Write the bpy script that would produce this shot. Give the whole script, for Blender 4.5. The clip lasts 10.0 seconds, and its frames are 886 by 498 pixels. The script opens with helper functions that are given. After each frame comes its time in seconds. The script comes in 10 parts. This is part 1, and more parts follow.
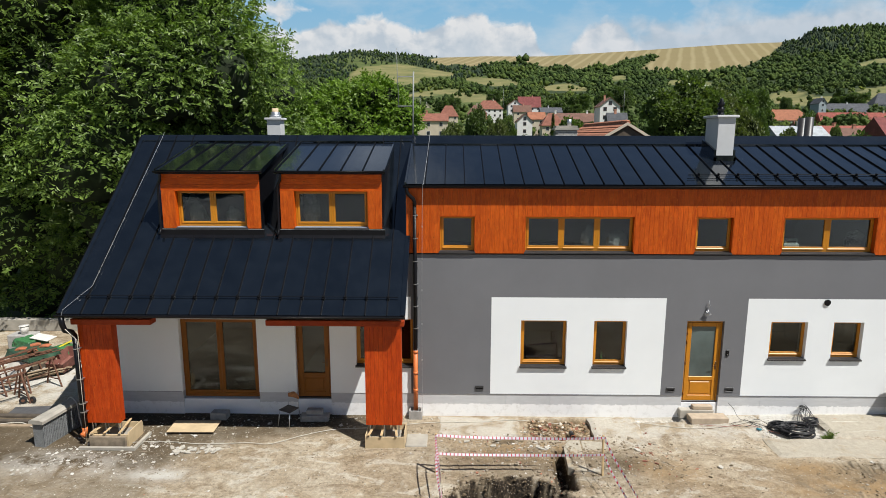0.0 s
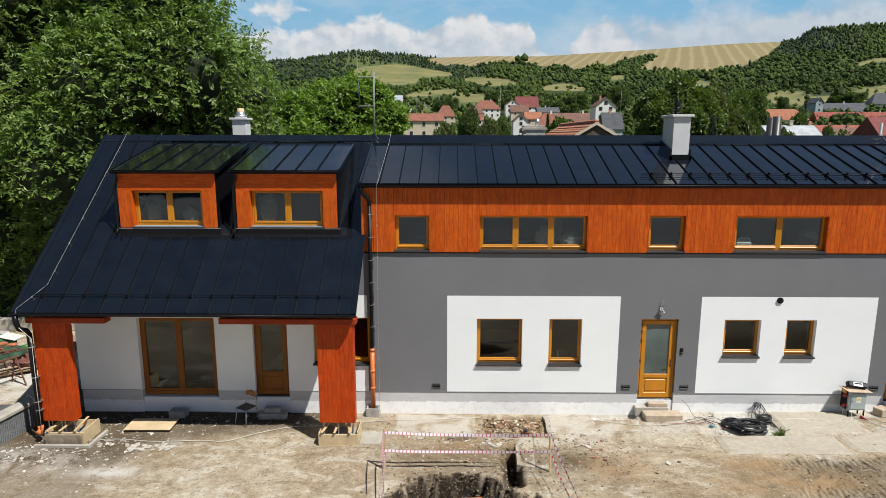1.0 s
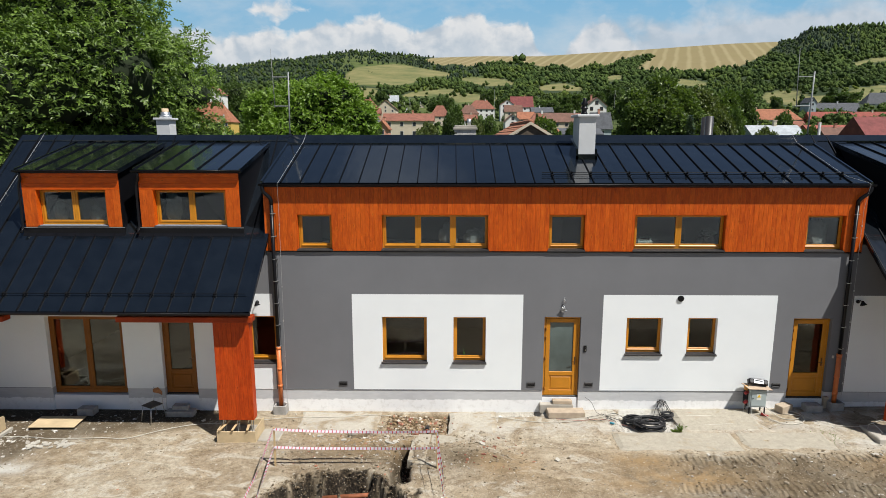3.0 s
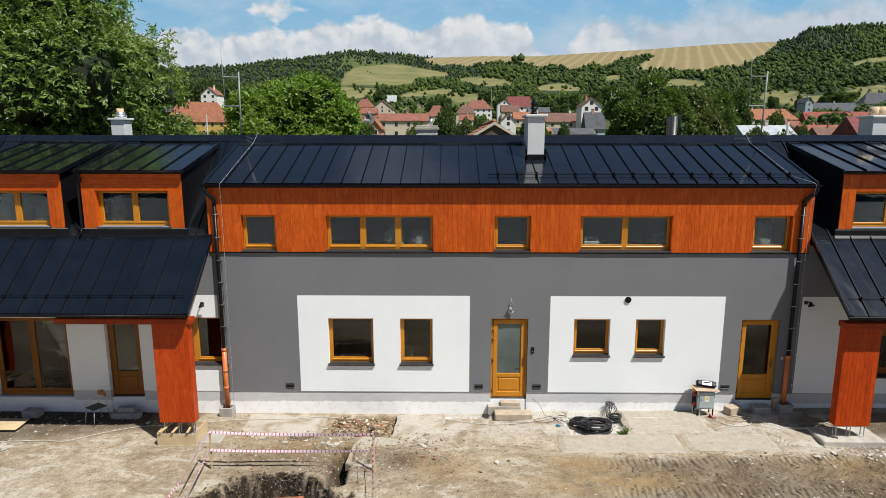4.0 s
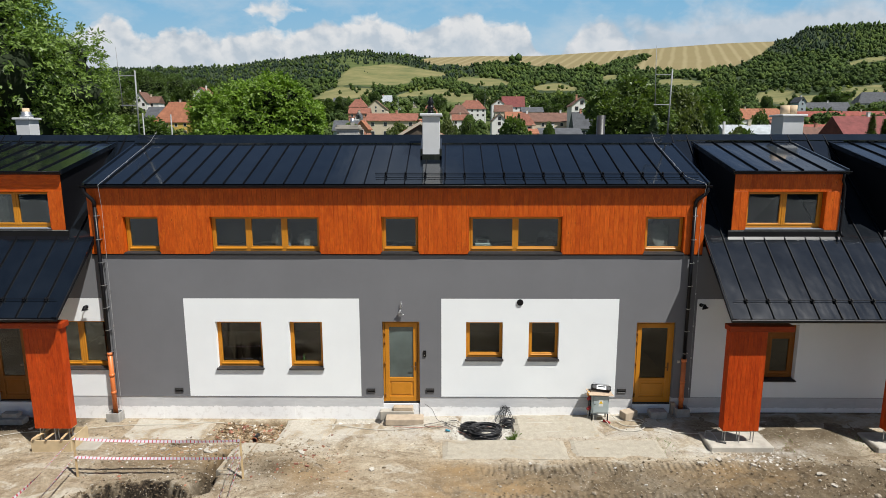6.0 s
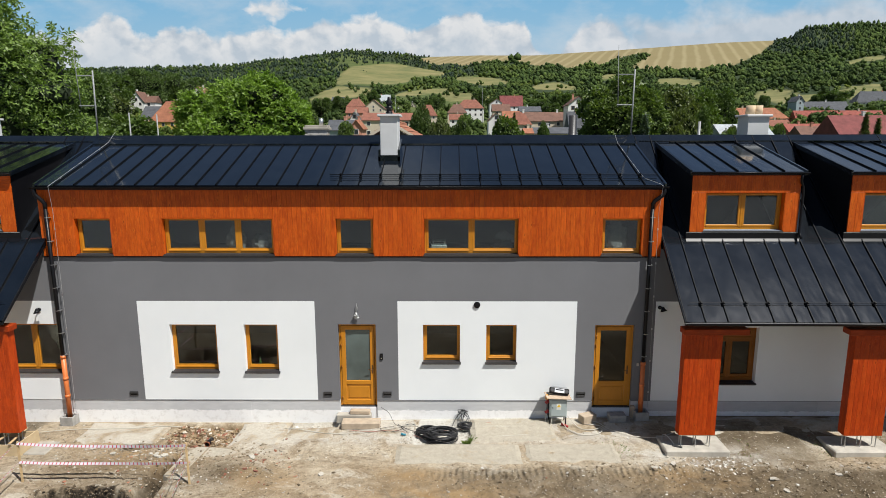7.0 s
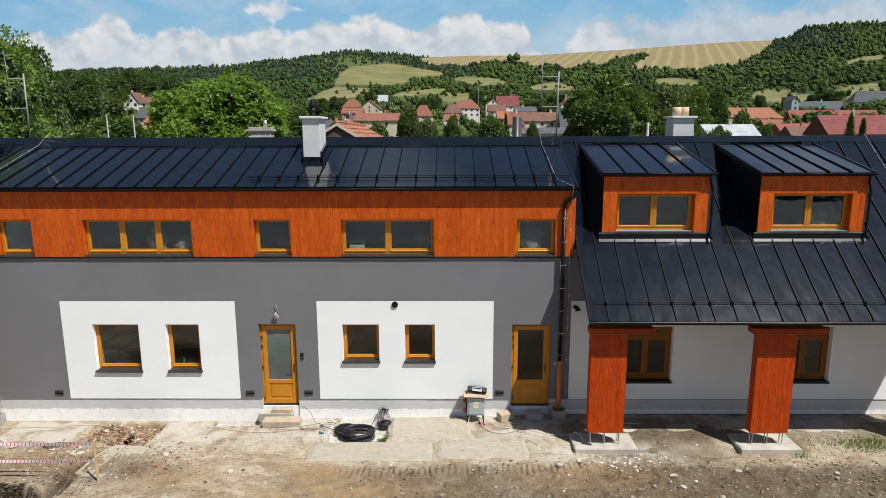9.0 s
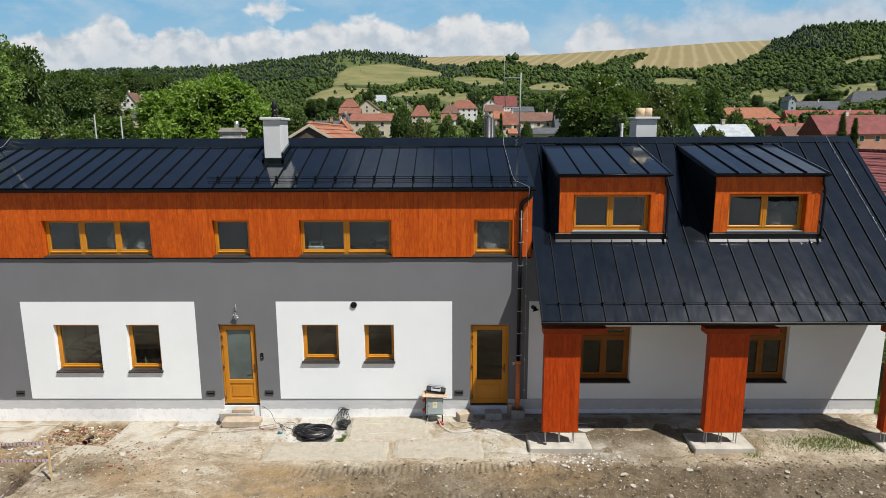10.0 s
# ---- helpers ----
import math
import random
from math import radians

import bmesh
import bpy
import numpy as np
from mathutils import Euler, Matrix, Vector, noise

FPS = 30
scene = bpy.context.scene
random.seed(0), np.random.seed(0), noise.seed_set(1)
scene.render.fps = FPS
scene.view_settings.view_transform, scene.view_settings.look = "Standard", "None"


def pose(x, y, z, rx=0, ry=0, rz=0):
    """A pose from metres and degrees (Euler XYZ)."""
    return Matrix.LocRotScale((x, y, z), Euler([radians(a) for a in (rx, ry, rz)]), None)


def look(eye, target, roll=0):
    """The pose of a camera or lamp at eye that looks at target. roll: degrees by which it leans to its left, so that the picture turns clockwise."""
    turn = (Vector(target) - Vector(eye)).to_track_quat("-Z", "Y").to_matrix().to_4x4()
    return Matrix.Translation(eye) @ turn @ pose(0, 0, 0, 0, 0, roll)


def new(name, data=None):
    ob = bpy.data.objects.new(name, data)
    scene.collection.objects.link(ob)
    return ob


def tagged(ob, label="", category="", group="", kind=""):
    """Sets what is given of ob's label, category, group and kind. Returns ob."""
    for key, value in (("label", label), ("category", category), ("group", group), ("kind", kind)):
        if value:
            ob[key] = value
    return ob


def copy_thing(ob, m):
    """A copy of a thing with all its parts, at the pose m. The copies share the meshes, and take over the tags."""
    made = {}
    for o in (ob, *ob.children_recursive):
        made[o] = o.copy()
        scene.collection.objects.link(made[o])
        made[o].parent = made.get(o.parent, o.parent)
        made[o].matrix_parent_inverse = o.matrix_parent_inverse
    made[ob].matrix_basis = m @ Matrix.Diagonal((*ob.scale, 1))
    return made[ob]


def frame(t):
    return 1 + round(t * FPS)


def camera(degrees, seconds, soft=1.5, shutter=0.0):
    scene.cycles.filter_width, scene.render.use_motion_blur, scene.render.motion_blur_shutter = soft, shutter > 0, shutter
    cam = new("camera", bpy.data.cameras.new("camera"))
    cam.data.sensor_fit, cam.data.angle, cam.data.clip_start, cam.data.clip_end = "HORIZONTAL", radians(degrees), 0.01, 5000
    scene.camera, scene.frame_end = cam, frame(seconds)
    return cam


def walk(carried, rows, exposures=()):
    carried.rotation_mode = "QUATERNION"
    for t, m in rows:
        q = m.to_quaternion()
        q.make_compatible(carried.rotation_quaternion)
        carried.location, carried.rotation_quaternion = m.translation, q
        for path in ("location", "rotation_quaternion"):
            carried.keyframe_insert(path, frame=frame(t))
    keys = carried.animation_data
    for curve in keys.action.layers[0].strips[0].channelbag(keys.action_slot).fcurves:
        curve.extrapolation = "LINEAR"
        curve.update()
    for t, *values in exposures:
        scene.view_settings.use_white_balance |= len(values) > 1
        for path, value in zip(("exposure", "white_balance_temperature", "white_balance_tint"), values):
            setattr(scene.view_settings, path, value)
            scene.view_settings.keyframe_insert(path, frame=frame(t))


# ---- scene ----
# seconds, eye x y z, yaw, pitch, roll in degrees
cam = camera(71.7, 10.0, soft=0.35)
ROWS = [
    (0.0, -5.816, -16.135, 7.509, 0.837, -10.450, 0.116),
    (0.5, -5.237, -16.203, 7.512, 0.818, -10.450, 0.064),
    (1.0, -4.620, -16.242, 7.501, 0.798, -10.451, 0.046),
    (1.5, -4.008, -16.303, 7.512, 0.778, -10.451, 0.043),
    (2.0, -3.331, -16.360, 7.499, 0.756, -10.452, 0.046),
    (2.5, -2.668, -16.373, 7.494, 0.734, -10.452, 0.029),
    (4.0, -0.546, -16.223, 7.500, 0.664, -10.451, 0.001),
    (4.5, 0.298, -16.108, 7.498, 0.636, -10.451, -0.026),
    (5.0, 1.103, -16.005, 7.487, 0.610, -10.450, -0.048),
    (5.5, 1.792, -15.941, 7.483, 0.587, -10.450, -0.050),
    (7.0, 3.564, -15.666, 7.521, 0.566, -10.513, -0.080),
    (7.5, 4.142, -15.607, 7.547, 0.598, -10.593, -0.134),
    (8.0, 4.684, -15.682, 7.552, 0.607, -10.571, -0.146),
    (8.5, 5.185, -15.748, 7.573, 0.558, -10.563, -0.155),
    (9.0, 5.757, -15.858, 7.565, 0.574, -10.499, -0.168),
    (9.5, 6.308, -15.874, 7.582, 0.564, -10.509, -0.162),
    (10.0, 6.857, -15.923, 7.589, 0.526, -10.496, -0.204),
]


def heading(x, y, z, yaw, pitch):
    a, b = radians(yaw), radians(pitch)
    return (x - math.sin(a) * math.cos(b), y + math.cos(a) * math.cos(b), z + math.sin(b))


walk(cam, [(t, look((x, y, z), heading(x, y, z, yaw, pitch), roll)) for t, x, y, z, yaw, pitch, roll in ROWS])

# ---- light ----
SUN = Vector((0.48, -0.37, 1.0)).normalized()
world = bpy.data.worlds.new("sky")
scene.world = world
world.use_nodes = True
wn = world.node_tree
wn.nodes.clear()
sky = wn.nodes.new("ShaderNodeTexSky")
sky.sky_type = "NISHITA"
sky.sun_disc = False
sky.sun_elevation = math.asin(SUN.z)
sky.sun_rotation = math.atan2(SUN.x, SUN.y)
sky.air_density, sky.dust_density, sky.ozone_density = 0.9, 0.15, 1.5
wbg = wn.nodes.new("ShaderNodeBackground")
wbg.inputs["Strength"].default_value = 0.05
wout = wn.nodes.new("ShaderNodeOutputWorld")
# fair-weather cumulus drifting over the whole sky
wtc = wn.nodes.new("ShaderNodeTexCoord")
wsep = wn.nodes.new("ShaderNodeSeparateXYZ")
wn.links.new(wtc.outputs["Generated"], wsep.inputs[0])
wden = wn.nodes.new("ShaderNodeMath")
wden.operation = "MAXIMUM"
wden.inputs[1].default_value = 0.12
wn.links.new(wsep.outputs["Z"], wden.inputs[0])
wflat = wn.nodes.new("ShaderNodeVectorMath")
wflat.operation = "DIVIDE"
wn.links.new(wtc.outputs["Generated"], wflat.inputs[0])
wn.links.new(wden.outputs[0], wflat.inputs[1])
wnoise = wn.nodes.new("ShaderNodeTexNoise")
wnoise.inputs["Scale"].default_value = 1.5
wnoise.inputs["Detail"].default_value = 6.0
wnoise.inputs["Roughness"].default_value = 0.5
wn.links.new(wflat.outputs[0], wnoise.inputs["Vector"])
wramp = wn.nodes.new("ShaderNodeValToRGB")
wramp.color_ramp.elements[0].position, wramp.color_ramp.elements[1].position = 0.58, 0.74
wlow = wn.nodes.new("ShaderNodeMath")
wlow.operation = "MULTIPLY_ADD"
wlow.inputs[1].default_value, wlow.inputs[2].default_value = -0.28, 0.20
wn.links.new(wsep.outputs["Z"], wlow.inputs[0])
wsum = wn.nodes.new("ShaderNodeMath")
wn.links.new(wnoise.outputs["Fac"], wsum.inputs[0])
wn.links.new(wlow.outputs[0], wsum.inputs[1])
wn.links.new(wsum.outputs[0], wramp.inputs[0])
wmix = wn.nodes.new("ShaderNodeMix")
wmix.data_type = "RGBA"
wmix.inputs[7].default_value = (5.6, 6.4, 7.6, 1)
wn.links.new(wramp.outputs[0], wmix.inputs[0])
wn.links.new(sky.outputs[0], wmix.inputs[6])
wn.links.new(wmix.outputs[2], wbg.inputs[0])
wn.links.new(wbg.outputs[0], wout.inputs[0])
sun_data = bpy.data.lights.new("sun", "SUN")
sun_data.energy, sun_data.angle, sun_data.color = 5.0, radians(0.53), (1.0, 0.972, 0.925)
sun = new("sun", sun_data)
sun.matrix_world = look(SUN * 60, (0, 0, 0))
scene.view_settings.exposure = 0.32


# ---- small tools ----
class Geo:
    """Collects vertices and faces of one mesh."""

    def __init__(self):
        self.v, self.f, self.m = [], [], []

    def face(self, pts, m=0):
        n = len(self.v)
        self.v += [tuple(p) for p in pts]
        self.f.append(tuple(range(n, n + len(pts))))
        self.m.append(m)
        return self

    def solid(self, pts, faces, m=0):
        n = len(self.v)
        self.v += [tuple(p) for p in pts]
        self.f += [tuple(n + i for i in f) for f in faces]
        self.m += [m] * len(faces)
        return self

    def box(self, x0, x1, y0, y1, z0, z1, c=0.0, m=0):
        if c <= 0:
            p = [(x, y, z) for x in (x0, x1) for y in (y0, y1) for z in (z0, z1)]
            return self.solid(p, [(0, 1, 3, 2), (4, 6, 7, 5), (0, 4, 5, 1), (2, 3, 7, 6), (0, 2, 6, 4), (1, 5, 7, 3)], m)
        c = min(c, (x1 - x0) * 0.45, (y1 - y0) * 0.45, (z1 - z0) * 0.45)
        p, idx = [], {}
        for i, (x, sx) in enumerate(((x0, 1), (x1, -1))):
            for j, (y, sy) in enumerate(((y0, 1), (y1, -1))):
                for k, (z, sz) in enumerate(((z0, 1), (z1, -1))):
                    for a, q in enumerate(((x, y + sy * c, z + sz * c), (x + sx * c, y, z + sz * c), (x + sx * c, y + sy * c, z))):
                        idx[i, j, k, a] = len(p)
                        p.append(q)
        f = []
        for s in (0, 1):
            for a, ring in ((0, [(s, 0, 0), (s, 1, 0), (s, 1, 1), (s, 0, 1)]), (1, [(0, s, 0), (1, s, 0), (1, s, 1), (0, s, 1)]), (2, [(0, 0, s), (1, 0, s), (1, 1, s), (0, 1, s)])):
                f.append([idx[(*r, a)] for r in ring])
        for i in (0, 1):
            for j in (0, 1):
                f.append([idx[i, j, 0, 0], idx[i, j, 1, 0], idx[i, j, 1, 1], idx[i, j, 0, 1]])
                f.append([idx[i, 0, j, 0], idx[i, 1, j, 0], idx[i, 1, j, 2], idx[i, 0, j, 2]])
                f.append([idx[0, i, j, 1], idx[1, i, j, 1], idx[1, i, j, 2], idx[0, i, j, 2]])
                for k in (0, 1):
                    f.append([idx[i, j, k, 0], idx[i, j, k, 1], idx[i, j, k, 2]])
        return self.solid(p, f, m)

    def tube(self, path, r, n=8, cap=True, m=0):
        """A round tube along a path; r is one radius or one for each point."""
        path = [Vector(p) for p in path]
        rs = list(r) if hasattr(r, "__len__") else [r] * len(path)
        base, up = len(self.v), None
        for i, p in enumerate(path):
            a = path[min(i + 1, len(path) - 1)] - path[max(i - 1, 0)]
            a = a.normalized() if a.length > 1e-9 else Vector((0, 0, 1))
            if up is None:
                up = a.orthogonal().normalized()
            up = (up - a * up.dot(a))
            up = up.normalized() if up.length > 1e-6 else a.orthogonal().normalized()
            side = a.cross(up)
            for k in range(n):
                w = 2 * math.pi * k / n
                self.v.append(tuple(p + (up * math.cos(w) + side * math.sin(w)) * rs[i]))
        for i in range(len(path) - 1):
            for k in range(n):
                a, b = base + i * n + k, base + i * n + (k + 1) % n
                self.f.append((a, b, b + n, a + n))
                self.m.append(m)
        if cap:
            e = base + (len(path) - 1) * n
            self.f += [tuple(range(base + n - 1, base - 1, -1)), tuple(range(e, e + n))]
            self.m += [m, m]
        return self

    def prism(self, profile, axis, a0, a1, m=0):
        """A profile of (u, w) pairs drawn along x ('x': u=y, w=z) or y ('y': u=x, w=z) or z ('z': u=x, w=y)."""
        n = len(profile)
        put = {"x": lambda u, w, a: (a, u, w), "y": lambda u, w, a: (u, a, w), "z": lambda u, w, a: (u, w, a)}[axis]
        p = [put(u, w, a0) for u, w in profile] + [put(u, w, a1) for u, w in profile]
        f = [tuple(range(n)), tuple(range(2 * n - 1, n - 1, -1))] + [(i, (i + 1) % n, (i + 1) % n + n, i + n) for i in range(n)]
        return self.solid(p, f, m)

    def moved(self, m):
        self.v = [tuple(m @ Vector(p)) for p in self.v]
        return self

    def add(self, other):
        n = len(self.v)
        self.v += other.v
        self.f += [tuple(n + i for i in f) for f in other.f]
        self.m += other.m
        return self

    def mesh(self, name, mats, smooth=False, base=(0, 0, 0), fix=True):
        me = bpy.data.meshes.new(name)
        bx, by, bz = base
        me.from_pydata([(x - bx, y - by, z - bz) for x, y, z in self.v], [], self.f)
        mats = mats if isinstance(mats, (list, tuple)) else [mats]
        for mat in mats:
            me.materials.append(mat)
        if len(mats) > 1:
            me.polygons.foreach_set("material_index", self.m)
        if fix and len(self.f) < 20000:
            bm = bmesh.new()
            bm.from_mesh(me)
            bmesh.ops.recalc_face_normals(bm, faces=bm.faces)
            bm.to_mesh(me)
            bm.free()
        if smooth:
            me.polygons.foreach_set("use_smooth", [True] * len(me.polygons))
        me.update()
        return me


def thing(name, base, label, category, group="", kind=""):
    ob = new(name)
    ob.location = base
    ob.empty_display_size = 0.2
    return tagged(ob, label, category, group, kind)


def root_base(ob):
    p = Vector((0, 0, 0))
    while ob is not None:
        p += ob.location
        ob = ob.parent
    return p


def part(name, geo, material, parent, label="", smooth=False):
    """One mesh under a thing or a part, its geometry given in world places."""
    ob = new(name, geo.mesh(name, material, smooth, root_base(parent)))
    ob.parent = parent
    if label:
        ob["label"] = label
    return ob


def single(name, geo, material, label, category, group="", kind="", smooth=False, base=None):
    """A thing of one mesh with its origin at its base."""
    if base is None:
        v = np.array(geo.v)
        base = (float((v[:, 0].min() + v[:, 0].max()) / 2), float((v[:, 1].min() + v[:, 1].max()) / 2), float(v[:, 2].min()))
    ob = new(name, geo.mesh(name, material, smooth, base))
    ob.location = base
    return tagged(ob, label, category, group, kind)


def piece(name, me, place, parent, turn=None):
    """A repeated piece on shared mesh data, placed in the world, under a parent that is not turned."""
    ob = new(name, me)
    ob.parent = parent
    ob.location = Vector(place) - root_base(parent)
    if turn is not None:
        ob.rotation_euler = turn
    return ob


# ---- materials ----
def mat_new(name):
    mat = bpy.data.materials.new(name)
    mat.use_nodes = True
    nt = mat.node_tree
    return mat, nt, nt.nodes["Principled BSDF"]


def node(nt, kind, **values):
    n = nt.nodes.new(kind)
    for key, value in values.items():
        n.inputs[key.replace("_", " ")].default_value = value
    return n


def world_pos(nt, scale=(1, 1, 1)):
    g = nt.nodes.new("ShaderNodeNewGeometry")
    mp = nt.nodes.new("ShaderNodeMapping")
    mp.inputs["Scale"].default_value = scale
    nt.links.new(g.outputs["Position"], mp.inputs["Vector"])
    return mp.outputs[0]


def noise_tex(nt, vec, scale, detail=4.0, rough=0.55, distort=0.0):
    n = node(nt, "ShaderNodeTexNoise", Scale=scale, Detail=detail, Roughness=rough, Distortion=distort)
    nt.links.new(vec, n.inputs["Vector"])
    return n.outputs["Fac"]


def ramp(nt, fac, stops):
    r = nt.nodes.new("ShaderNodeValToRGB")
    e = r.color_ramp.elements
    while len(e) < len(stops):
        e.new(0.5)
    for el, (pos, col) in zip(e, stops):
        el.position = pos
        el.color = (*col, 1) if len(col) == 3 else col
    nt.links.new(fac, r.inputs[0])
    return r.outputs[0]


def grey(v):
    return (v, v, v)


def mixc(nt, fac, a, b, mode="MIX"):
    n = nt.nodes.new("ShaderNodeMix")
    n.data_type, n.blend_type = "RGBA", mode
    for i, val in ((0, fac), (6, a), (7, b)):
        if isinstance(val, (int, float)):
            n.inputs[i].default_value = val
        elif isinstance(val, tuple):
            n.inputs[i].default_value = (*val, 1)
        else:
            nt.links.new(val, n.inputs[i])
    return n.outputs[2]


def maths(nt, op, a, b=0.0, clamp=False):
    n = nt.nodes.new("ShaderNodeMath")
    n.operation, n.use_clamp = op, clamp
    for i, val in ((0, a), (1, b)):
        if isinstance(val, (int, float)):
            n.inputs[i].default_value = val
        else:
            nt.links.new(val, n.inputs[i])
    return n.outputs[0]


def bump(nt, bsdf, fac, strength=0.3, distance=0.01):
    b = node(nt, "ShaderNodeBump", Strength=strength, Distance=distance)
    nt.links.new(fac, b.inputs["Height"])
    nt.links.new(b.outputs[0], bsdf.inputs["Normal"])
    return b


def random_of(nt):
    return nt.nodes.new("ShaderNodeObjectInfo").outputs["Random"]


def plain_mat(name, colour, rough=0.5, metal=0.0, vary=0.12, scale=6.0, bumps=0.0, fine=60.0, spec=0.5):
    """A surface with soft blotches and a fine grain."""
    mat, nt, bs = mat_new(name)
    v = world_pos(nt)
    big = noise_tex(nt, v, scale, 3)
    small = noise_tex(nt, v, fine, 3)
    dark = tuple(c * (1 - vary) for c in colour)
    light = tuple(min(1, c * (1 + vary)) for c in colour)
    c1 = ramp(nt, big, [(0.3, dark), (0.7, light)])
    c2 = mixc(nt, maths(nt, "MULTIPLY", small, vary * 1.2), c1, dark)
    nt.links.new(c2, bs.inputs["Base Color"])
    bs.inputs["Roughness"].default_value = rough
    bs.inputs["Metallic"].default_value = metal
    bs.inputs["Specular IOR Level"].default_value = spec
    if bumps:
        bump(nt, bs, small, bumps, 0.004)
    return mat


def render_mat(name, colour, stain=0.08, spec=0.5):
    """Fine-grained facade plaster with faint clouds and water marks."""
    mat, nt, bs = mat_new(name)
    v = world_pos(nt)
    clouds = noise_tex(nt, v, 0.7, 5, 0.6)
    streak = noise_tex(nt, world_pos(nt, (3.0, 3.0, 0.25)), 1.5, 4)
    grain = noise_tex(nt, v, 260, 2)
    c = ramp(nt, clouds, [(0.3, tuple(k * (1 - stain) for k in colour)), (0.7, tuple(k * (1 + stain * 0.6) for k in colour))])
    c = mixc(nt, maths(nt, "MULTIPLY", ramp(nt, streak, [(0.55, grey(0)), (0.8, grey(1))]), stain * 0.8), c, tuple(k * 0.7 for k in colour))
    nt.links.new(c, bs.inputs["Base Color"])
    bs.inputs["Roughness"].default_value = 0.85
    bs.inputs["Specular IOR Level"].default_value = spec
    bump(nt, bs, grain, 0.35, 0.002)
    return mat


def wood_mat(name, base, dark, grain_axis="z", rough=0.42):
    """Stained spruce boards: cloudy stain, long grain, knots and pale flecks, a shade of its own for each board."""
    mat, nt, bs = mat_new(name)
    along_z = grain_axis == "z"
    rnd = random_of(nt)
    comb = nt.nodes.new("ShaderNodeCombineXYZ")
    for i in range(3):
        nt.links.new(maths(nt, "MULTIPLY", rnd, 37.0), comb.inputs[i])

    def own(scale):
        """Coordinates that differ from board to board."""
        off = nt.nodes.new("ShaderNodeVectorMath")
        off.operation = "ADD"
        nt.links.new(world_pos(nt, scale), off.inputs[0])
        nt.links.new(comb.outputs[0], off.inputs[1])
        return off.outputs[0]

    g = noise_tex(nt, own((16, 16, 1.6) if along_z else (1.6, 16, 16)), 1.6, 6, 0.62, 1.1)
    stain = noise_tex(nt, own((3.2, 3.2, 1.9) if along_z else (1.9, 3.2, 3.2)), 1.5, 4, 0.6, 0.6)
    c = ramp(nt, maths(nt, "ADD", maths(nt, "MULTIPLY", g, 0.55), maths(nt, "MULTIPLY", stain, 0.45)), [(0.34, dark), (0.5, base), (0.64, tuple(min(1, k * 1.3) for k in base))])
    shade = ramp(nt, rnd, [(0.0, (0.94, 0.90, 0.9)), (0.5, grey(1.0)), (1.0, (1.05, 1.12, 1.12))])
    c = mixc(nt, 1.0, c, shade, "MULTIPLY")
    vk = nt.nodes.new("ShaderNodeTexVoronoi")
    vk.inputs["Scale"].default_value = 1.0
    nt.links.new(own((9.0, 9.0, 3.6) if along_z else (3.6, 9.0, 9.0)), vk.inputs["Vector"])
    kpick = ramp(nt, vk.outputs["Color"], [(0.48, grey(0)), (0.53, grey(1))])
    rim = mixc(nt, 1.0, ramp(nt, vk.outputs["Distance"], [(0.06, grey(0)), (0.13, grey(1)), (0.22, grey(0.8)), (0.34, grey(0))]), kpick, "MULTIPLY")
    knot = mixc(nt, 1.0, ramp(nt, vk.outputs["Distance"], [(0.0, grey(1)), (0.08, grey(0.8)), (0.13, grey(0))]), kpick, "MULTIPLY")
    pale = (min(1, base[0] * 1.3), base[1] * 1.9, base[2] * 2.2)
    c = mixc(nt, maths(nt, "MULTIPLY", rim, 0.36), c, pale)
    c = mixc(nt, maths(nt, "MULTIPLY", knot, 0.75), c, tuple(k * 0.42 for k in dark))
    fleck = noise_tex(nt, own((24, 24, 9) if along_z else (9, 24, 24)), 1.0, 3, 0.55)
    c = mixc(nt, maths(nt, "MULTIPLY", ramp(nt, fleck, [(0.60, grey(0)), (0.68, grey(1))]), 0.45), c, pale)
    c = mixc(nt, maths(nt, "MULTIPLY", ramp(nt, fleck, [(0.30, grey(1)), (0.38, grey(0))]), 0.4), c, tuple(k * 0.7 for k in dark))
    nt.links.new(c, bs.inputs["Base Color"])
    bs.inputs["Roughness"].default_value = rough
    bs.inputs["Specular IOR Level"].default_value = 0.2
    bump(nt, bs, g, 0.25, 0.003)
    return mat


def sheet_mat(name, colour, rough):
    """Coated steel sheet: slight oil-canning, dust, scuffs."""
    mat, nt, bs = mat_new(name)
    v = world_pos(nt)
    rnd = random_of(nt)
    wave = noise_tex(nt, world_pos(nt, (1.9, 0.7, 0.7)), 1.3, 2, 0.5)
    dust = noise_tex(nt, v, 2.2, 6, 0.65)
    fine = noise_tex(nt, v, 90, 2)
    c = ramp(nt, dust, [(0.35, colour), (0.75, tuple(k * 1.5 + 0.0015 for k in colour))])
    shade = ramp(nt, rnd, [(0.0, grey(0.85)), (1.0, grey(1.15))])
    c = mixc(nt, 1.0, c, shade, "MULTIPLY")
    nt.links.new(c, bs.inputs["Base Color"])
    r = maths(nt, "ADD", maths(nt, "MULTIPLY", dust, 0.06), rough - 0.03)
    nt.links.new(r, bs.inputs["Roughness"])
    bs.inputs["Specular IOR Level"].default_value = 0.55
    bs.inputs["Coat Weight"].default_value = 0.9
    bs.inputs["Coat Roughness"].default_value = 0.075
    h = maths(nt, "ADD", wave, maths(nt, "MULTIPLY", fine, 0.004))
    bump(nt, bs, h, 0.5, 0.034)
    return mat


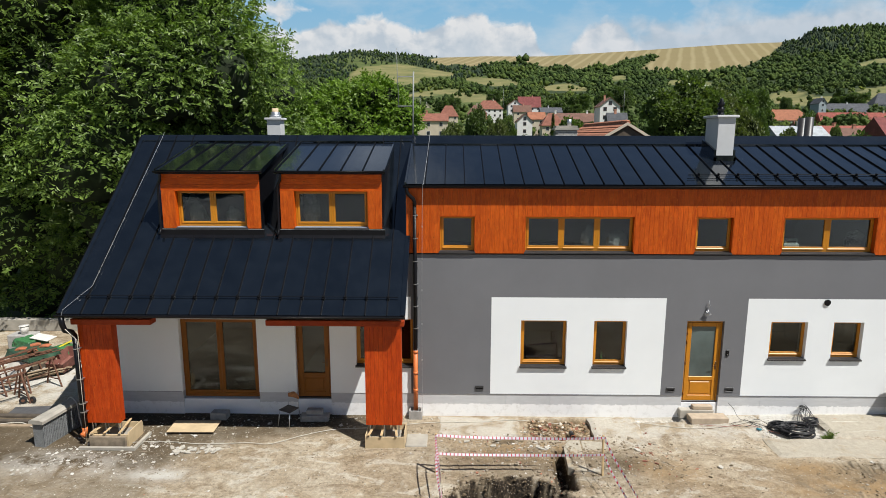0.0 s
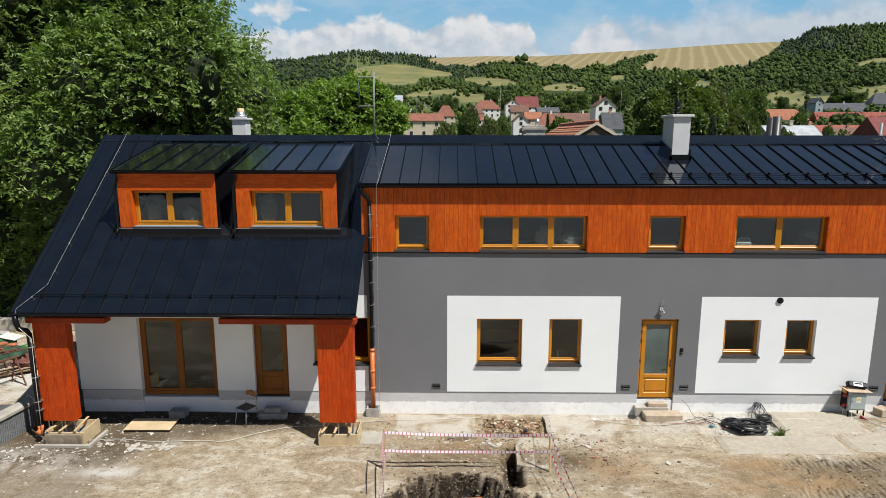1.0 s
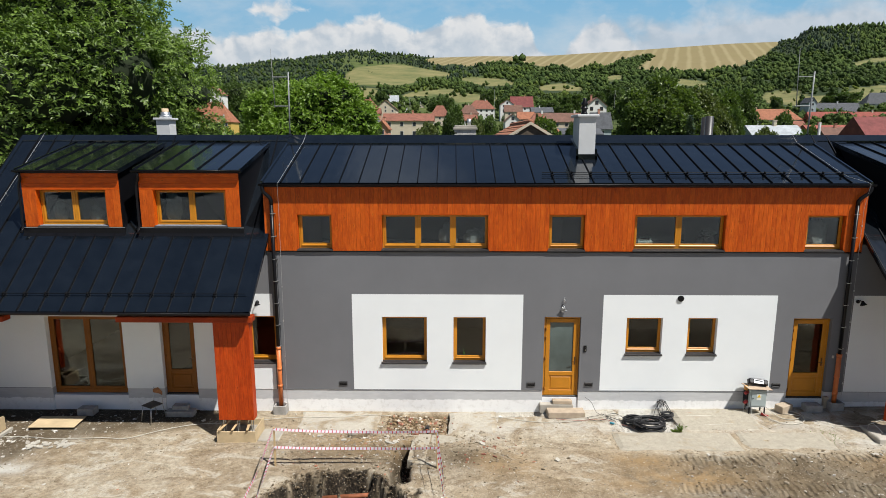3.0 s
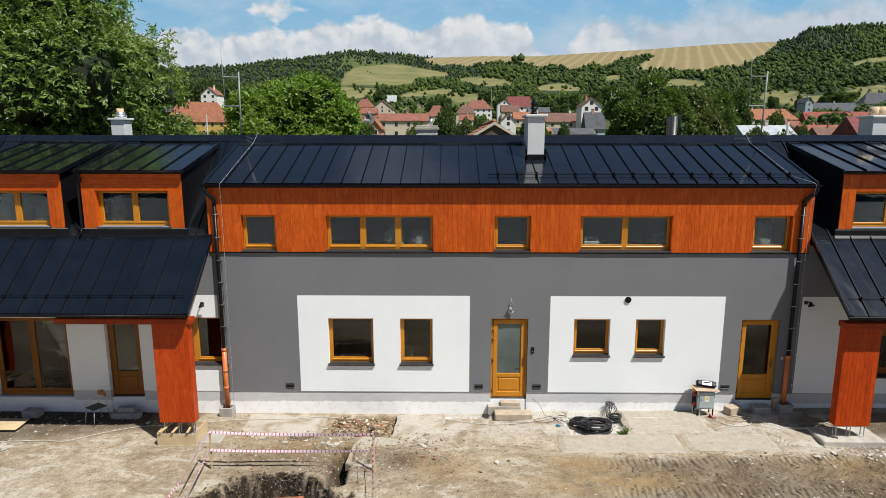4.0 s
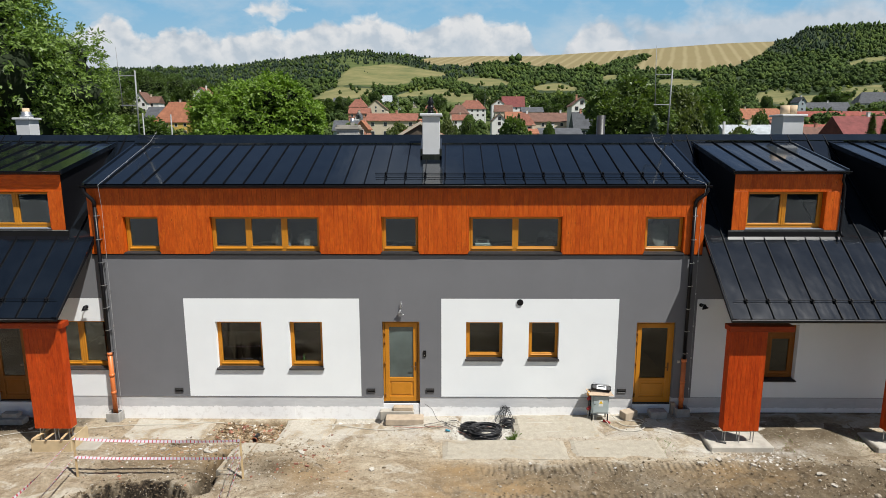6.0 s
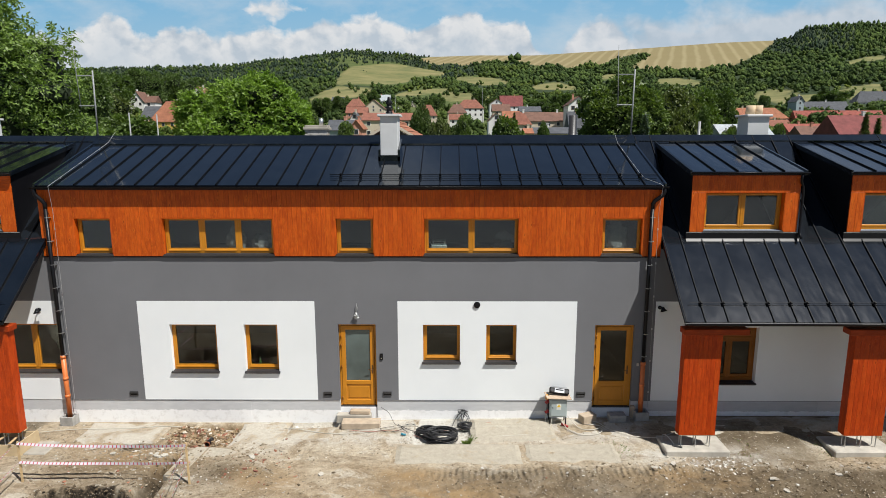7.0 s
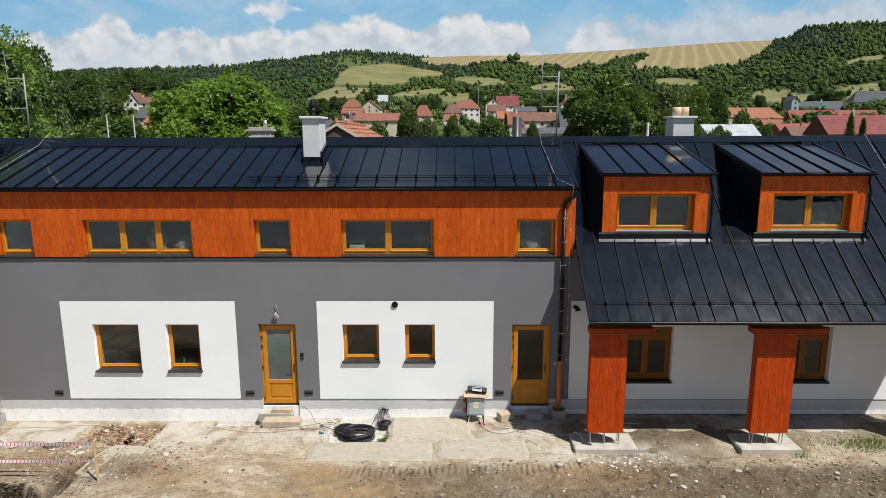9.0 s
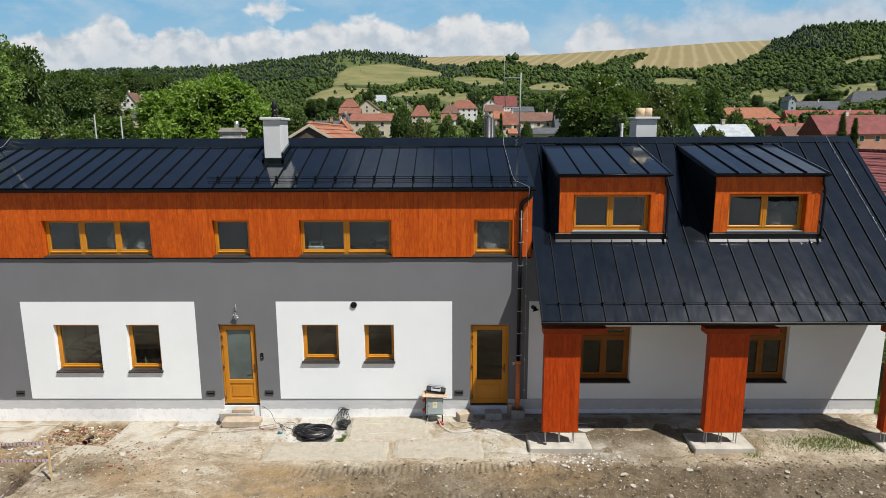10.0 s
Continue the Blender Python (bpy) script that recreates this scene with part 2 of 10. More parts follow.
def glass_mat(name, tint=(0.72, 0.78, 0.76), rough=0.0, clear=0.75):
    mat, nt, bs = mat_new(name)
    nt.nodes.remove(bs)
    tr = nt.nodes.new("ShaderNodeBsdfTransparent")
    tr.inputs[0].default_value = (*(k * clear for k in tint), 1)
    gl = nt.nodes.new("ShaderNodeBsdfGlossy")
    gl.inputs["Roughness"].default_value = rough
    fr = nt.nodes.new("ShaderNodeFresnel")
    fr.inputs["IOR"].default_value = 1.65
    wv = noise_tex(nt, world_pos(nt), 1.4, 2)
    bp = node(nt, "ShaderNodeBump", Strength=0.08, Distance=0.02)
    nt.links.new(wv, bp.inputs["Height"])
    nt.links.new(bp.outputs[0], gl.inputs["Normal"])
    mx = nt.nodes.new("ShaderNodeMixShader")
    nt.links.new(fr.outputs[0], mx.inputs[0])
    nt.links.new(tr.outputs[0], mx.inputs[1])
    nt.links.new(gl.outputs[0], mx.inputs[2])
    nt.links.new(mx.outputs[0], nt.nodes["Material Output"].inputs[0])
    return mat


def leaf_mat(name, dark, light):
    mat, nt, bs = mat_new(name)
    g = nt.nodes.new("ShaderNodeNewGeometry")
    patch = noise_tex(nt, world_pos(nt), 0.55, 3)
    c = ramp(nt, g.outputs["Random Per Island"], [(0.0, dark), (0.55, tuple((a + b) / 2 for a, b in zip(dark, light))), (1.0, light)])
    c = mixc(nt, maths(nt, "MULTIPLY", ramp(nt, patch, [(0.35, grey(0)), (0.7, grey(1))]), 0.45), c, light)
    nt.links.new(c, bs.inputs["Base Color"])
    bs.inputs["Roughness"].default_value = 0.45
    bs.inputs["Specular IOR Level"].default_value = 0.4
    tl = nt.nodes.new("ShaderNodeBsdfTranslucent")
    nt.links.new(mixc(nt, 1.0, c, (1.3, 1.5, 0.5), "MULTIPLY"), tl.inputs[0])
    mx = nt.nodes.new("ShaderNodeMixShader")
    mx.inputs[0].default_value = 0.3
    nt.links.new(bs.outputs[0], mx.inputs[1])
    nt.links.new(tl.outputs[0], mx.inputs[2])
    nt.links.new(mx.outputs[0], nt.nodes["Material Output"].inputs[0])
    return mat


GREY_RENDER = render_mat("grey_render", (0.165, 0.168, 0.178))
WHITE_RENDER = render_mat("white_render", (0.83, 0.86, 0.865), 0.03)
FOAM = render_mat("white_foam_board", (0.82, 0.83, 0.84), 0.08)
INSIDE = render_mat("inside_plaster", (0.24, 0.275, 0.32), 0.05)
WOOD = wood_mat("orange_stained_spruce", (0.47, 0.080, 0.007), (0.33, 0.043, 0.004))
WOODX = wood_mat("orange_stained_beam", (0.53, 0.082, 0.005), (0.41, 0.052, 0.003), "x")
# post stain darkened: the eave's shade is put into the beams' colour
BEAMWOOD_SHADED = wood_mat("eave_shaded_red_beam", (0.30, 0.036, 0.005), (0.21, 0.022, 0.003), "x")
POSTWOOD = wood_mat("red_stained_spruce", (0.41, 0.048, 0.005), (0.29, 0.027, 0.003))
FRAME = plain_mat("ochre_lacquered_wood", (0.52, 0.208, 0.015), 0.36, vary=0.08, scale=3, spec=0.35)
# brown wing lacquer, its tone also darkened for the shade under the eaves
FRAMED = plain_mat("brown_lacquer_with_shade", (0.235, 0.082, 0.010), 0.4, vary=0.1, scale=3, spec=0.25)
SEAM = plain_mat("seam_edge", (0.0045, 0.005, 0.0065), 0.5, vary=0.2, spec=0.10)
SHEET = sheet_mat("black_coated_steel", (0.0038, 0.0056, 0.0082), 0.12)
BLACK = plain_mat("black_coated_gutter", (0.006, 0.006, 0.0075), 0.35, vary=0.2, spec=0.22)
SILL = plain_mat("anthracite_sill", (0.034, 0.033, 0.034), 0.42, vary=0.25, scale=9)
GLASS = glass_mat("window_glass")
MILK = plain_mat("frosted_glass", (0.095, 0.125, 0.12), 0.25, vary=0.3, scale=1.2, spec=0.6)
CONC = plain_mat("weathered_concrete", (0.30, 0.275, 0.23), 0.9, vary=0.25, scale=2.2, bumps=0.5)
PALECONC = plain_mat("pale_concrete", (0.36, 0.335, 0.285), 0.9, vary=0.2, scale=2.4, bumps=0.4)
BLOCKM = plain_mat("concrete_block", (0.34, 0.33, 0.31), 0.95, vary=0.18, scale=7, bumps=0.6)
CHIM = render_mat("chimney_render", (0.56, 0.57, 0.57), 0.12)
MASTGREY = plain_mat("mast_grey", (0.24, 0.25, 0.25), 0.5, vary=0.2)
STEEL = plain_mat("galvanised_steel", (0.55, 0.56, 0.57), 0.38, metal=0.9, vary=0.15)
RUST = plain_mat("rusty_steel", (0.16, 0.075, 0.045), 0.8, metal=0.2, vary=0.35, scale=9)
ORANGEPIPE = plain_mat("orange_plastic_pipe", (0.62, 0.17, 0.045), 0.42, vary=0.08)
PLY = plain_mat("raw_board", (0.52, 0.40, 0.24), 0.8, vary=0.15, scale=3, bumps=0.2)
TIMBER = plain_mat("raw_timber", (0.50, 0.36, 0.19), 0.8, vary=0.18, scale=5, bumps=0.2)
TAN = plain_mat("clay_flue", (0.56, 0.42, 0.27), 0.8, vary=0.1)
PLASTICW = plain_mat("white_cable", (0.52, 0.49, 0.42), 0.6, vary=0.15)
BLACKRUB = plain_mat("black_cable", (0.018, 0.018, 0.02), 0.5, vary=0.2)
RED = plain_mat("red_plastic", (0.36, 0.025, 0.022), 0.45, vary=0.3)
REDLEAD = plain_mat("faded_red_lead", (0.34, 0.12, 0.085), 0.6, vary=0.2)
TANBLOCK = plain_mat("tan_block", (0.42, 0.34, 0.25), 0.95, vary=0.15, scale=6, bumps=0.5)


def foil_mat(name, colour):
    """Thin plastic film that lets part of the light through."""
    mat, nt, bs = mat_new(name)
    bs.inputs["Base Color"].default_value = (*colour, 1)
    bs.inputs["Roughness"].default_value = 0.4
    tl = nt.nodes.new("ShaderNodeBsdfTranslucent")
    tl.inputs[0].default_value = (*colour, 1)
    mx = nt.nodes.new("ShaderNodeMixShader")
    mx.inputs[0].default_value = 0.45
    nt.links.new(bs.outputs[0], mx.inputs[1])
    nt.links.new(tl.outputs[0], mx.inputs[2])
    nt.links.new(mx.outputs[0], nt.nodes["Material Output"].inputs[0])
    return mat


REDTAPE = foil_mat("red_tape", (0.62, 0.07, 0.11))
WHITETAPE = foil_mat("white_tape", (0.82, 0.78, 0.84))
GREYBOX = plain_mat("grey_cabinet_steel", (0.36, 0.42, 0.42), 0.45, vary=0.07)


# ---- ground: one sheet from the yard to the hills ----
def vnoise(x, y, seed=0):
    """Smooth lattice noise between 0 and 1."""
    xi, yi = np.floor(x), np.floor(y)
    fx, fy = x - xi, y - yi
    fx, fy = fx * fx * (3 - 2 * fx), fy * fy * (3 - 2 * fy)

    def h(a, b):
        s = np.sin(a * 127.1 + b * 311.7 + seed * 74.7) * 43758.5453
        return s - np.floor(s)

    return (h(xi, yi) * (1 - fx) + h(xi + 1, yi) * fx) * (1 - fy) + (h(xi, yi + 1) * (1 - fx) + h(xi + 1, yi + 1) * fx) * fy


def fbm(x, y, octaves=4, seed=0):
    total, amp, norm = 0.0, 1.0, 0.0
    for i in range(octaves):
        total = total + amp * vnoise(x * 2**i, y * 2**i, seed + i)
        norm += amp
        amp *= 0.5
    return total / norm


def step(a, b, v):
    s = np.clip((v - a) / (b - a), 0, 1)
    return s * s * (3 - 2 * s)


def inside(x, y, x0, x1, y0, y1, soft):
    return step(-soft, soft, x - x0) * step(-soft, soft, x1 - x) * step(-soft, soft, y - y0) * step(-soft, soft, y1 - y)


YARD = -0.25
# bearing (share of the depth) and height of the far ridge, 1500 m off
RIDGE_U = np.array([-1.6, -0.73, -0.60, -0.50, -0.44, -0.353, -0.308, -0.245, -0.209, -0.156, -0.103, -0.05, -0.03, 0.048, 0.136, 0.268, 0.355, 0.443, 0.503, 0.53, 0.553, 0.613, 0.672, 0.80, 1.6])
RIDGE_Z = np.array([160, 160, 161, 164, 165, 171, 181, 188, 197, 205, 197, 194, 192, 196, 196, 208, 217, 222, 226, 232, 252, 258, 257, 255, 240])


def bearing(x, y):
    return (x - 1.8) / (y + 16)


def terrain(x, y):
    depth = np.maximum(y, 0.0)
    u = np.clip(bearing(x, np.maximum(y, 20.0)), -1.6, 1.6)
    top = np.interp(u, RIDGE_U, RIDGE_Z) + 6 * (vnoise(u * 9, u * 0, 5) - 0.5)
    s = depth / 1500.0
    rise = np.where(s < 1, s**1.72, 1 - 0.9 * (s - 1))
    lumps = 7.0 * (fbm(x / 160, y / 160, 3, 3) - 0.5) * step(60, 400, depth) * np.where(s < 1, 1 - s**4, 0)
    knoll = 24 * step(-0.36, -0.60, u) * step(150, 330, depth) * step(1100, 600, depth)
    far = top * rise + lumps + knoll
    return YARD + far * step(9, 60, depth)


def yard_rise(x, y):
    """The yard climbs a little towards the wall and the garden wing."""
    return (0.14 * step(-2.5, 5.0, x) + 0.10 * step(5.0, 10.5, x)) * (0.3 + 0.7 * step(-1.9, -0.3, y)) * step(-9, -3, y)


def yard_relief(x, y):
    near = step(-12, -9, y) * step(2.0, 0.3, y)
    z = 0.07 * (fbm(x * 0.6, y * 0.6, 3, 11) - 0.5) + 0.05 * (fbm(x * 2.3, y * 2.3, 4, 12) - 0.5)
    rough = step(-2.15, -2.6, y) * step(1.5, 4.5, x)
    z = z + rough * (0.20 * (fbm(x * 3.1, y * 4.5, 4, 13) - 0.5) + 0.10 * (fbm(x * 8, y * 10, 3, 18) - 0.5))
    z = z * step(0.0, -0.5, y) - 0.03 * step(-2.5, -6, y)
    edge = 0.25 * (fbm(x * 3, y * 3, 3, 15) - 0.5)
    bits = 0.22 * (fbm(x * 6, y * 6, 3, 16) - 0.5)
    dug = inside(x + edge * 0.35, y + edge * 0.3, -3.72, -1.98, -1.33, -0.14, 0.045)
    z = z + dug * (-0.07 + bits * 1.5 + 0.04 * step(-2.5, -3.8, x) - 0.16 * step(-0.38, -0.2, y) * (fbm(x * 4, y * 4, 2, 37) > 0.45) - 0.20 * step(-2.16, -2.05, x))
    gully = inside(x + edge * 0.5, y, -3.26, -2.98, -3.6, -1.9, 0.05) + 0.5 * inside(x + edge * 0.5, y, -3.40, -3.26, -3.6, -2.4, 0.05)
    z = z + gully * (-0.55 + bits)
    hole = inside(x + edge, y + edge, -4.75, -4.15, -1.55, -1.2, 0.08)
    z = z - hole * 0.18
    e = np.hypot((x + 4.48) / 1.78, (y + 4.78) / 1.60) + edge * 1.1 + 0.34 * (fbm(x * 3.3, y * 3.3, 4, 17) - 0.5)
    pit = step(1.0, 0.84, e)
    z = z + pit * (-0.86 + bits * 3.2 + 0.40 * fbm(x * 3.5, y * 3.5, 3, 19) + 0.16 * step(0.80, 0.35, e))
    dark = step(1.07, 1.0, e)
    heap = np.exp(-(((x + 4.2) / 1.9) ** 2 + ((y + 2.3) / 0.7) ** 2)) * 0.10 + np.exp(-(((x + 1.3) / 0.7) ** 2 + ((y + 2.4) / 0.7) ** 2)) * 0.12
    z = z + heap * (1 - gully) * (1 - pit) + bits * 0.25 * step(1.9, 1.0, e) * (1 - pit)
    trough = inside(x, y, 2.65, 4.10, -1.22, -0.1, 0.05)
    z = z - trough * 0.12
    shaft = inside(x, y, -0.75, 0.55, -0.32, -0.02, 0.04)
    z = z - shaft * 0.13
    return z * near + yard_rise(x, y) * step(8.0, 5.0, y), np.maximum(pit * (0.16 + 0.84 * step(0.78, 0.88, e + 0.25 * (fbm(x * 7, y * 7, 3, 29) - 0.5)) * step(-5.1, -4.3, y)), dark * step(-4.9, -4.2, y) * (fbm(x * 6, y * 6, 3, 33) > 0.42)), dug, gully


def lines(*stretches):
    out = []
    for a, b, d in stretches:
        n = max(1, int(round((b - a) / d)))
        out += [a + (b - a) * i / n for i in range(n)]
    return np.array(out + [stretches[-1][1]])


def ground_strip(xs, ys):
    x, y = np.meshgrid(xs, ys)
    i = np.arange(len(xs) * len(ys)).reshape(len(ys), len(xs))
    return x.ravel(), y.ravel(), np.stack([i[:-1, :-1], i[:-1, 1:], i[1:, 1:], i[1:, :-1]], -1).reshape(-1, 4)


def build_ground():
    """The yard in a fine weave, the hills beyond the house in a coarse one, joined in one sheet."""
    xa, ya, qa = ground_strip(lines((-2600, -220, 120), (-220, -60, 16), (-60, -18.5, 1.5), (-18.5, 19.5, 0.06), (19.5, 60, 1.5), (60, 220, 16), (220, 2600, 120)), lines((-320, -60, 26), (-60, -6.5, 2.2), (-6.5, 0.4, 0.06)))
    xb, yb, qb = ground_strip(lines((-2600, -1500, 90), (-1500, -700, 20), (-700, -60, 7), (-60, 60, 3), (60, 900, 7), (900, 1500, 20), (1500, 2600, 90)), lines((0.4, 30, 1.6), (30, 120, 5), (120, 1620, 12), (1620, 2300, 60)))
    x, y = np.concatenate([xa, xb]), np.concatenate([ya, yb])
    quads = np.concatenate([qa, qb + len(xa)])
    rel, pit, dug, gully = yard_relief(x, y)
    z = terrain(x, y) + rel
    me = bpy.data.meshes.new("ground")
    me.from_pydata(np.stack([x, y, z], -1), [], quads)
    me.polygons.foreach_set("use_smooth", np.ones(len(quads), bool))
    u = bearing(x, np.maximum(y, 20))
    v = (z - 7.5) / (np.maximum(y, 20) + 16)
    masks = {
        "yard": step(26, 20, np.abs(x + 3.0) - 60 * step(-6, -12, y)) * step(9, 6, y) * step(-90, -75, y) * (1 - step(19.0, 19.4, x) * step(-2.2, -1.4, y)),
        "stubble": stubble_mask(u, v, y),
        "meadow": meadow_mask(u, v, y),
        # damp and churned soil; unseen ground behind the camera is darkened for window reflections
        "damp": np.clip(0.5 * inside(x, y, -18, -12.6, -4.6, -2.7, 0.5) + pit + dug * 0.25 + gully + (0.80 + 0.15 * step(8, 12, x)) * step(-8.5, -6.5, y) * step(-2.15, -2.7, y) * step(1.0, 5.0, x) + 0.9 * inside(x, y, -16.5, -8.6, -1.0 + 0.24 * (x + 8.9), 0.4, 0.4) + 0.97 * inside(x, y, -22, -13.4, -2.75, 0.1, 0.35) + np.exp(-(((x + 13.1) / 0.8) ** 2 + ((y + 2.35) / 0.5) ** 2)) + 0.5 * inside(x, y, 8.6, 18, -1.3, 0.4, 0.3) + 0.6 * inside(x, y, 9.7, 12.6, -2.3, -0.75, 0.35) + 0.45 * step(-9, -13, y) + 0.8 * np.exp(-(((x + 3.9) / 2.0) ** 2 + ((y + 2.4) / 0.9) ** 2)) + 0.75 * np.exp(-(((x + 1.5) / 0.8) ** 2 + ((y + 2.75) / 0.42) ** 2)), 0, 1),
        "clay": np.clip(0.75 * np.exp(-(((x - 2.6) / 0.9) ** 2 + ((y + 2.62) / 0.28) ** 2)) + 0.85 * np.exp(-(((x - 2.9) / 1.5) ** 2 + ((y + 3.55) / 0.35) ** 2)) + 0.5 * np.exp(-(((x - 8.4) / 1.1) ** 2 + ((y + 2.55) / 0.2) ** 2)) + 0.9 * dug + 0.3 * np.exp(-(((x - 3.9) / 2.0) ** 2 + ((y + 3.15) / 0.5) ** 2)) + 0.6 * np.exp(-(((x + 0.6) / 0.9) ** 2 + ((y + 2.9) / 0.45) ** 2)) + 0.7 * np.exp(-(((x + 3.9) / 1.6) ** 2 + ((y + 1.9) / 0.6) ** 2)) + 0.5 * np.exp(-(((x + 5.2) / 0.9) ** 2 + ((y + 0.9) / 0.6) ** 2)) + 0.45 * np.exp(-(((x - 9.0) / 1.5) ** 2 + ((y + 3.0) / 0.4) ** 2)), 0, 1),
        # black pit soil, dark hollows; veranda floor also carries the eave's shade as colour
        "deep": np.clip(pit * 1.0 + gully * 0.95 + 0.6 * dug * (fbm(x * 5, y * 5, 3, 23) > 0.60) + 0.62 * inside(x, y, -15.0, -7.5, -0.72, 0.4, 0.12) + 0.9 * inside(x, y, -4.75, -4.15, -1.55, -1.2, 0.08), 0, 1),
        "forest": step(260, 420, y) * (meadow_mask(u, v, y) < 0.5) * (stubble_mask(u, v, y) < 0.5) * (fbm(x / 110, y / 150, 3, 31) > 0.40),
        "lime": np.clip(1.0 * inside(x, y, -21.5, -17.4, 0.5, 4.5, 0.6) + 0.6 * inside(x, y, -1.8, 8.6, -1.25, 0.2, 0.35) + 0.9 * inside(x, y, 2.6, 4.1, -1.1, 0.0, 0.1) + np.exp(-(((x + 12.6) / 0.75) ** 2 + ((y + 3.15) / 0.22) ** 2)) + 0.7 * np.exp(-(((x + 15.2) / 1.5) ** 2 + ((y + 2.7) / 0.5) ** 2)) + 0.8 * np.exp(-(((x - 8.6) / 0.9) ** 2 + ((y + 1.75) / 0.3) ** 2)) + 0.8 * np.exp(-(((x - 10.75) / 0.45) ** 2 + ((y + 1.75) / 0.3) ** 2)) + 0.5 * np.exp(-(((x + 1.2) / 0.5) ** 2 + ((y + 1.55) / 0.25) ** 2)), 0, 1),
        # unseen pale ground behind the camera, added for the upper windows to mirror
        "lot": step(-20, -26, y) * step(-80, -70, y) * step(70, 60, np.abs(x)),
        "track": np.clip((np.exp(-(((y + 2.75 - 0.03 * x) / 0.22) ** 4)) + np.exp(-(((y + 3.95 - 0.02 * x) / 0.22) ** 4))) * step(2.5, 4.0, x) * step(10.5, 8.0, x), 0, 1),
    }
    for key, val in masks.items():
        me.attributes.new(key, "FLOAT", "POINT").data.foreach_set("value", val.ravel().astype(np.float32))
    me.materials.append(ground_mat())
    ob = new("ground", me)
    return tagged(ob, "dusty construction yard of sand, clay and rubble rising to meadows and stubble hills", "ground", kind="structure")


def in_outline(u, v, ring):
    """Even-odd test of bearings and heights against a field's outline."""
    inside_ = np.zeros(np.shape(u), bool)
    for (ua, va), (ub, vb) in zip(ring, ring[1:] + ring[:1]):
        if vb != va:
            inside_ ^= ((va > v) != (vb > v)) & (u < (ub - ua) * (v - va) / (vb - va) + ua)
    return inside_


# field outlines by bearing and rise, as shares of the depth
STUBBLE = [(-0.043, 0.1185), (-0.014, 0.1219), (0.048, 0.1244), (0.114, 0.1251), (0.268, 0.1334), (0.355, 0.1392), (0.442, 0.1432), (0.508, 0.1473), (0.501, 0.1373), (0.488, 0.1255), (0.463, 0.1128), (0.446, 0.1068), (0.411, 0.1043), (0.393, 0.0992), (0.340, 0.1010), (0.287, 0.1027), (0.314, 0.1232), (0.309, 0.1274), (0.269, 0.1190), (0.247, 0.1113), (0.243, 0.1054), (0.216, 0.1105), (0.192, 0.1029), (0.181, 0.1046), (0.159, 0.1106), (0.141, 0.1063), (0.112, 0.1123), (0.097, 0.1124), (0.074, 0.1150), (0.048, 0.1107), (0.021, 0.1073), (0.004, 0.1116), (-0.019, 0.1082), (-0.039, 0.1142)]
MEADOWS = [
    [(-0.179, 0.0791), (-0.168, 0.0964), (-0.152, 0.1067), (-0.116, 0.1092), (-0.085, 0.1109), (-0.045, 0.1040), (-0.005, 0.0971), (-0.002, 0.0936), (-0.032, 0.0919), (-0.054, 0.0902), (-0.063, 0.0825), (-0.086, 0.0790), (-0.122, 0.0799), (-0.148, 0.0791)],
    [(-0.223, 0.0556), (-0.198, 0.0678), (-0.174, 0.0765), (-0.122, 0.0738), (-0.115, 0.0669), (-0.140, 0.0599), (-0.212, 0.0521)],
    [(-0.086, 0.0616), (-0.068, 0.0677), (-0.032, 0.0712), (0.001, 0.0729), (0.004, 0.0659), (-0.032, 0.0633), (-0.068, 0.0607)],
    [(0.009, 0.0884), (0.026, 0.0910), (0.066, 0.0892), (0.084, 0.0866), (0.099, 0.0797), (0.057, 0.0772), (0.039, 0.0798)],
    [(0.127, 0.0745), (0.151, 0.0797), (0.168, 0.0822), (0.200, 0.0770), (0.203, 0.0701), (0.147, 0.0702)],
    [(0.242, 0.0917), (0.261, 0.0942), (0.268, 0.0882), (0.246, 0.0856)],
    [(0.326, 0.0864), (0.359, 0.0881), (0.401, 0.0829), (0.397, 0.0769), (0.360, 0.0769), (0.328, 0.0804)],
    [(0.483, 0.0639), (0.511, 0.0707), (0.546, 0.0690), (0.549, 0.0621), (0.573, 0.0621), (0.611, 0.0612), (0.607, 0.0516), (0.566, 0.0473), (0.535, 0.0465), (0.513, 0.0517), (0.490, 0.0500)],
    [(0.621, 0.0733), (0.686, 0.0792), (0.689, 0.0568), (0.628, 0.0534), (0.617, 0.0655)],
    [(0.619, 0.1109), (0.655, 0.1193), (0.681, 0.1210), (0.681, 0.1167), (0.632, 0.1083)],
    [(-0.014, 0.0607), (0.004, 0.0668), (0.048, 0.0642), (0.075, 0.0572), (0.049, 0.0519), (-0.005, 0.0537)],
]


def stubble_mask(u, v, y):
    """The mown corn field below the ridge."""
    return in_outline(u, v, STUBBLE) * step(400, 450, y)


def meadow_mask(u, v, y):
    """Light mown slopes between the woods."""
    out = np.zeros(np.shape(u), bool)
    for ring in MEADOWS:
        out |= in_outline(u, v, ring)
    return out * step(150, 200, y)


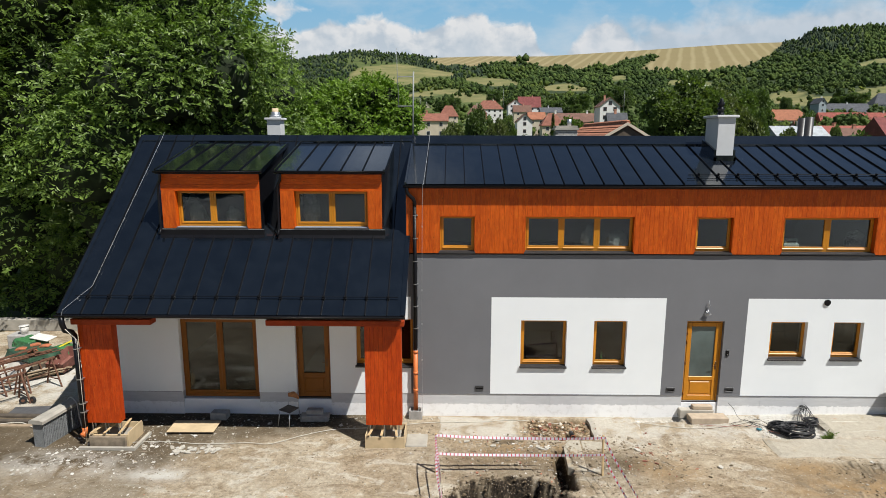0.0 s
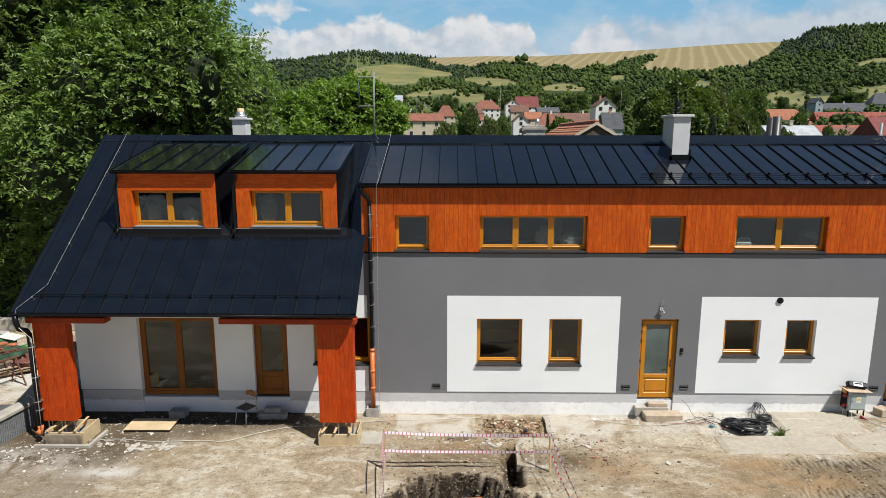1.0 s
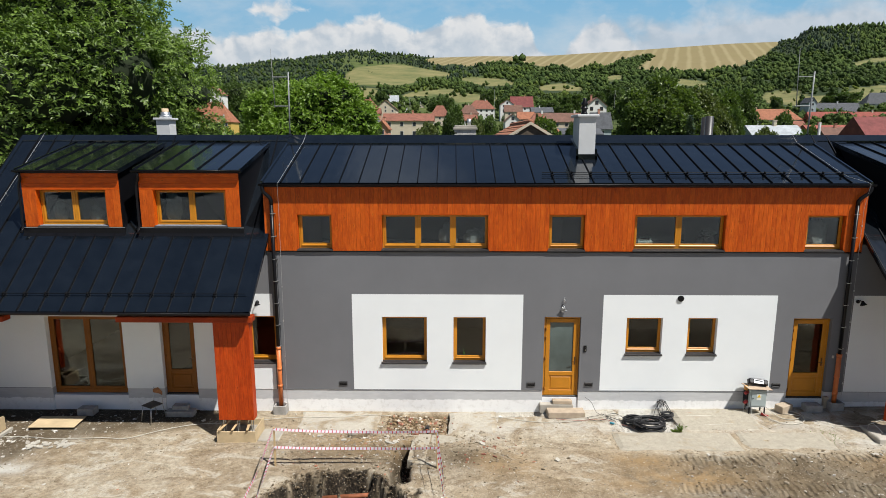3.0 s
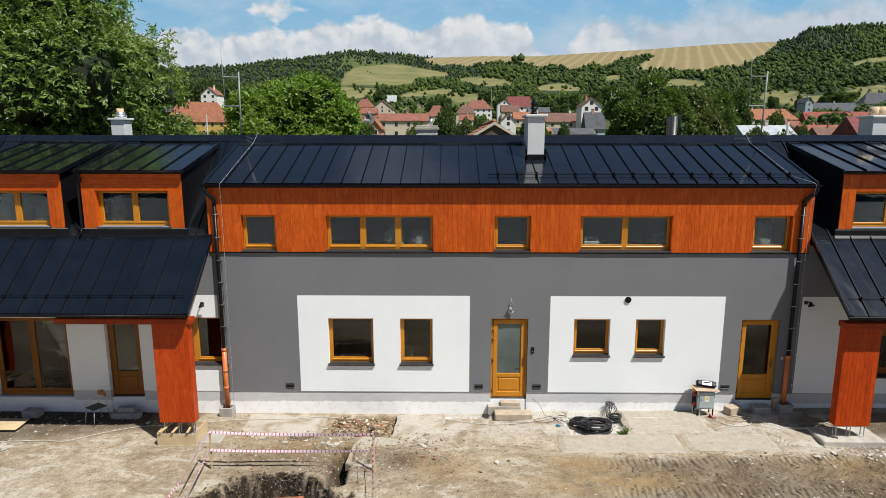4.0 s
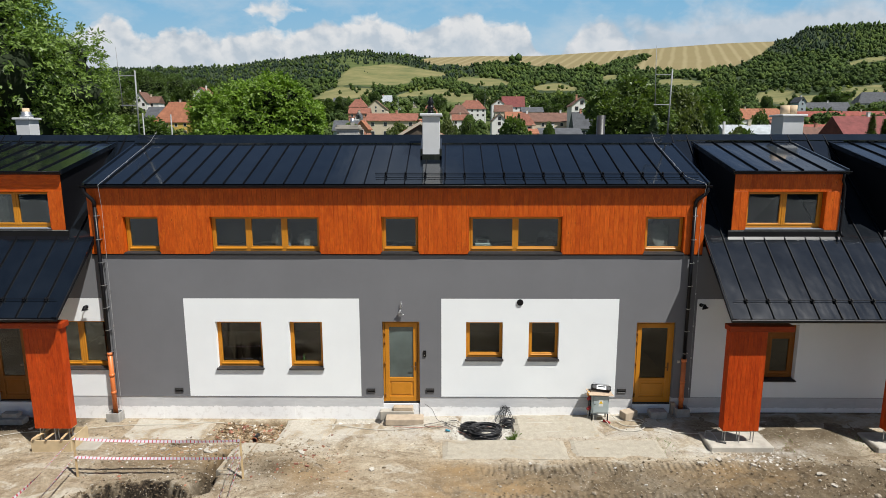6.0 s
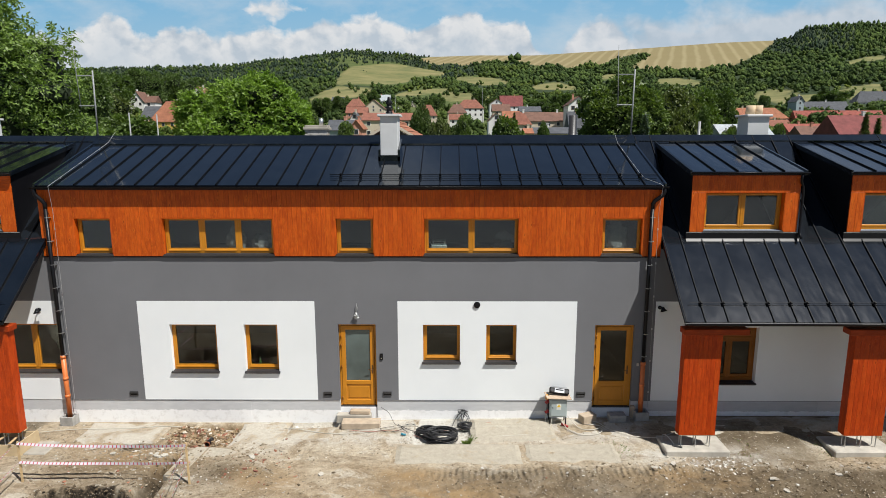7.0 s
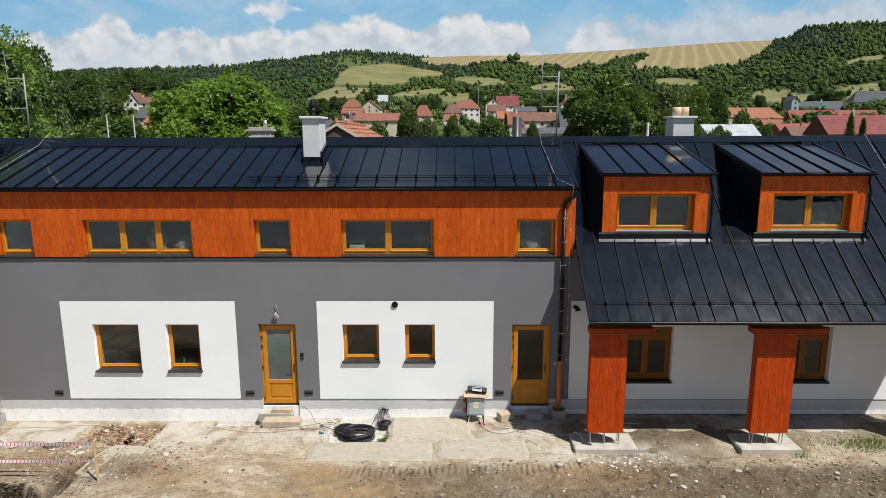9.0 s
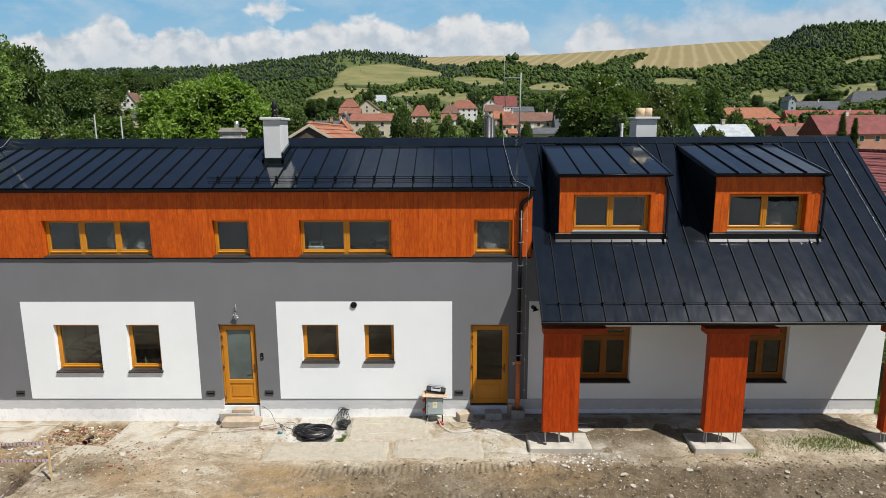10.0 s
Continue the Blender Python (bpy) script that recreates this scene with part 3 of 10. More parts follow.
def ground_mat():
    mat, nt, bs = mat_new("yard_and_hills")
    p = world_pos(nt)

    def attr(name):
        a = nt.nodes.new("ShaderNodeAttribute")
        a.attribute_name = name
        return a.outputs["Fac"]

    n1 = noise_tex(nt, p, 0.35, 5, 0.6)
    n2 = noise_tex(nt, p, 1.7, 6, 0.65, 0.4)
    n3 = noise_tex(nt, p, 14, 5, 0.7)
    n4 = noise_tex(nt, p, 70, 3, 0.7)
    dirt = ramp(nt, n2, [(0.28, (0.215, 0.162, 0.104)), (0.42, (0.300, 0.236, 0.156)), (0.58, (0.368, 0.302, 0.212)), (0.76, (0.46, 0.402, 0.305))])
    dirt = mixc(nt, maths(nt, "MULTIPLY", ramp(nt, n1, [(0.46, grey(0)), (0.60, grey(1))]), 0.7), dirt, mixc(nt, n2, (0.36, 0.305, 0.22), (0.50, 0.455, 0.365)))
    dirt = mixc(nt, maths(nt, "MULTIPLY", ramp(nt, n1, [(0.34, grey(1)), (0.47, grey(0))]), 0.5), dirt, mixc(nt, n2, (0.17, 0.126, 0.080), (0.27, 0.21, 0.138)))
    n5 = noise_tex(nt, p, 4.6, 8, 0.74, 0.5)
    dirt = mixc(nt, 0.9, dirt, ramp(nt, n5, [(0.33, (0.62, 0.58, 0.53)), (0.45, (0.90, 0.88, 0.85)), (0.55, grey(1.03)), (0.66, (1.22, 1.23, 1.24))]), "MULTIPLY")
    n6 = noise_tex(nt, world_pos(nt, (0.75, 1.5, 1)), 1.1, 7, 0.72, 0.8)
    dirt = mixc(nt, maths(nt, "MULTIPLY", ramp(nt, n6, [(0.38, grey(1)), (0.46, grey(0))]), 0.72), dirt, mixc(nt, n5, (0.125, 0.088, 0.052), (0.26, 0.195, 0.125)))
    dirt = mixc(nt, maths(nt, "MULTIPLY", ramp(nt, n6, [(0.545, grey(0)), (0.60, grey(1))]), 0.62), dirt, mixc(nt, n5, (0.40, 0.355, 0.28), (0.60, 0.565, 0.48)))
    speck = ramp(nt, n3, [(0.30, grey(0.68)), (0.5, grey(1.0)), (0.70, grey(1.22))])
    dirt = mixc(nt, 0.85, dirt, speck, "MULTIPLY")
    dirt = mixc(nt, 0.6, dirt, ramp(nt, n4, [(0.32, grey(0.66)), (0.5, grey(1.0)), (0.68, grey(1.3))]), "MULTIPLY")
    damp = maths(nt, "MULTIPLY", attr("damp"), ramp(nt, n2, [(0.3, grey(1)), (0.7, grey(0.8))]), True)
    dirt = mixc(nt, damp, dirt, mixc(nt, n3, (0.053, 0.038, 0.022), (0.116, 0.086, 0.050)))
    dirt = mixc(nt, attr("lot"), dirt, mixc(nt, n2, (0.17, 0.18, 0.19), (0.40, 0.42, 0.44)))
    dirt = mixc(nt, maths(nt, "MULTIPLY", attr("lime"), ramp(nt, n2, [(0.38, grey(0)), (0.52, grey(1))]), True), dirt, mixc(nt, n3, (0.42, 0.40, 0.345), (0.60, 0.585, 0.54)))
    clay = maths(nt, "MULTIPLY", attr("clay"), ramp(nt, n2, [(0.35, grey(0)), (0.55, grey(1))]), True)
    dirt = mixc(nt, clay, dirt, mixc(nt, n3, (0.24, 0.145, 0.06), (0.38, 0.26, 0.13)))
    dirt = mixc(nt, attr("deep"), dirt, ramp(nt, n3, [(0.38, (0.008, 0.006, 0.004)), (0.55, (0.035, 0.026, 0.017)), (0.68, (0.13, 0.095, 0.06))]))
    vor = nt.nodes.new("ShaderNodeTexVoronoi")
    vor.inputs["Scale"].default_value = 11.0
    nt.links.new(p, vor.inputs["Vector"])
    chip = mixc(nt, 1.0, ramp(nt, vor.outputs["Distance"], [(0.16, grey(1)), (0.22, grey(0))]), ramp(nt, vor.outputs["Color"], [(0.70, grey(0)), (0.74, grey(1))]), "MULTIPLY")
    dirt = mixc(nt, maths(nt, "MULTIPLY", chip, 0.7), dirt, mixc(nt, vor.outputs["Color"], (0.46, 0.43, 0.36), (0.28, 0.21, 0.15)))
    vor2 = nt.nodes.new("ShaderNodeTexVoronoi")
    vor2.inputs["Scale"].default_value = 24.0
    nt.links.new(p, vor2.inputs["Vector"])
    crumb = mixc(nt, 1.0, ramp(nt, vor2.outputs["Distance"], [(0.20, grey(1)), (0.27, grey(0))]), ramp(nt, vor2.outputs["Color"], [(0.72, grey(0)), (0.75, grey(1))]), "MULTIPLY")
    dirt = mixc(nt, maths(nt, "MULTIPLY", crumb, 0.7), dirt, mixc(nt, vor2.outputs["Color"], (0.13, 0.095, 0.062), (0.56, 0.53, 0.46)))
    g1 = noise_tex(nt, p, 0.06, 5, 0.6)
    g2 = noise_tex(nt, p, 1.5, 4, 0.6)
    grass = ramp(nt, g1, [(0.3, (0.045, 0.065, 0.016)), (0.55, (0.08, 0.105, 0.028)), (0.8, (0.13, 0.145, 0.045))])
    grass = mixc(nt, 0.5, grass, ramp(nt, g2, [(0.3, grey(0.6)), (0.7, grey(1.3))]), "MULTIPLY")
    mead = ramp(nt, noise_tex(nt, p, 0.022, 7, 0.7), [(0.3, (0.085, 0.105, 0.036)), (0.5, (0.165, 0.16, 0.062)), (0.7, (0.24, 0.205, 0.092))])
    rows = nt.nodes.new("ShaderNodeTexWave")
    rows.inputs["Scale"].default_value = 0.013
    rows.inputs["Distortion"].default_value = 1.5
    rows.inputs["Detail"].default_value = 2.0
    rows.inputs["Detail Scale"].default_value = 0.6
    wm = nt.nodes.new("ShaderNodeMapping")
    wm.inputs["Rotation"].default_value = (0, 0, radians(20))
    nt.links.new(p, wm.inputs["Vector"])
    nt.links.new(wm.outputs[0], rows.inputs["Vector"])
    stub = mixc(nt, ramp(nt, rows.outputs["Fac"], [(0.55, grey(0)), (1.0, grey(1))]), (0.215, 0.167, 0.083), (0.29, 0.236, 0.13))
    stub = mixc(nt, maths(nt, "MULTIPLY", noise_tex(nt, p, 0.012, 4), 0.5), stub, (0.19, 0.175, 0.07))
    grass = mixc(nt, maths(nt, "MULTIPLY", attr("forest"), 0.85), grass, (0.022, 0.036, 0.014))
    c = mixc(nt, attr("meadow"), grass, mead)
    c = mixc(nt, attr("stubble"), c, stub)
    edge = maths(nt, "ADD", attr("yard"), maths(nt, "MULTIPLY", maths(nt, "SUBTRACT", n2, 0.5), 0.5), True)
    c = mixc(nt, ramp(nt, edge, [(0.4, grey(0)), (0.6, grey(1))]), c, dirt)
    nt.links.new(c, bs.inputs["Base Color"])
    bs.inputs["Roughness"].default_value = 0.95
    bs.inputs["Specular IOR Level"].default_value = 0.25
    h = maths(nt, "ADD", maths(nt, "MULTIPLY", n3, 0.7), maths(nt, "ADD", maths(nt, "MULTIPLY", n4, 0.3), maths(nt, "ADD", maths(nt, "MULTIPLY", n5, 0.8), maths(nt, "MULTIPLY", maths(nt, "ADD", chip, crumb), 0.22))))
    tread = nt.nodes.new("ShaderNodeTexWave")
    tread.inputs["Scale"].default_value = 2.2
    tread.inputs["Distortion"].default_value = 3.5
    tread.inputs["Detail"].default_value = 5.0
    tread.inputs["Detail Scale"].default_value = 1.6
    nt.links.new(world_pos(nt, (1.0, 0.6, 0)), tread.inputs["Vector"])
    h = maths(nt, "ADD", h, maths(nt, "MULTIPLY", maths(nt, "MULTIPLY", attr("track"), tread.outputs["Fac"]), 1.0))
    bump(nt, bs, h, 0.9, 0.04)
    return mat


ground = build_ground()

# ---- the house: walls ----
W0, W1 = -15.1, 18.62          # ends of the front wall
M0, M1 = -7.03, 9.04           # the higher middle part
EAVE_Y, EAVE_Z = -1.90, 3.23   # lower edge of the wing roofs
RIDGE_Y, TOP = 3.0, 7.48
SLOPE = (TOP - EAVE_Z) / (RIDGE_Y - EAVE_Y)


def roof_z(y):
    return EAVE_Z + SLOPE * (y - EAVE_Y)


# x0, x1, z0, z1 of every opening in the front wall
UP = [(-6.16, -5.20), (-3.88, -0.98), (0.62, 1.62), (2.91, 5.37), (7.50, 8.55)]
LOW = [(-3.91, -2.66, 1.25, 2.56), (-1.92, -1.02, 1.25, 2.56), (2.87, 3.86, 1.52, 2.56), (4.56, 5.37, 1.52, 2.56)]
DOORS = [(0.60, 1.61, 0.23, 2.57), (7.45, 8.50, 0.23, 2.56), (-10.14, -9.18, 0.23, 2.55)]
FRENCH = (-13.36, -11.20, 0.22, 2.54)
WING_WIN = [(-8.45, -6.87, 1.24, 2.57), (10.40, 11.80, 0.95, 2.50), (14.70, 16.06, 0.95, 2.50)]
OPEN = [(a, b, 4.47, 5.43) for a, b in UP] + LOW + DOORS + [FRENCH] + WING_WIN
PANELS = [(-4.73, 0.0, 3.21), (2.20, 6.95, 3.21)]


def facade_paint(x, z):
    if x < -6.93 or x > 9.02:
        return 1 if z < 3.21 else 0
    if z < 3.21 and any(a < x < b for a, b, _ in PANELS):
        return 1
    return 0


def build_front_wall():
    base, thick = 0.42, 0.40
    xs = sorted({W0, W1, M0, M1, -6.93, 9.02} | {v for o in OPEN for v in o[:2]} | {v for p in PANELS for v in p[:2]})
    zs = sorted({base, 3.21, 4.40, 4.62, 6.22} | {v for o in OPEN for v in o[2:] if v > base})
    g = Geo()

    def hole(x, z):
        return any(a < x < b and c < z < d for a, b, c, d in OPEN)

    for xa, xb in zip(xs, xs[1:]):
        for za, zb in zip(zs, zs[1:]):
            xm, zm = (xa + xb) / 2, (za + zb) / 2
            if hole(xm, zm) or (zm > 4.62 and not M0 < xm < M1):
                continue
            m = facade_paint(xm, zm)
            g.face([(xa, 0, za), (xb, 0, za), (xb, 0, zb), (xa, 0, zb)], m)
            g.face([(xa, thick, za), (xa, thick, zb), (xb, thick, zb), (xb, thick, za)], 2)
            for (pa, pb, out) in (((xa, za), (xa, zb), (xa - 0.01, zm)), ((xb, za), (xb, zb), (xb + 0.01, zm)), ((xa, za), (xb, za), (xm, za - 0.01)), ((xa, zb), (xb, zb), (xm, zb + 0.01))):
                ox, oz = out
                if hole(ox, oz) or oz < base or ox < W0 or ox > W1 or oz > 6.22 or (oz > 4.62 and not M0 < ox < M1):
                    g.face([(pa[0], 0, pa[1]), (pb[0], 0, pb[1]), (pb[0], thick, pb[1]), (pa[0], thick, pa[1])], m)
    return single("wall_south", g, [GREY_RENDER, WHITE_RENDER, INSIDE], "long plastered house front, grey with white painted panels", "wall", kind="structure", base=(1.6, 0, base))


build_front_wall()


def plinth_mat():
    """Grey coat smeared by hand over white boards, its lower edge ragged."""
    mat, nt, bs = mat_new("smeared_plinth")
    g = nt.nodes.new("ShaderNodeNewGeometry")
    sp = nt.nodes.new("ShaderNodeSeparateXYZ")
    nt.links.new(g.outputs["Position"], sp.inputs[0])
    n = noise_tex(nt, world_pos(nt, (2.2, 1, 5)), 2.5, 6, 0.7)
    edge = maths(nt, "ADD", sp.outputs["Z"], maths(nt, "MULTIPLY", maths(nt, "SUBTRACT", n, 0.5), 0.16))
    f = ramp(nt, maths(nt, "ADD", edge, 0.5), [(0.612, grey(0)), (0.628, grey(1))])
    smear = noise_tex(nt, world_pos(nt, (1, 1, 4)), 3.0, 5)
    coat = ramp(nt, smear, [(0.3, (0.50, 0.505, 0.51)), (0.7, (0.57, 0.575, 0.58))])
    board = ramp(nt, noise_tex(nt, world_pos(nt), 5, 5, 0.7), [(0.30, (0.72, 0.71, 0.69)), (0.5, (0.86, 0.86, 0.85))])
    nt.links.new(mixc(nt, f, board, coat), bs.inputs["Base Color"])
    bs.inputs["Roughness"].default_value = 0.9
    bump(nt, bs, smear, 0.3, 0.006)
    return mat


SMEAR = plinth_mat()


def build_plinth():
    """Foundation boards between the doorways, set back under the plaster's drip edge."""
    p = thing("plinth", (1.6, 0, -0.42), "foam board plinth, half coated grey, half raw white", "plinth", kind="structure")
    cuts = sorted([(a, b) for a, b, c, d in DOORS + [FRENCH]])
    spans, x = [], W0 + 0.02
    for a, b in cuts:
        spans.append((x, a))
        x = b
    spans.append((x, W1 - 0.02))
    for a, b in spans:
        n = max(1, round((b - a) / 1.25))
        for i in range(n):
            xa, xb = a + (b - a) * i / n, a + (b - a) * (i + 1) / n
            dy = 0.0015 * ((i * 7) % 3)
            part("plinth_board", Geo().box(xa + 0.0005, xb - 0.0005, 0.012 - dy, 0.40, -0.45, 0.415, 0.0015), SMEAR, p)
    for a, b, c, d in DOORS + [FRENCH]:
        part("threshold", Geo().box(a, b, 0.045, 0.40, -0.45, c - 0.03, 0.004), FOAM, p, "raw white threshold boards")
    part("base_bead", Geo().prism([(-0.006, 0.418), (-0.006, 0.428), (0.03, 0.428), (0.03, 0.418)], "x", W0, -13.4).add(
        Geo().prism([(-0.006, 0.418), (-0.006, 0.428), (0.03, 0.428), (0.03, 0.418)], "x", -6.9, 0.58)).add(
        Geo().prism([(-0.006, 0.418), (-0.006, 0.428), (0.03, 0.428), (0.03, 0.418)], "x", 1.63, 7.43)).add(
        Geo().prism([(-0.006, 0.418), (-0.006, 0.428), (0.03, 0.428), (0.03, 0.418)], "x", 8.52, W1)), GREY_RENDER, p, "thin drip edge")


build_plinth()


def build_other_walls():
    yb = 6.0
    for name, x0, x1 in (("wall_west", W0, W0 + 0.4), ("wall_east", W1 - 0.4, W1)):
        prof = [(0.405, -0.45), (0.405, roof_z(0.4) - 0.25), (RIDGE_Y, TOP - 0.3), (yb + 0.395, roof_z(RIDGE_Y * 2 - yb - 0.4) - 0.25), (yb + 0.395, -0.45)]
        single(name, Geo().prism(prof, "x", x0, x1), WHITE_RENDER, "white plastered gable wall under a dark roof", "wall", kind="structure")
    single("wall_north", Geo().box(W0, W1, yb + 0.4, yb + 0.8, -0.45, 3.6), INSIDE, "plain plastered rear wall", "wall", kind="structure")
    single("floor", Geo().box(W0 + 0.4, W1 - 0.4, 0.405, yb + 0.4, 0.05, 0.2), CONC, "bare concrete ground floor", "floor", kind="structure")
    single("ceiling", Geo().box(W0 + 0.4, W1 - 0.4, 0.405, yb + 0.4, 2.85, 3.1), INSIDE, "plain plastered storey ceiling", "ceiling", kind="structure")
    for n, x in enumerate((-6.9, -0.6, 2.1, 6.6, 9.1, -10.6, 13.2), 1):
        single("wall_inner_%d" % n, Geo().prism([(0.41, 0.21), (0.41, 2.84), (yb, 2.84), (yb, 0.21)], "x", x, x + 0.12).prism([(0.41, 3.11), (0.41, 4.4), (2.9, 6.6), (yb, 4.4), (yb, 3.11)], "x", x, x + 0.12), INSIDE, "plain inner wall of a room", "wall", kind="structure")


build_other_walls()


# ---- cladding boards ----
def board_mesh(w, h, t=0.024, c=0.003):
    return Geo().box(0, w, -t, 0, 0, h, c).mesh("board", WOOD)


def build_cladding():
    clad = thing("cladding", (1.0, 0, 4.42), "orange stained vertical spruce boards across the upper storey", "cladding", kind="structure")
    w, z0, z1 = 0.1235, 4.425, 6.215
    cache = {}
    n = int(round((M1 - M0) / w))
    w = (M1 - M0) / n
    for i in range(n):
        x = M0 + i * w
        cuts = sorted([x] + [e for o in UP for e in o if x < e < x + w] + [x + w])
        for xa, xb in zip(cuts, cuts[1:]):
            if xb - xa < 0.006:
                continue
            over = any(a < (xa + xb) / 2 < b for a, b in UP)
            key = (round(xb - xa - 0.0015, 4), round(z1 - (5.43 if over else z0), 3))
            if key not in cache:
                cache[key] = board_mesh(*key)
            piece("board", cache[key], (xa + 0.0007, -0.006, 5.43 if over else z0), clad)
    for a, b in UP:
        for xe, s in ((a, -1), (b, 1)):
            part("reveal_board", Geo().box(min(xe, xe - s * 0.018), max(xe, xe - s * 0.018), -0.028, 0.115, 4.475, 5.43, 0.003), WOOD, clad)
        part("reveal_board", Geo().box(a + 0.018, b - 0.018, -0.028, 0.115, 5.412, 5.43, 0.003), WOODX, clad)
    part("bottom_flashing", Geo().prism([(-0.04, 4.395), (-0.04, 4.403), (0.0, 4.424), (0.0, 4.395)], "x", M0, M1), BLACK, clad, "dark metal drip strip")


build_cladding()


# ---- windows and doors ----
def window(n, x0, x1, z0, z1, panes, recess=0.115, mat=None, transom=None, sill=True, label="", glass=None, deep=0.0):
    mat, glass = mat or FRAME, glass or GLASS
    win = thing("window_%d" % n, ((x0 + x1) / 2, recess, z0), label or "ochre wooden casement window with %s" % ("one sash" if panes == 1 else "%d sashes" % panes), "window", "windows of the house", "structure")
    y0, y1, f, ft, fr = (recess, recess + 0.075, 0.045, 0.018, 0.028) if mat is FRAME else (recess, recess + 0.075, 0.075, 0.06, 0.075)
    g = Geo()
    g.box(x0 + 0.002, x0 + f, y0, y1, z0 + 0.002, z1 - 0.002, 0.006).box(x1 - fr, x1 - 0.002, y0, y1, z0 + 0.002, z1 - 0.002, 0.006)
    g.box(x0 + f, x1 - fr, y0, y1, z0 + 0.002, z0 + f + 0.03, 0.006).box(x0 + f, x1 - fr, y0, y1, z1 - ft, z1 - 0.002, 0.004)
    part("window_frame", g, mat, win)
    fields = [(z0 + f + 0.03, z1 - ft)]
    if transom:
        part("transom", Geo().box(x0 + f, x1 - fr, y0 - 0.005, y1, transom - 0.035, transom + 0.035, 0.006), mat, win)
        fields = [(z0 + f + 0.03, transom - 0.035), (transom + 0.035, z1 - ft)]
    gap = 0.055 if mat is FRAME else 0.02
    width = (x1 - x0 - f - fr - gap * (panes - 1)) / panes
    for i in range(panes):
        xa = x0 + f + i * (width + gap)
        xb = xa + width
        if i:
            part("mullion", Geo().box(xa - gap + 0.001, xa - 0.001, y0 - 0.003, y1, z0 + f + 0.03, z1 - ft, 0.003), mat, win)
        for za, zb in fields:
            s, st, sr = (0.058, 0.045, 0.05) if mat is FRAME else (0.075, 0.07, 0.075)
            sash = Geo()
            sy0, sy1 = y0 - 0.004, y1 - 0.02
            sash.box(xa + 0.0006, xa + s, sy0, sy1, za + 0.0006, zb - 0.0006, 0.004).box(xb - sr, xb - 0.0006, sy0, sy1, za + 0.0006, zb - 0.0006, 0.004)
            sash.box(xa + s, xb - sr, sy0, sy1, za + 0.0006, za + s + 0.012, 0.004).box(xa + s, xb - sr, sy0, sy1, zb - st, zb - 0.0006, 0.004)
            so = part("sash", sash, mat, win)
            pane = part("pane", Geo().box(xa + s - 0.004, xb - sr + 0.004, y0 + 0.024, y0 + 0.034, za + s + 0.006, zb - st + 0.004), glass, so)
            pane.visible_shadow = False
            if not transom or za == fields[0][0]:
                part("weather_bar", Geo().prism([(sy0 - 0.018, za + 0.004), (sy0 - 0.018, za + 0.014), (sy0, za + 0.034), (sy0, za + 0.004)], "x", xa + 0.03, xb - 0.03), mat, so)
    if sill:
        part("window_sill", Geo().prism([(-0.055, z0 - 0.05), (-0.055, z0 - 0.016), (recess + 0.01, z0 + 0.016), (recess + 0.01, z0 + 0.002), (-0.002, z0 + 0.002), (-0.002, z0 - 0.03), (-0.035, z0 - 0.05)], "x", x0 - 0.025, x1 + 0.025), SILL, win, "dark slate-coloured window sill")
    return win


no = 0
for (a, b), k in zip(UP, (1, 3, 1, 2, 1)):
    no += 1
    window(no, a + 0.018, b - 0.018, 4.47, 5.41, k, 0.115)
for a, b, c, d in LOW:
    no += 1
    window(no, a, b, c, d, 1, 0.13)
a, b, c, d = WING_WIN[0]
no += 1
window(no, a, b, c, d, 2, 0.13)
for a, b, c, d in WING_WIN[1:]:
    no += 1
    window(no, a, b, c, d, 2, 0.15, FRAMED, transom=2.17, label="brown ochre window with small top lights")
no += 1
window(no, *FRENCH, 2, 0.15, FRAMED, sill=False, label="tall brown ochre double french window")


BRONZE = plain_mat("bronze_fitting", (0.15, 0.075, 0.03), 0.4, metal=0.6, vary=0.15)


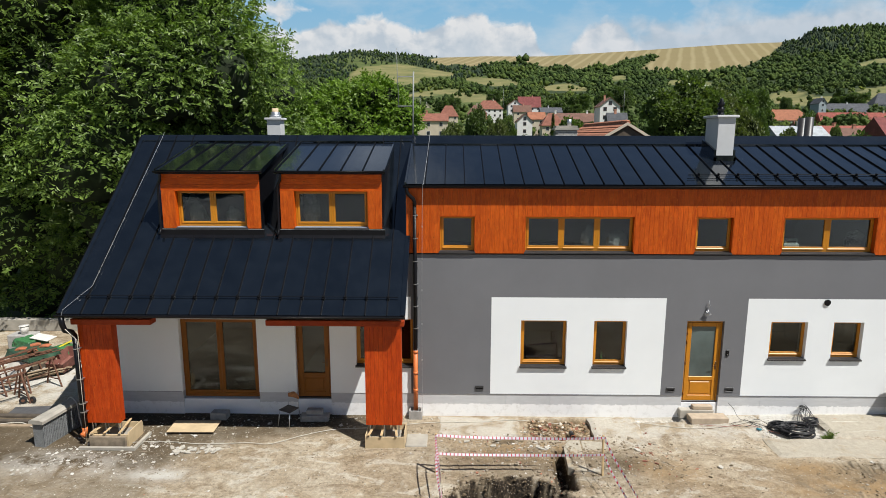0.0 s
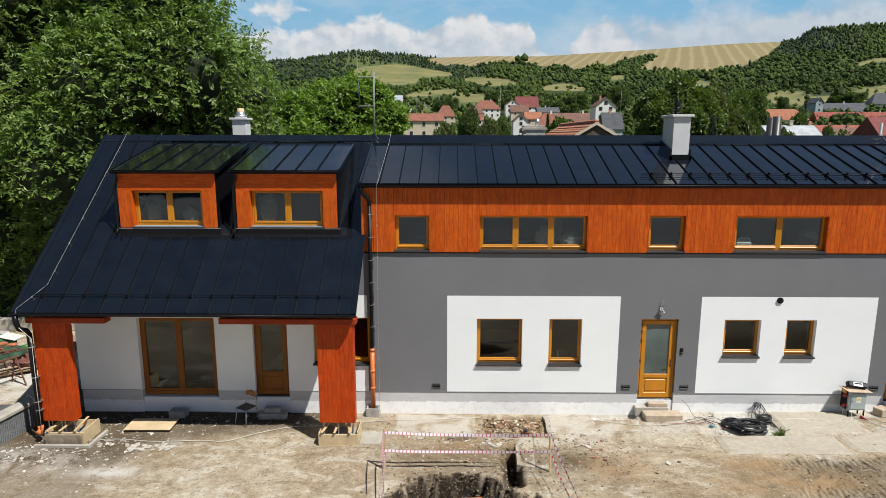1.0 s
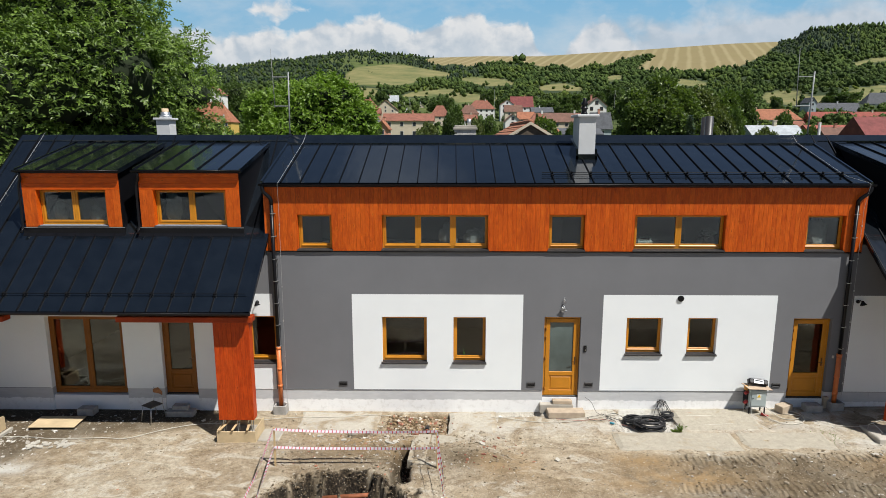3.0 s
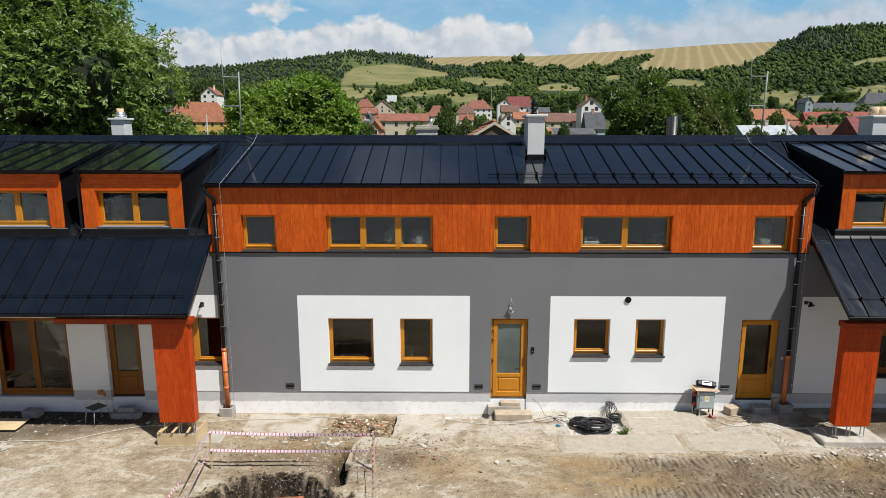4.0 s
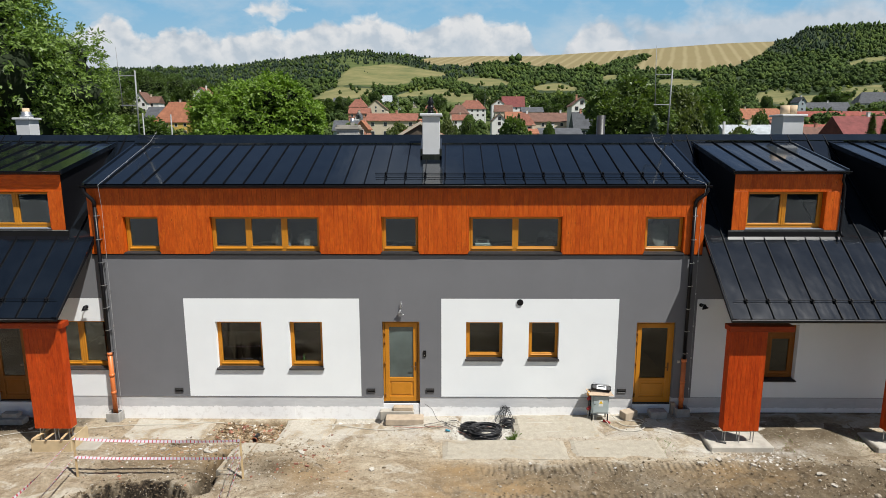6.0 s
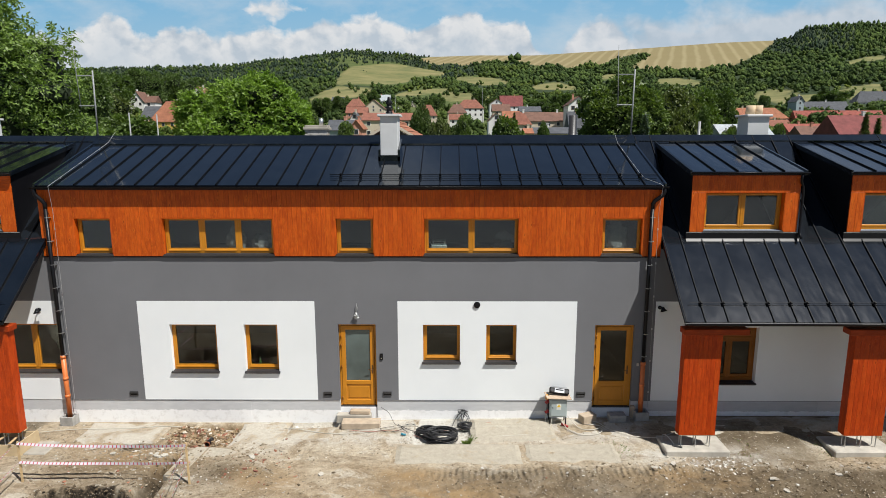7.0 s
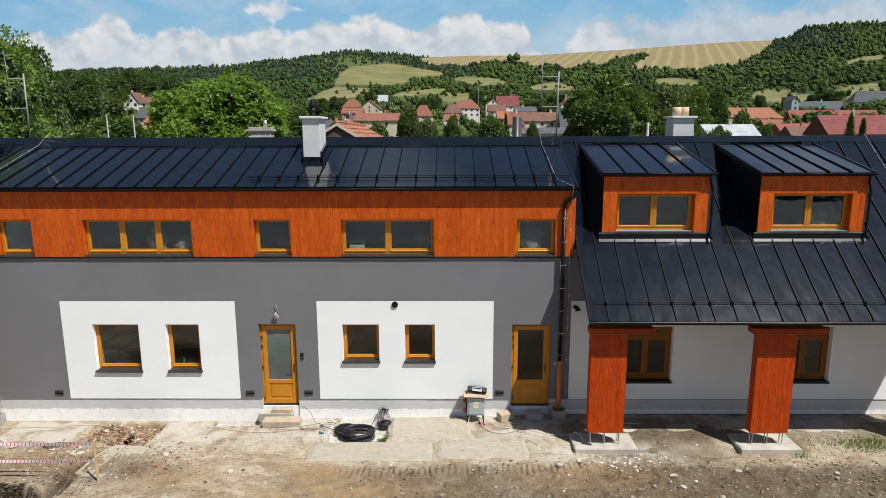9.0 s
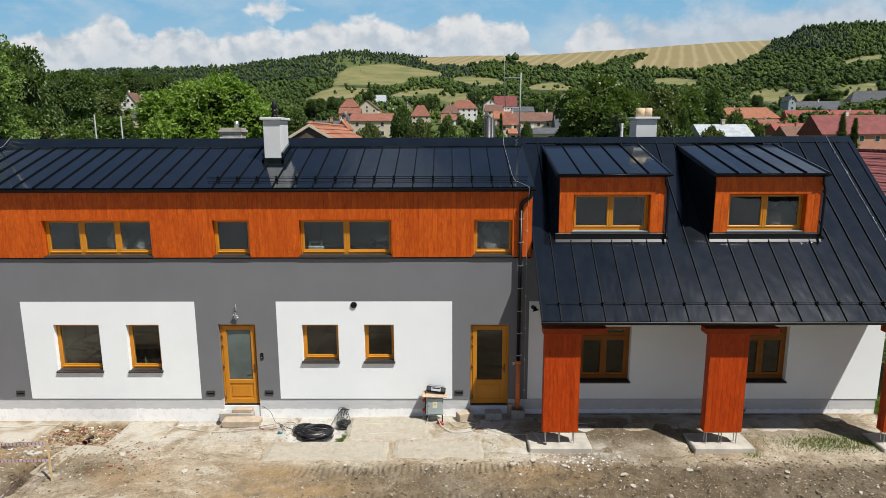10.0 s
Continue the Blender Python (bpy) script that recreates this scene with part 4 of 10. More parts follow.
def door(n, x0, x1, z0, z1, recess, mat, label, milk):
    d = thing("door_%d" % n, ((x0 + x1) / 2, recess, z0), label, "door", "doors of the house", "structure")
    f, y0, y1 = 0.06, recess, recess + 0.08
    part("door_frame", Geo().box(x0 + 0.002, x0 + f, y0, y1, z0, z1 - 0.002, 0.006).box(x1 - f, x1 - 0.002, y0, y1, z0, z1 - 0.002, 0.006).box(x0 + f, x1 - f, y0, y1, z1 - f, z1 - 0.002, 0.006), mat, d)
    part("door_sill", Geo().box(x0 + 0.01, x1 - 0.01, recess - 0.04, y1, z0 - 0.03, z0 + 0.012, 0.006), SILL, d)
    leaf = Geo()
    xa, xb, za, zb, s = x0 + f + 0.003, x1 - f - 0.003, z0 + 0.02, z1 - f - 0.003, 0.115
    ly0, ly1 = y0 - 0.012, y0 + 0.05
    mid = z0 + 0.66
    leaf.box(xa, xa + s, ly0, ly1, za, zb, 0.007).box(xb - s, xb, ly0, ly1, za, zb, 0.007)
    leaf.box(xa + s, xb - s, ly0, ly1, zb - s, zb, 0.007).box(xa + s, xb - s, ly0, ly1, mid - 0.05, mid + 0.06, 0.007).box(xa + s, xb - s, ly0, ly1, za, za + 0.15, 0.007)
    lf = part("door_leaf", leaf, mat, d)
    part("panel", Geo().box(xa + s, xb - s, ly0 + 0.022, ly1 - 0.01, za + 0.15, mid - 0.05).box(xa + s + 0.05, xb - s - 0.05, ly0 + 0.010, ly1 - 0.015, za + 0.20, mid - 0.10, 0.011), mat, lf)
    pn = part("pane", Geo().box(xa + s - 0.004, xb - s + 0.004, y0 + 0.016, y0 + 0.026, mid + 0.055, zb - s + 0.004), milk, lf)
    pn.visible_shadow = False
    zh = z0 + 1.05
    part("handle_plate", Geo().box(xb - 0.075, xb - 0.035, ly0 - 0.008, ly0, zh - 0.12, zh + 0.12, 0.004), BRONZE, lf, "bronze handle plate")
    part("handle", Geo().tube([(xb - 0.055, ly0, zh), (xb - 0.055, ly0 - 0.05, zh), (xb - 0.17, ly0 - 0.055, zh)], 0.011), BRONZE, lf, "bronze lever handle", True)
    for zz in (z0 + 0.22, z0 + 1.12, z0 + 1.72, z0 + 1.98):
        part("hinge", Geo().tube([(x0 + f, ly0 - 0.012, zz - 0.05), (x0 + f, ly0 - 0.012, zz + 0.05)], 0.016), FRAMED, d, "", True)
    return d


door(1, *DOORS[0], 0.10, FRAME, "ochre wooden entrance door with frosted glass", MILK)
door(2, *DOORS[1], 0.10, FRAME, "ochre wooden side door with clear glass", GLASS)
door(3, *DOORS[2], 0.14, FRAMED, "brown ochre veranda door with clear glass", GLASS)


# ---- roofs ----
def slope_pan(w, y0, z0, y1, z1, t=0.012):
    """One standing-seam sheet from eave to top, its seam along one edge; origin at the eave."""
    dy, dz = y1 - y0, z1 - z0
    ln = math.hypot(dy, dz)
    ny, nz = -dz / ln, dy / ln
    g = Geo()

    def slab(xa, xb, h0, h1, m=0):
        p = []
        for x in (xa, xb):
            for s in (0, 1):
                for h in (h0, h1):
                    p.append((x, s * dy + ny * h, s * dz + nz * h))
        g.solid(p, [(0, 1, 3, 2), (4, 6, 7, 5), (0, 4, 5, 1), (2, 3, 7, 6), (0, 2, 6, 4), (1, 5, 7, 3)], m)

    slab(0.0, w, 0.0, t)
    slab(0.0, 0.020, t, t + 0.032, 1)
    return g.mesh("roof_sheet", [SHEET, SEAM])


def roof_field(roof, x0, x1, n, y0, z0, y1, z1, lift=0.0):
    w = (x1 - x0) / n
    me = slope_pan(w, y0, z0, y1, z1)
    for i in range(n):
        piece("roof_sheet", me, (x0 + i * w, y0, z0 + lift), roof)
    return w


R0, R1 = -15.42, 18.95
WEST_DORMERS = [(-13.52, -10.90), (-10.36, -7.67)]
EAST_DORMERS = [(9.74, 12.48), (13.76, 16.50)]


# where the seams of the wings run; one sheet of the garden wing is cut narrower
WEST_SEAMS = [R0] + [-15.375 + 0.5325 * i for i in range(1, 16)] + [-6.95]
EAST_SEAMS = [9.08] + [9.527 + 0.53 * i for i in range(5)] + [12.03 + 0.5295 * i for i in range(13)] + [R1 - 0.02]


def wing_field(roof, seams, dormers):
    """Sheets from eave to ridge, cut short where a dormer stands on them."""
    cache = {}
    for a, b in zip(seams, seams[1:]):
        cut = any(p - 0.05 < a and b < q + 0.05 for p, q in dormers)
        key = (round(b - a, 3), cut)
        if key not in cache:
            cache[key] = slope_pan(b - a, EAVE_Y, EAVE_Z, *((-0.02, roof_z(-0.02)) if cut else (RIDGE_Y, TOP)))
        piece("roof_sheet", cache[key], (a, EAVE_Y, EAVE_Z), roof)


roof_w = thing("roof_west", (-11.2, 0, EAVE_Z), "black standing-seam steel roof over the veranda wing", "roof", kind="structure")
roof_e = thing("roof_east", (13.9, 0, EAVE_Z), "black standing-seam steel roof over the garden wing", "roof", kind="structure")
roof_m = thing("roof_middle", (1.0, 0, 6.28), "low black standing-seam steel roof of the middle part", "roof", kind="structure")


def build_roofs():
    th = 0.16
    for roof, a, b in ((roof_w, R0, -6.93), (roof_e, 9.06, R1)):
        deck = Geo()
        spots = WEST_DORMERS if roof is roof_w else EAST_DORMERS
        cuts = [a + 0.015] + [v for p, q in spots for v in (p + 0.03, q - 0.03)] + [b - 0.015]
        for i, (xa, xb) in enumerate(zip(cuts, cuts[1:])):
            ye = RIDGE_Y if i % 2 == 0 else 0.0
            deck.prism([(EAVE_Y + 0.02, EAVE_Z - 0.005), (ye, roof_z(ye) - 0.005), (ye, roof_z(ye) - th - 0.05), (EAVE_Y + 0.02, EAVE_Z - 0.08)], "x", xa, xb)
        part("roof_deck", deck, BLACK, roof)
        part("fascia", Geo().box(a + 0.01, b - 0.01, EAVE_Y - 0.004, EAVE_Y + 0.018, EAVE_Z - 0.09, EAVE_Z - 0.004, 0.003), BLACK, roof, "black eaves board")
        for xe, s in ((a, 1), (b, -1)):
            g = Geo()
            ny, nz = -SLOPE / math.hypot(1, SLOPE), 1 / math.hypot(1, SLOPE)
            p = []
            for x in (min(xe, xe + s * 0.12), max(xe, xe + s * 0.12)):
                for (y, z) in ((EAVE_Y, EAVE_Z), (RIDGE_Y, TOP)):
                    for h in (0.0, 0.035):
                        p.append((x, y + ny * h, z + nz * h))
            g.solid(p, [(0, 1, 3, 2), (4, 6, 7, 5), (0, 4, 5, 1), (2, 3, 7, 6), (0, 2, 6, 4), (1, 5, 7, 3)])
            part("verge_flashing", g, SHEET, roof)
    wing_field(roof_w, WEST_SEAMS, WEST_DORMERS)
    wing_field(roof_e, EAST_SEAMS, EAST_DORMERS)
    # the middle roof climbs from its own eave and dies into the main slope below the ridge
    y0, z0, y1, z1 = -0.09, 6.265, 2.72, 7.235
    part("roof_deck", Geo().prism([(y0 + 0.02, z0 - 0.005), (y1, z1 - 0.005), (RIDGE_Y, TOP - 0.01), (RIDGE_Y, TOP - 0.3), (y0 + 0.02, z0 - 0.11)], "x", M0 + 0.05, M1 - 0.05), BLACK, roof_m)
    roof_field(roof_m, -7.05, 9.03, 31, y0, z0, y1, z1)
    for xe, s in ((M0 - 0.03, 1), (M1 + 0.03, -1)):
        part("verge_flashing", Geo().prism([(y0 - 0.01, z0 - 0.10), (y0 - 0.01, z0 + 0.05), (y1, z1 + 0.05), (y1, z1 - 0.10)], "x", min(xe, xe + s * 0.05), max(xe, xe + s * 0.05)), SHEET, roof_m)
        part("cheek", Geo().prism([(0.01, roof_z(0.01) - 0.1), (0.01, 6.26), (y1, z1 - 0.06), (y1, z1 - 0.35)], "x", min(xe + s * 0.02, xe + s * 0.07), max(xe + s * 0.02, xe + s * 0.07)), SHEET, roof_m, "black sheet side wall")
    part("upstand_flashing", Geo().prism([(y1 - 0.03, z1 - 0.01), (y1 - 0.03, z1 + 0.045), (RIDGE_Y - 0.02, TOP + 0.012), (RIDGE_Y - 0.02, TOP - 0.1)], "x", M0, M1), SHEET, roof_m)
    part("soffit", Geo().box(M0 + 0.05, M1 - 0.05, y0 + 0.03, -0.001, 6.17, 6.215), WOODX, roof_m, "orange stained soffit board")
    rear = thing("roof_north", (1.7, 5, EAVE_Z), "black steel rear roof slope and ridge cap", "roof", kind="structure")
    part("roof_deck", Geo().prism([(RIDGE_Y + 0.001, TOP - 0.01), (7.9, EAVE_Z), (7.9, EAVE_Z - 0.16), (RIDGE_Y + 0.001, TOP - 0.2)], "x", R0, R1), SHEET, rear)
    part("lining", Geo().prism([(RIDGE_Y + 0.001, TOP - 0.21), (7.6, EAVE_Z + 0.1), (7.6, EAVE_Z), (RIDGE_Y + 0.001, TOP - 0.26)], "x", W0 + 0.4, W1 - 0.4), INSIDE, rear, "plain inner lining")
    part("ridge_cap", Geo().prism([(RIDGE_Y - 0.20, TOP - 0.145), (RIDGE_Y - 0.20, TOP - 0.125), (RIDGE_Y, TOP + 0.045), (RIDGE_Y + 0.20, TOP - 0.125), (RIDGE_Y + 0.20, TOP - 0.145), (RIDGE_Y, TOP + 0.025)], "x", R0 - 0.01, R1 + 0.01), SHEET, rear)


build_roofs()


def half_gutter(g, x0, x1, y, z, r):
    """A half-round gutter along x with its mouth up."""
    n = 10
    prof = [(y + r * math.cos(math.pi + math.pi * i / n), z + r * math.sin(math.pi + math.pi * i / n)) for i in range(n + 1)]
    prof += [(y + (r - 0.008) * math.cos(2 * math.pi - math.pi * i / n), z + (r - 0.008) * math.sin(2 * math.pi - math.pi * i / n)) for i in range(n + 1)]
    m = len(prof)
    p = [(x0, u, w) for u, w in prof] + [(x1, u, w) for u, w in prof]
    g.solid(p, [(i, (i + 1) % m, (i + 1) % m + m, i + m) for i in range(m)])
    for x in (x0, x1):
        g.face([(x, y + r * math.cos(math.pi + math.pi * i / n), z + r * math.sin(math.pi + math.pi * i / n)) for i in range(n + 1)])
    g.tube([(x0, y - r, z), (x1, y - r, z)], 0.011, 6)
    return g


def gutter(x0, x1, y, z, r=0.065, label="black half-round steel gutter along the eaves"):
    t = thing("gutter", ((x0 + x1) / 2, y, z - r), label, "gutter", "gutters of the house")
    part("channel", half_gutter(Geo(), x0, x1, y, z, r), BLACK, t, "", True)
    return t


gutter(M0 - 0.06, M1 + 0.06, -0.155, 6.24, 0.06)
gutter(R0 - 0.02, M0 + 0.07, EAVE_Y - 0.06, EAVE_Z - 0.012, 0.05)
gutter(9.05, R1 + 0.02, EAVE_Y - 0.06, EAVE_Z - 0.012, 0.05)


def snow_guard(x0, x1, xs, y0, z0, slope, dist, rails, label):
    """Rails clamped to the seams, dist metres up the slope from the eave."""
    ln = math.hypot(1, slope)
    y, z = y0 + dist / ln, z0 + dist * slope / ln
    ny, nz = -slope / ln, 1 / ln
    t = thing("snow_guard", ((x0 + x1) / 2, y, z), label, "snow guard", "snow guards on the roofs")
    for h in rails:
        part("rail", Geo().tube([(x0, y + ny * h, z + nz * h), (x1, y + ny * h, z + nz * h)], 0.009, 6), SEAM, t)
    cm = Geo().box(-0.032, 0.032, -0.06, 0.06, 0.015, 0.065, 0.006).box(-0.02, 0.02, -0.03, 0.03, 0.05, max(rails) + 0.03, 0.006)
    cm.moved(Matrix.Rotation(math.atan(slope), 4, "X"))
    me = cm.mesh("clamp", SEAM)
    for x in xs:
        piece("clamp", me, (x, y, z), t)


snow_guard(R0 + 0.3, M0 - 0.1, [s + 0.011 for s in WEST_SEAMS[1:-1]], EAVE_Y, EAVE_Z, SLOPE, 0.50, (0.07,), "black snow rail clamped to the west roof seams")
snow_guard(9.25, R1 - 0.3, [s + 0.011 for s in EAST_SEAMS[1:-1]], EAVE_Y, EAVE_Z, SLOPE, 0.50, (0.07,), "black snow rail clamped to the east roof seams")
MIDW = 16.08 / 31
snow_guard(0.46, M1 - 0.08, [-7.039 + MIDW * i for i in range(15, 31)], -0.09, 6.265, 0.345, 0.50, (0.05, 0.10), "black double snow rail on the middle roof")


# ---- dormers ----
def dormer(x0, x1, side, label):
    """A wood-fronted shed dormer with sheet cheeks; side: where its downpipe hangs."""
    d = thing("dormer", ((x0 + x1) / 2, 0, 4.8), label, "dormer", "dormers on the wings")
    zb, zt = 5.07, 6.56
    wz0, wz1, wx0, wx1 = 5.11, 6.08, x0 + 0.35, x1 - 0.36
    t = 0.03
    # front of upright boards round the window
    for a, b, za, zb_ in [(x0, wx0, zb, wz1), (wx1, x1, zb, wz1), (x0, x1, wz1, zt)]:
        if za == wz1 and side < 0:
            for i in range(3):
                ha, hb = za + (zb_ - za) * i / 3, za + (zb_ - za) * (i + 1) / 3
                part("header_board", Geo().box(a, b, -0.03, 0.0, ha + 0.0007, hb - 0.0007, 0.003), WOODX, d)
            continue
        k = 2 if za != wz1 else 20
        for i in range(k):
            xa, xb = a + (b - a) * i / k, a + (b - a) * (i + 1) / k
            part("board", Geo().box(xa + 0.0007, xb - 0.0007, -0.03, 0.0, za, zb_, 0.003), WOOD, d)
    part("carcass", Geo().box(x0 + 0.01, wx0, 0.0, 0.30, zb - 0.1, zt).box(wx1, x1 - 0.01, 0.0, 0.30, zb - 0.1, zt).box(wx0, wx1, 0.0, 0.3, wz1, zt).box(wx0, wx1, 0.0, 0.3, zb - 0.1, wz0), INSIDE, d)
    for a, b in ((x0 - 0.01, x0 + 0.03), (x1 - 0.03, x1 + 0.01)):
        part("cheek", Geo().prism([(0.0, roof_z(0) - 0.05), (0.0, zt), (2.7, 7.22), (2.7, roof_z(2.7) - 0.05)], "x", a, b), BLACK, d, "black sheet side wall")
    part("apron_flashing", Geo().prism([(-0.036, zb - 0.01), (0.0, zb - 0.01), (0.0, roof_z(0.0) - 0.04), (-0.085, roof_z(-0.085) + 0.014), (-0.085, roof_z(-0.085) + 0.026), (-0.036, roof_z(-0.036) + 0.05)], "x", x0 - 0.08, x1 + 0.08), BLACK, d)
    part("flashing_lip", Geo().box(x0 - 0.08, x1 + 0.08, -0.044, -0.037, zb - 0.028, zb - 0.012), MASTGREY, d, "bare folded sheet edge")
    y0, z0, y1, z1 = -0.10, 6.60, 2.80, 7.29
    part("roof_deck", Geo().prism([(y0 + 0.01, z0 - 0.004), (y1, z1 - 0.004), (y1, z1 - 0.10), (y0 + 0.01, z0 - 0.085)], "x", x0 - 0.085, x1 + 0.085), BLACK, d)
    w = (x1 - x0 + 0.16) / 5
    me = slope_pan(w, y0, z0, y1, z1)
    for i in range(5):
        piece("roof_sheet", me, (x0 - 0.08 + i * w, y0, z0), d)
    for xe in (x0 - 0.10, x1 + 0.06):
        part("verge_flashing", Geo().prism([(y0, z0 - 0.075), (y0, z0 + 0.045), (y1, z1 + 0.045), (y1, z1 - 0.075)], "x", xe, xe + 0.04), SHEET, d)
    part("gutter", half_gutter(Geo(), x0 - 0.11, x1 + 0.11, y0 - 0.045, z0 - 0.01, 0.045), BLACK, d, "small black half-round gutter", True)
    xs = x0 - 0.0 if side < 0 else x1 + 0.0
    o = side * 0.06
    part("downpipe", Geo().tube([(xs - o, y0 - 0.045, 6.55), (xs - o, y0 - 0.045, 6.46), (xs - o * 0.6, -0.09, 6.36), (xs + o * 0.7, -0.06, 6.22), (xs + o * 0.9, -0.06, 6.10), (xs + o * 0.9, -0.06, 5.10), (xs + o * 0.9, -0.10, 5.0), (xs + o * 0.9, -0.18, 4.93)], 0.033, 8), BLACK, d, "thin black downpipe", True)
    win = window_in(d, wx0, wx1, wz0, wz1)
    return d


def window_in(d, x0, x1, z0, z1):
    y0, y1, f = 0.14, 0.21, 0.05
    part("reveal", Geo().box(x0, x0 + 0.015, -0.028, 0.14, z0, z1, 0.003).box(x1 - 0.015, x1, -0.028, 0.14, z0, z1, 0.003).box(x0 + 0.015, x1 - 0.015, -0.028, 0.14, z1 - 0.015, z1, 0.003), WOODX, d)
    x0, x1 = x0 + 0.015, x1 - 0.015
    z1 -= 0.015
    part("window_frame", Geo().box(x0, x0 + f, y0, y1, z0, z1, 0.006).box(x1 - f, x1, y0, y1, z0, z1, 0.006).box(x0 + f, x1 - f, y0, y1, z0, z0 + f + 0.02, 0.006).box(x0 + f, x1 - f, y0, y1, z1 - 0.02, z1, 0.006), FRAME, d)
    w = (x1 - x0 - 2 * f - 0.055) / 2
    part("mullion", Geo().box(x0 + f + w + 0.001, x0 + f + w + 0.054, y0 - 0.016, y1, z0 + f + 0.02, z1 - 0.02, 0.006), FRAME, d)
    for i in range(2):
        xa, za, zb, s = x0 + f + i * (w + 0.055), z0 + f + 0.02, z1 - 0.02, 0.055
        xb = xa + w
        so = part("sash", Geo().box(xa + 0.002, xa + s, y0 - 0.012, y1 - 0.02, za + 0.002, zb - 0.002, 0.008).box(xb - s, xb - 0.002, y0 - 0.012, y1 - 0.02, za + 0.002, zb - 0.002, 0.008).box(xa + s, xb - s, y0 - 0.012, y1 - 0.02, za + 0.002, za + s, 0.008).box(xa + s, xb - s, y0 - 0.012, y1 - 0.02, zb - s, zb - 0.002, 0.008), FRAME, d)
        p = part("pane", Geo().box(xa + s - 0.004, xb - s + 0.004, y0 + 0.02, y0 + 0.03, za + s - 0.004, zb - s + 0.004), GLASS, so)
        p.visible_shadow = False
    part("window_sill", Geo().prism([(-0.05, z0 - 0.05), (-0.05, z0 - 0.025), (y0, z0 - 0.003), (y0, z0 - 0.04)], "x", x0 - 0.03, x1 + 0.03), SILL, d, "anthracite metal sill")


dormer(-13.52, -10.90, -1, "orange boarded dormer with ochre window and black roof, beside the tree")
dormer(-10.36, -7.67, -1, "orange boarded dormer with ochre window and bluish shining roof")
dormer(9.74, 12.48, 1, "orange boarded dormer with ochre window beside the middle part")
dormer(13.76, 16.50, 1, "orange boarded dormer with ochre window and black roof, near the gable")


# ---- veranda posts ----
def post(x0, x1, beam0, beam1, label, drop=0.05):
    p = thing("veranda_post", ((x0 + x1) / 2, -1.48, -0.1), label, "post", "posts under the wing eaves")
    y0, y1, z0, z1 = -1.66, -1.41, 0.28, 2.94 - drop
    n = 8
    w = (x1 - x0 - 0.044) / n
    for i in range(n):
        part("board", Geo().box(x0 + 0.022 + i * w + 0.001, x0 + 0.022 + (i + 1) * w - 0.001, y0, y0 + 0.022, z0, z1, 0.0018), POSTWOOD, p)
        part("board", Geo().box(x0 + 0.022 + i * w + 0.001, x0 + 0.022 + (i + 1) * w - 0.001, y1 - 0.022, y1, z0, z1, 0.0018), POSTWOOD, p)
    k = 2
    for i in range(k):
        a = y0 + (y1 - y0) * i / k
        for xa in (x0, x1 - 0.022):
            part("board", Geo().box(xa, xa + 0.022, a + 0.001, a + (y1 - y0) / k - 0.001, z0, z1, 0.0018), POSTWOOD, p)
    part("core", Geo().box(x0 + 0.03, x1 - 0.03, y0 + 0.03, y1 - 0.03, z0 + 0.02, z1 - 0.01), TIMBER, p)
    part("head_beam", Geo().box(beam0, beam1, -1.69, -1.39, z1 + 0.005, z1 + 0.15, 0.012), BEAMWOOD_SHADED, p, "red stained head beam with the eave's shade in its colour")
    for fx in (0.1, 0.5, 0.9):
        for y in (-1.60, -1.47):
            x = x0 + (x1 - x0) * fx
            part("threaded_rod", Geo().tube([(x, y, -0.12), (x, y, 0.30)], 0.013, 6), STEEL, p)
    return p


post(-15.10, -14.26, -15.25, -13.25, "boxed red-orange board post on steel rods, at the far corner")
post(-7.97, -7.06, -10.4, -6.98, "boxed red-orange board post on steel rods, beside the middle part")
post(9.20, 10.08, 9.15, 10.70, "boxed red-orange board post over a concrete pad", 0.10)
post(13.22, 14.15, 13.06, 14.85, "boxed red-orange board post over a concrete pad near grass", 0.10)
post(17.66, 18.56, 17.45, 18.86, "boxed red-orange board post at the garden gable", 0.10)


PADCONC = plain_mat("dusty_pad_concrete", (0.42, 0.39, 0.335), 0.9, vary=0.25, scale=3, bumps=0.4)


def footing_pad(x0, x1, label):
    """A cast pad with broken edges."""
    g = Geo().box(x0, x1, -1.84, -1.02, -0.42, -0.05, 0.025)
    return single("footing_pad", g, PADCONC, label, "concrete pad", "pads under the posts")


footing_pad(8.86, 10.42, "pale concrete footing pad with a dark scrap on it")
footing_pad(12.95, 14.45, "pale concrete footing pad in grass")
footing_pad(17.6, 19.0, "pale concrete footing pad beside the gable")


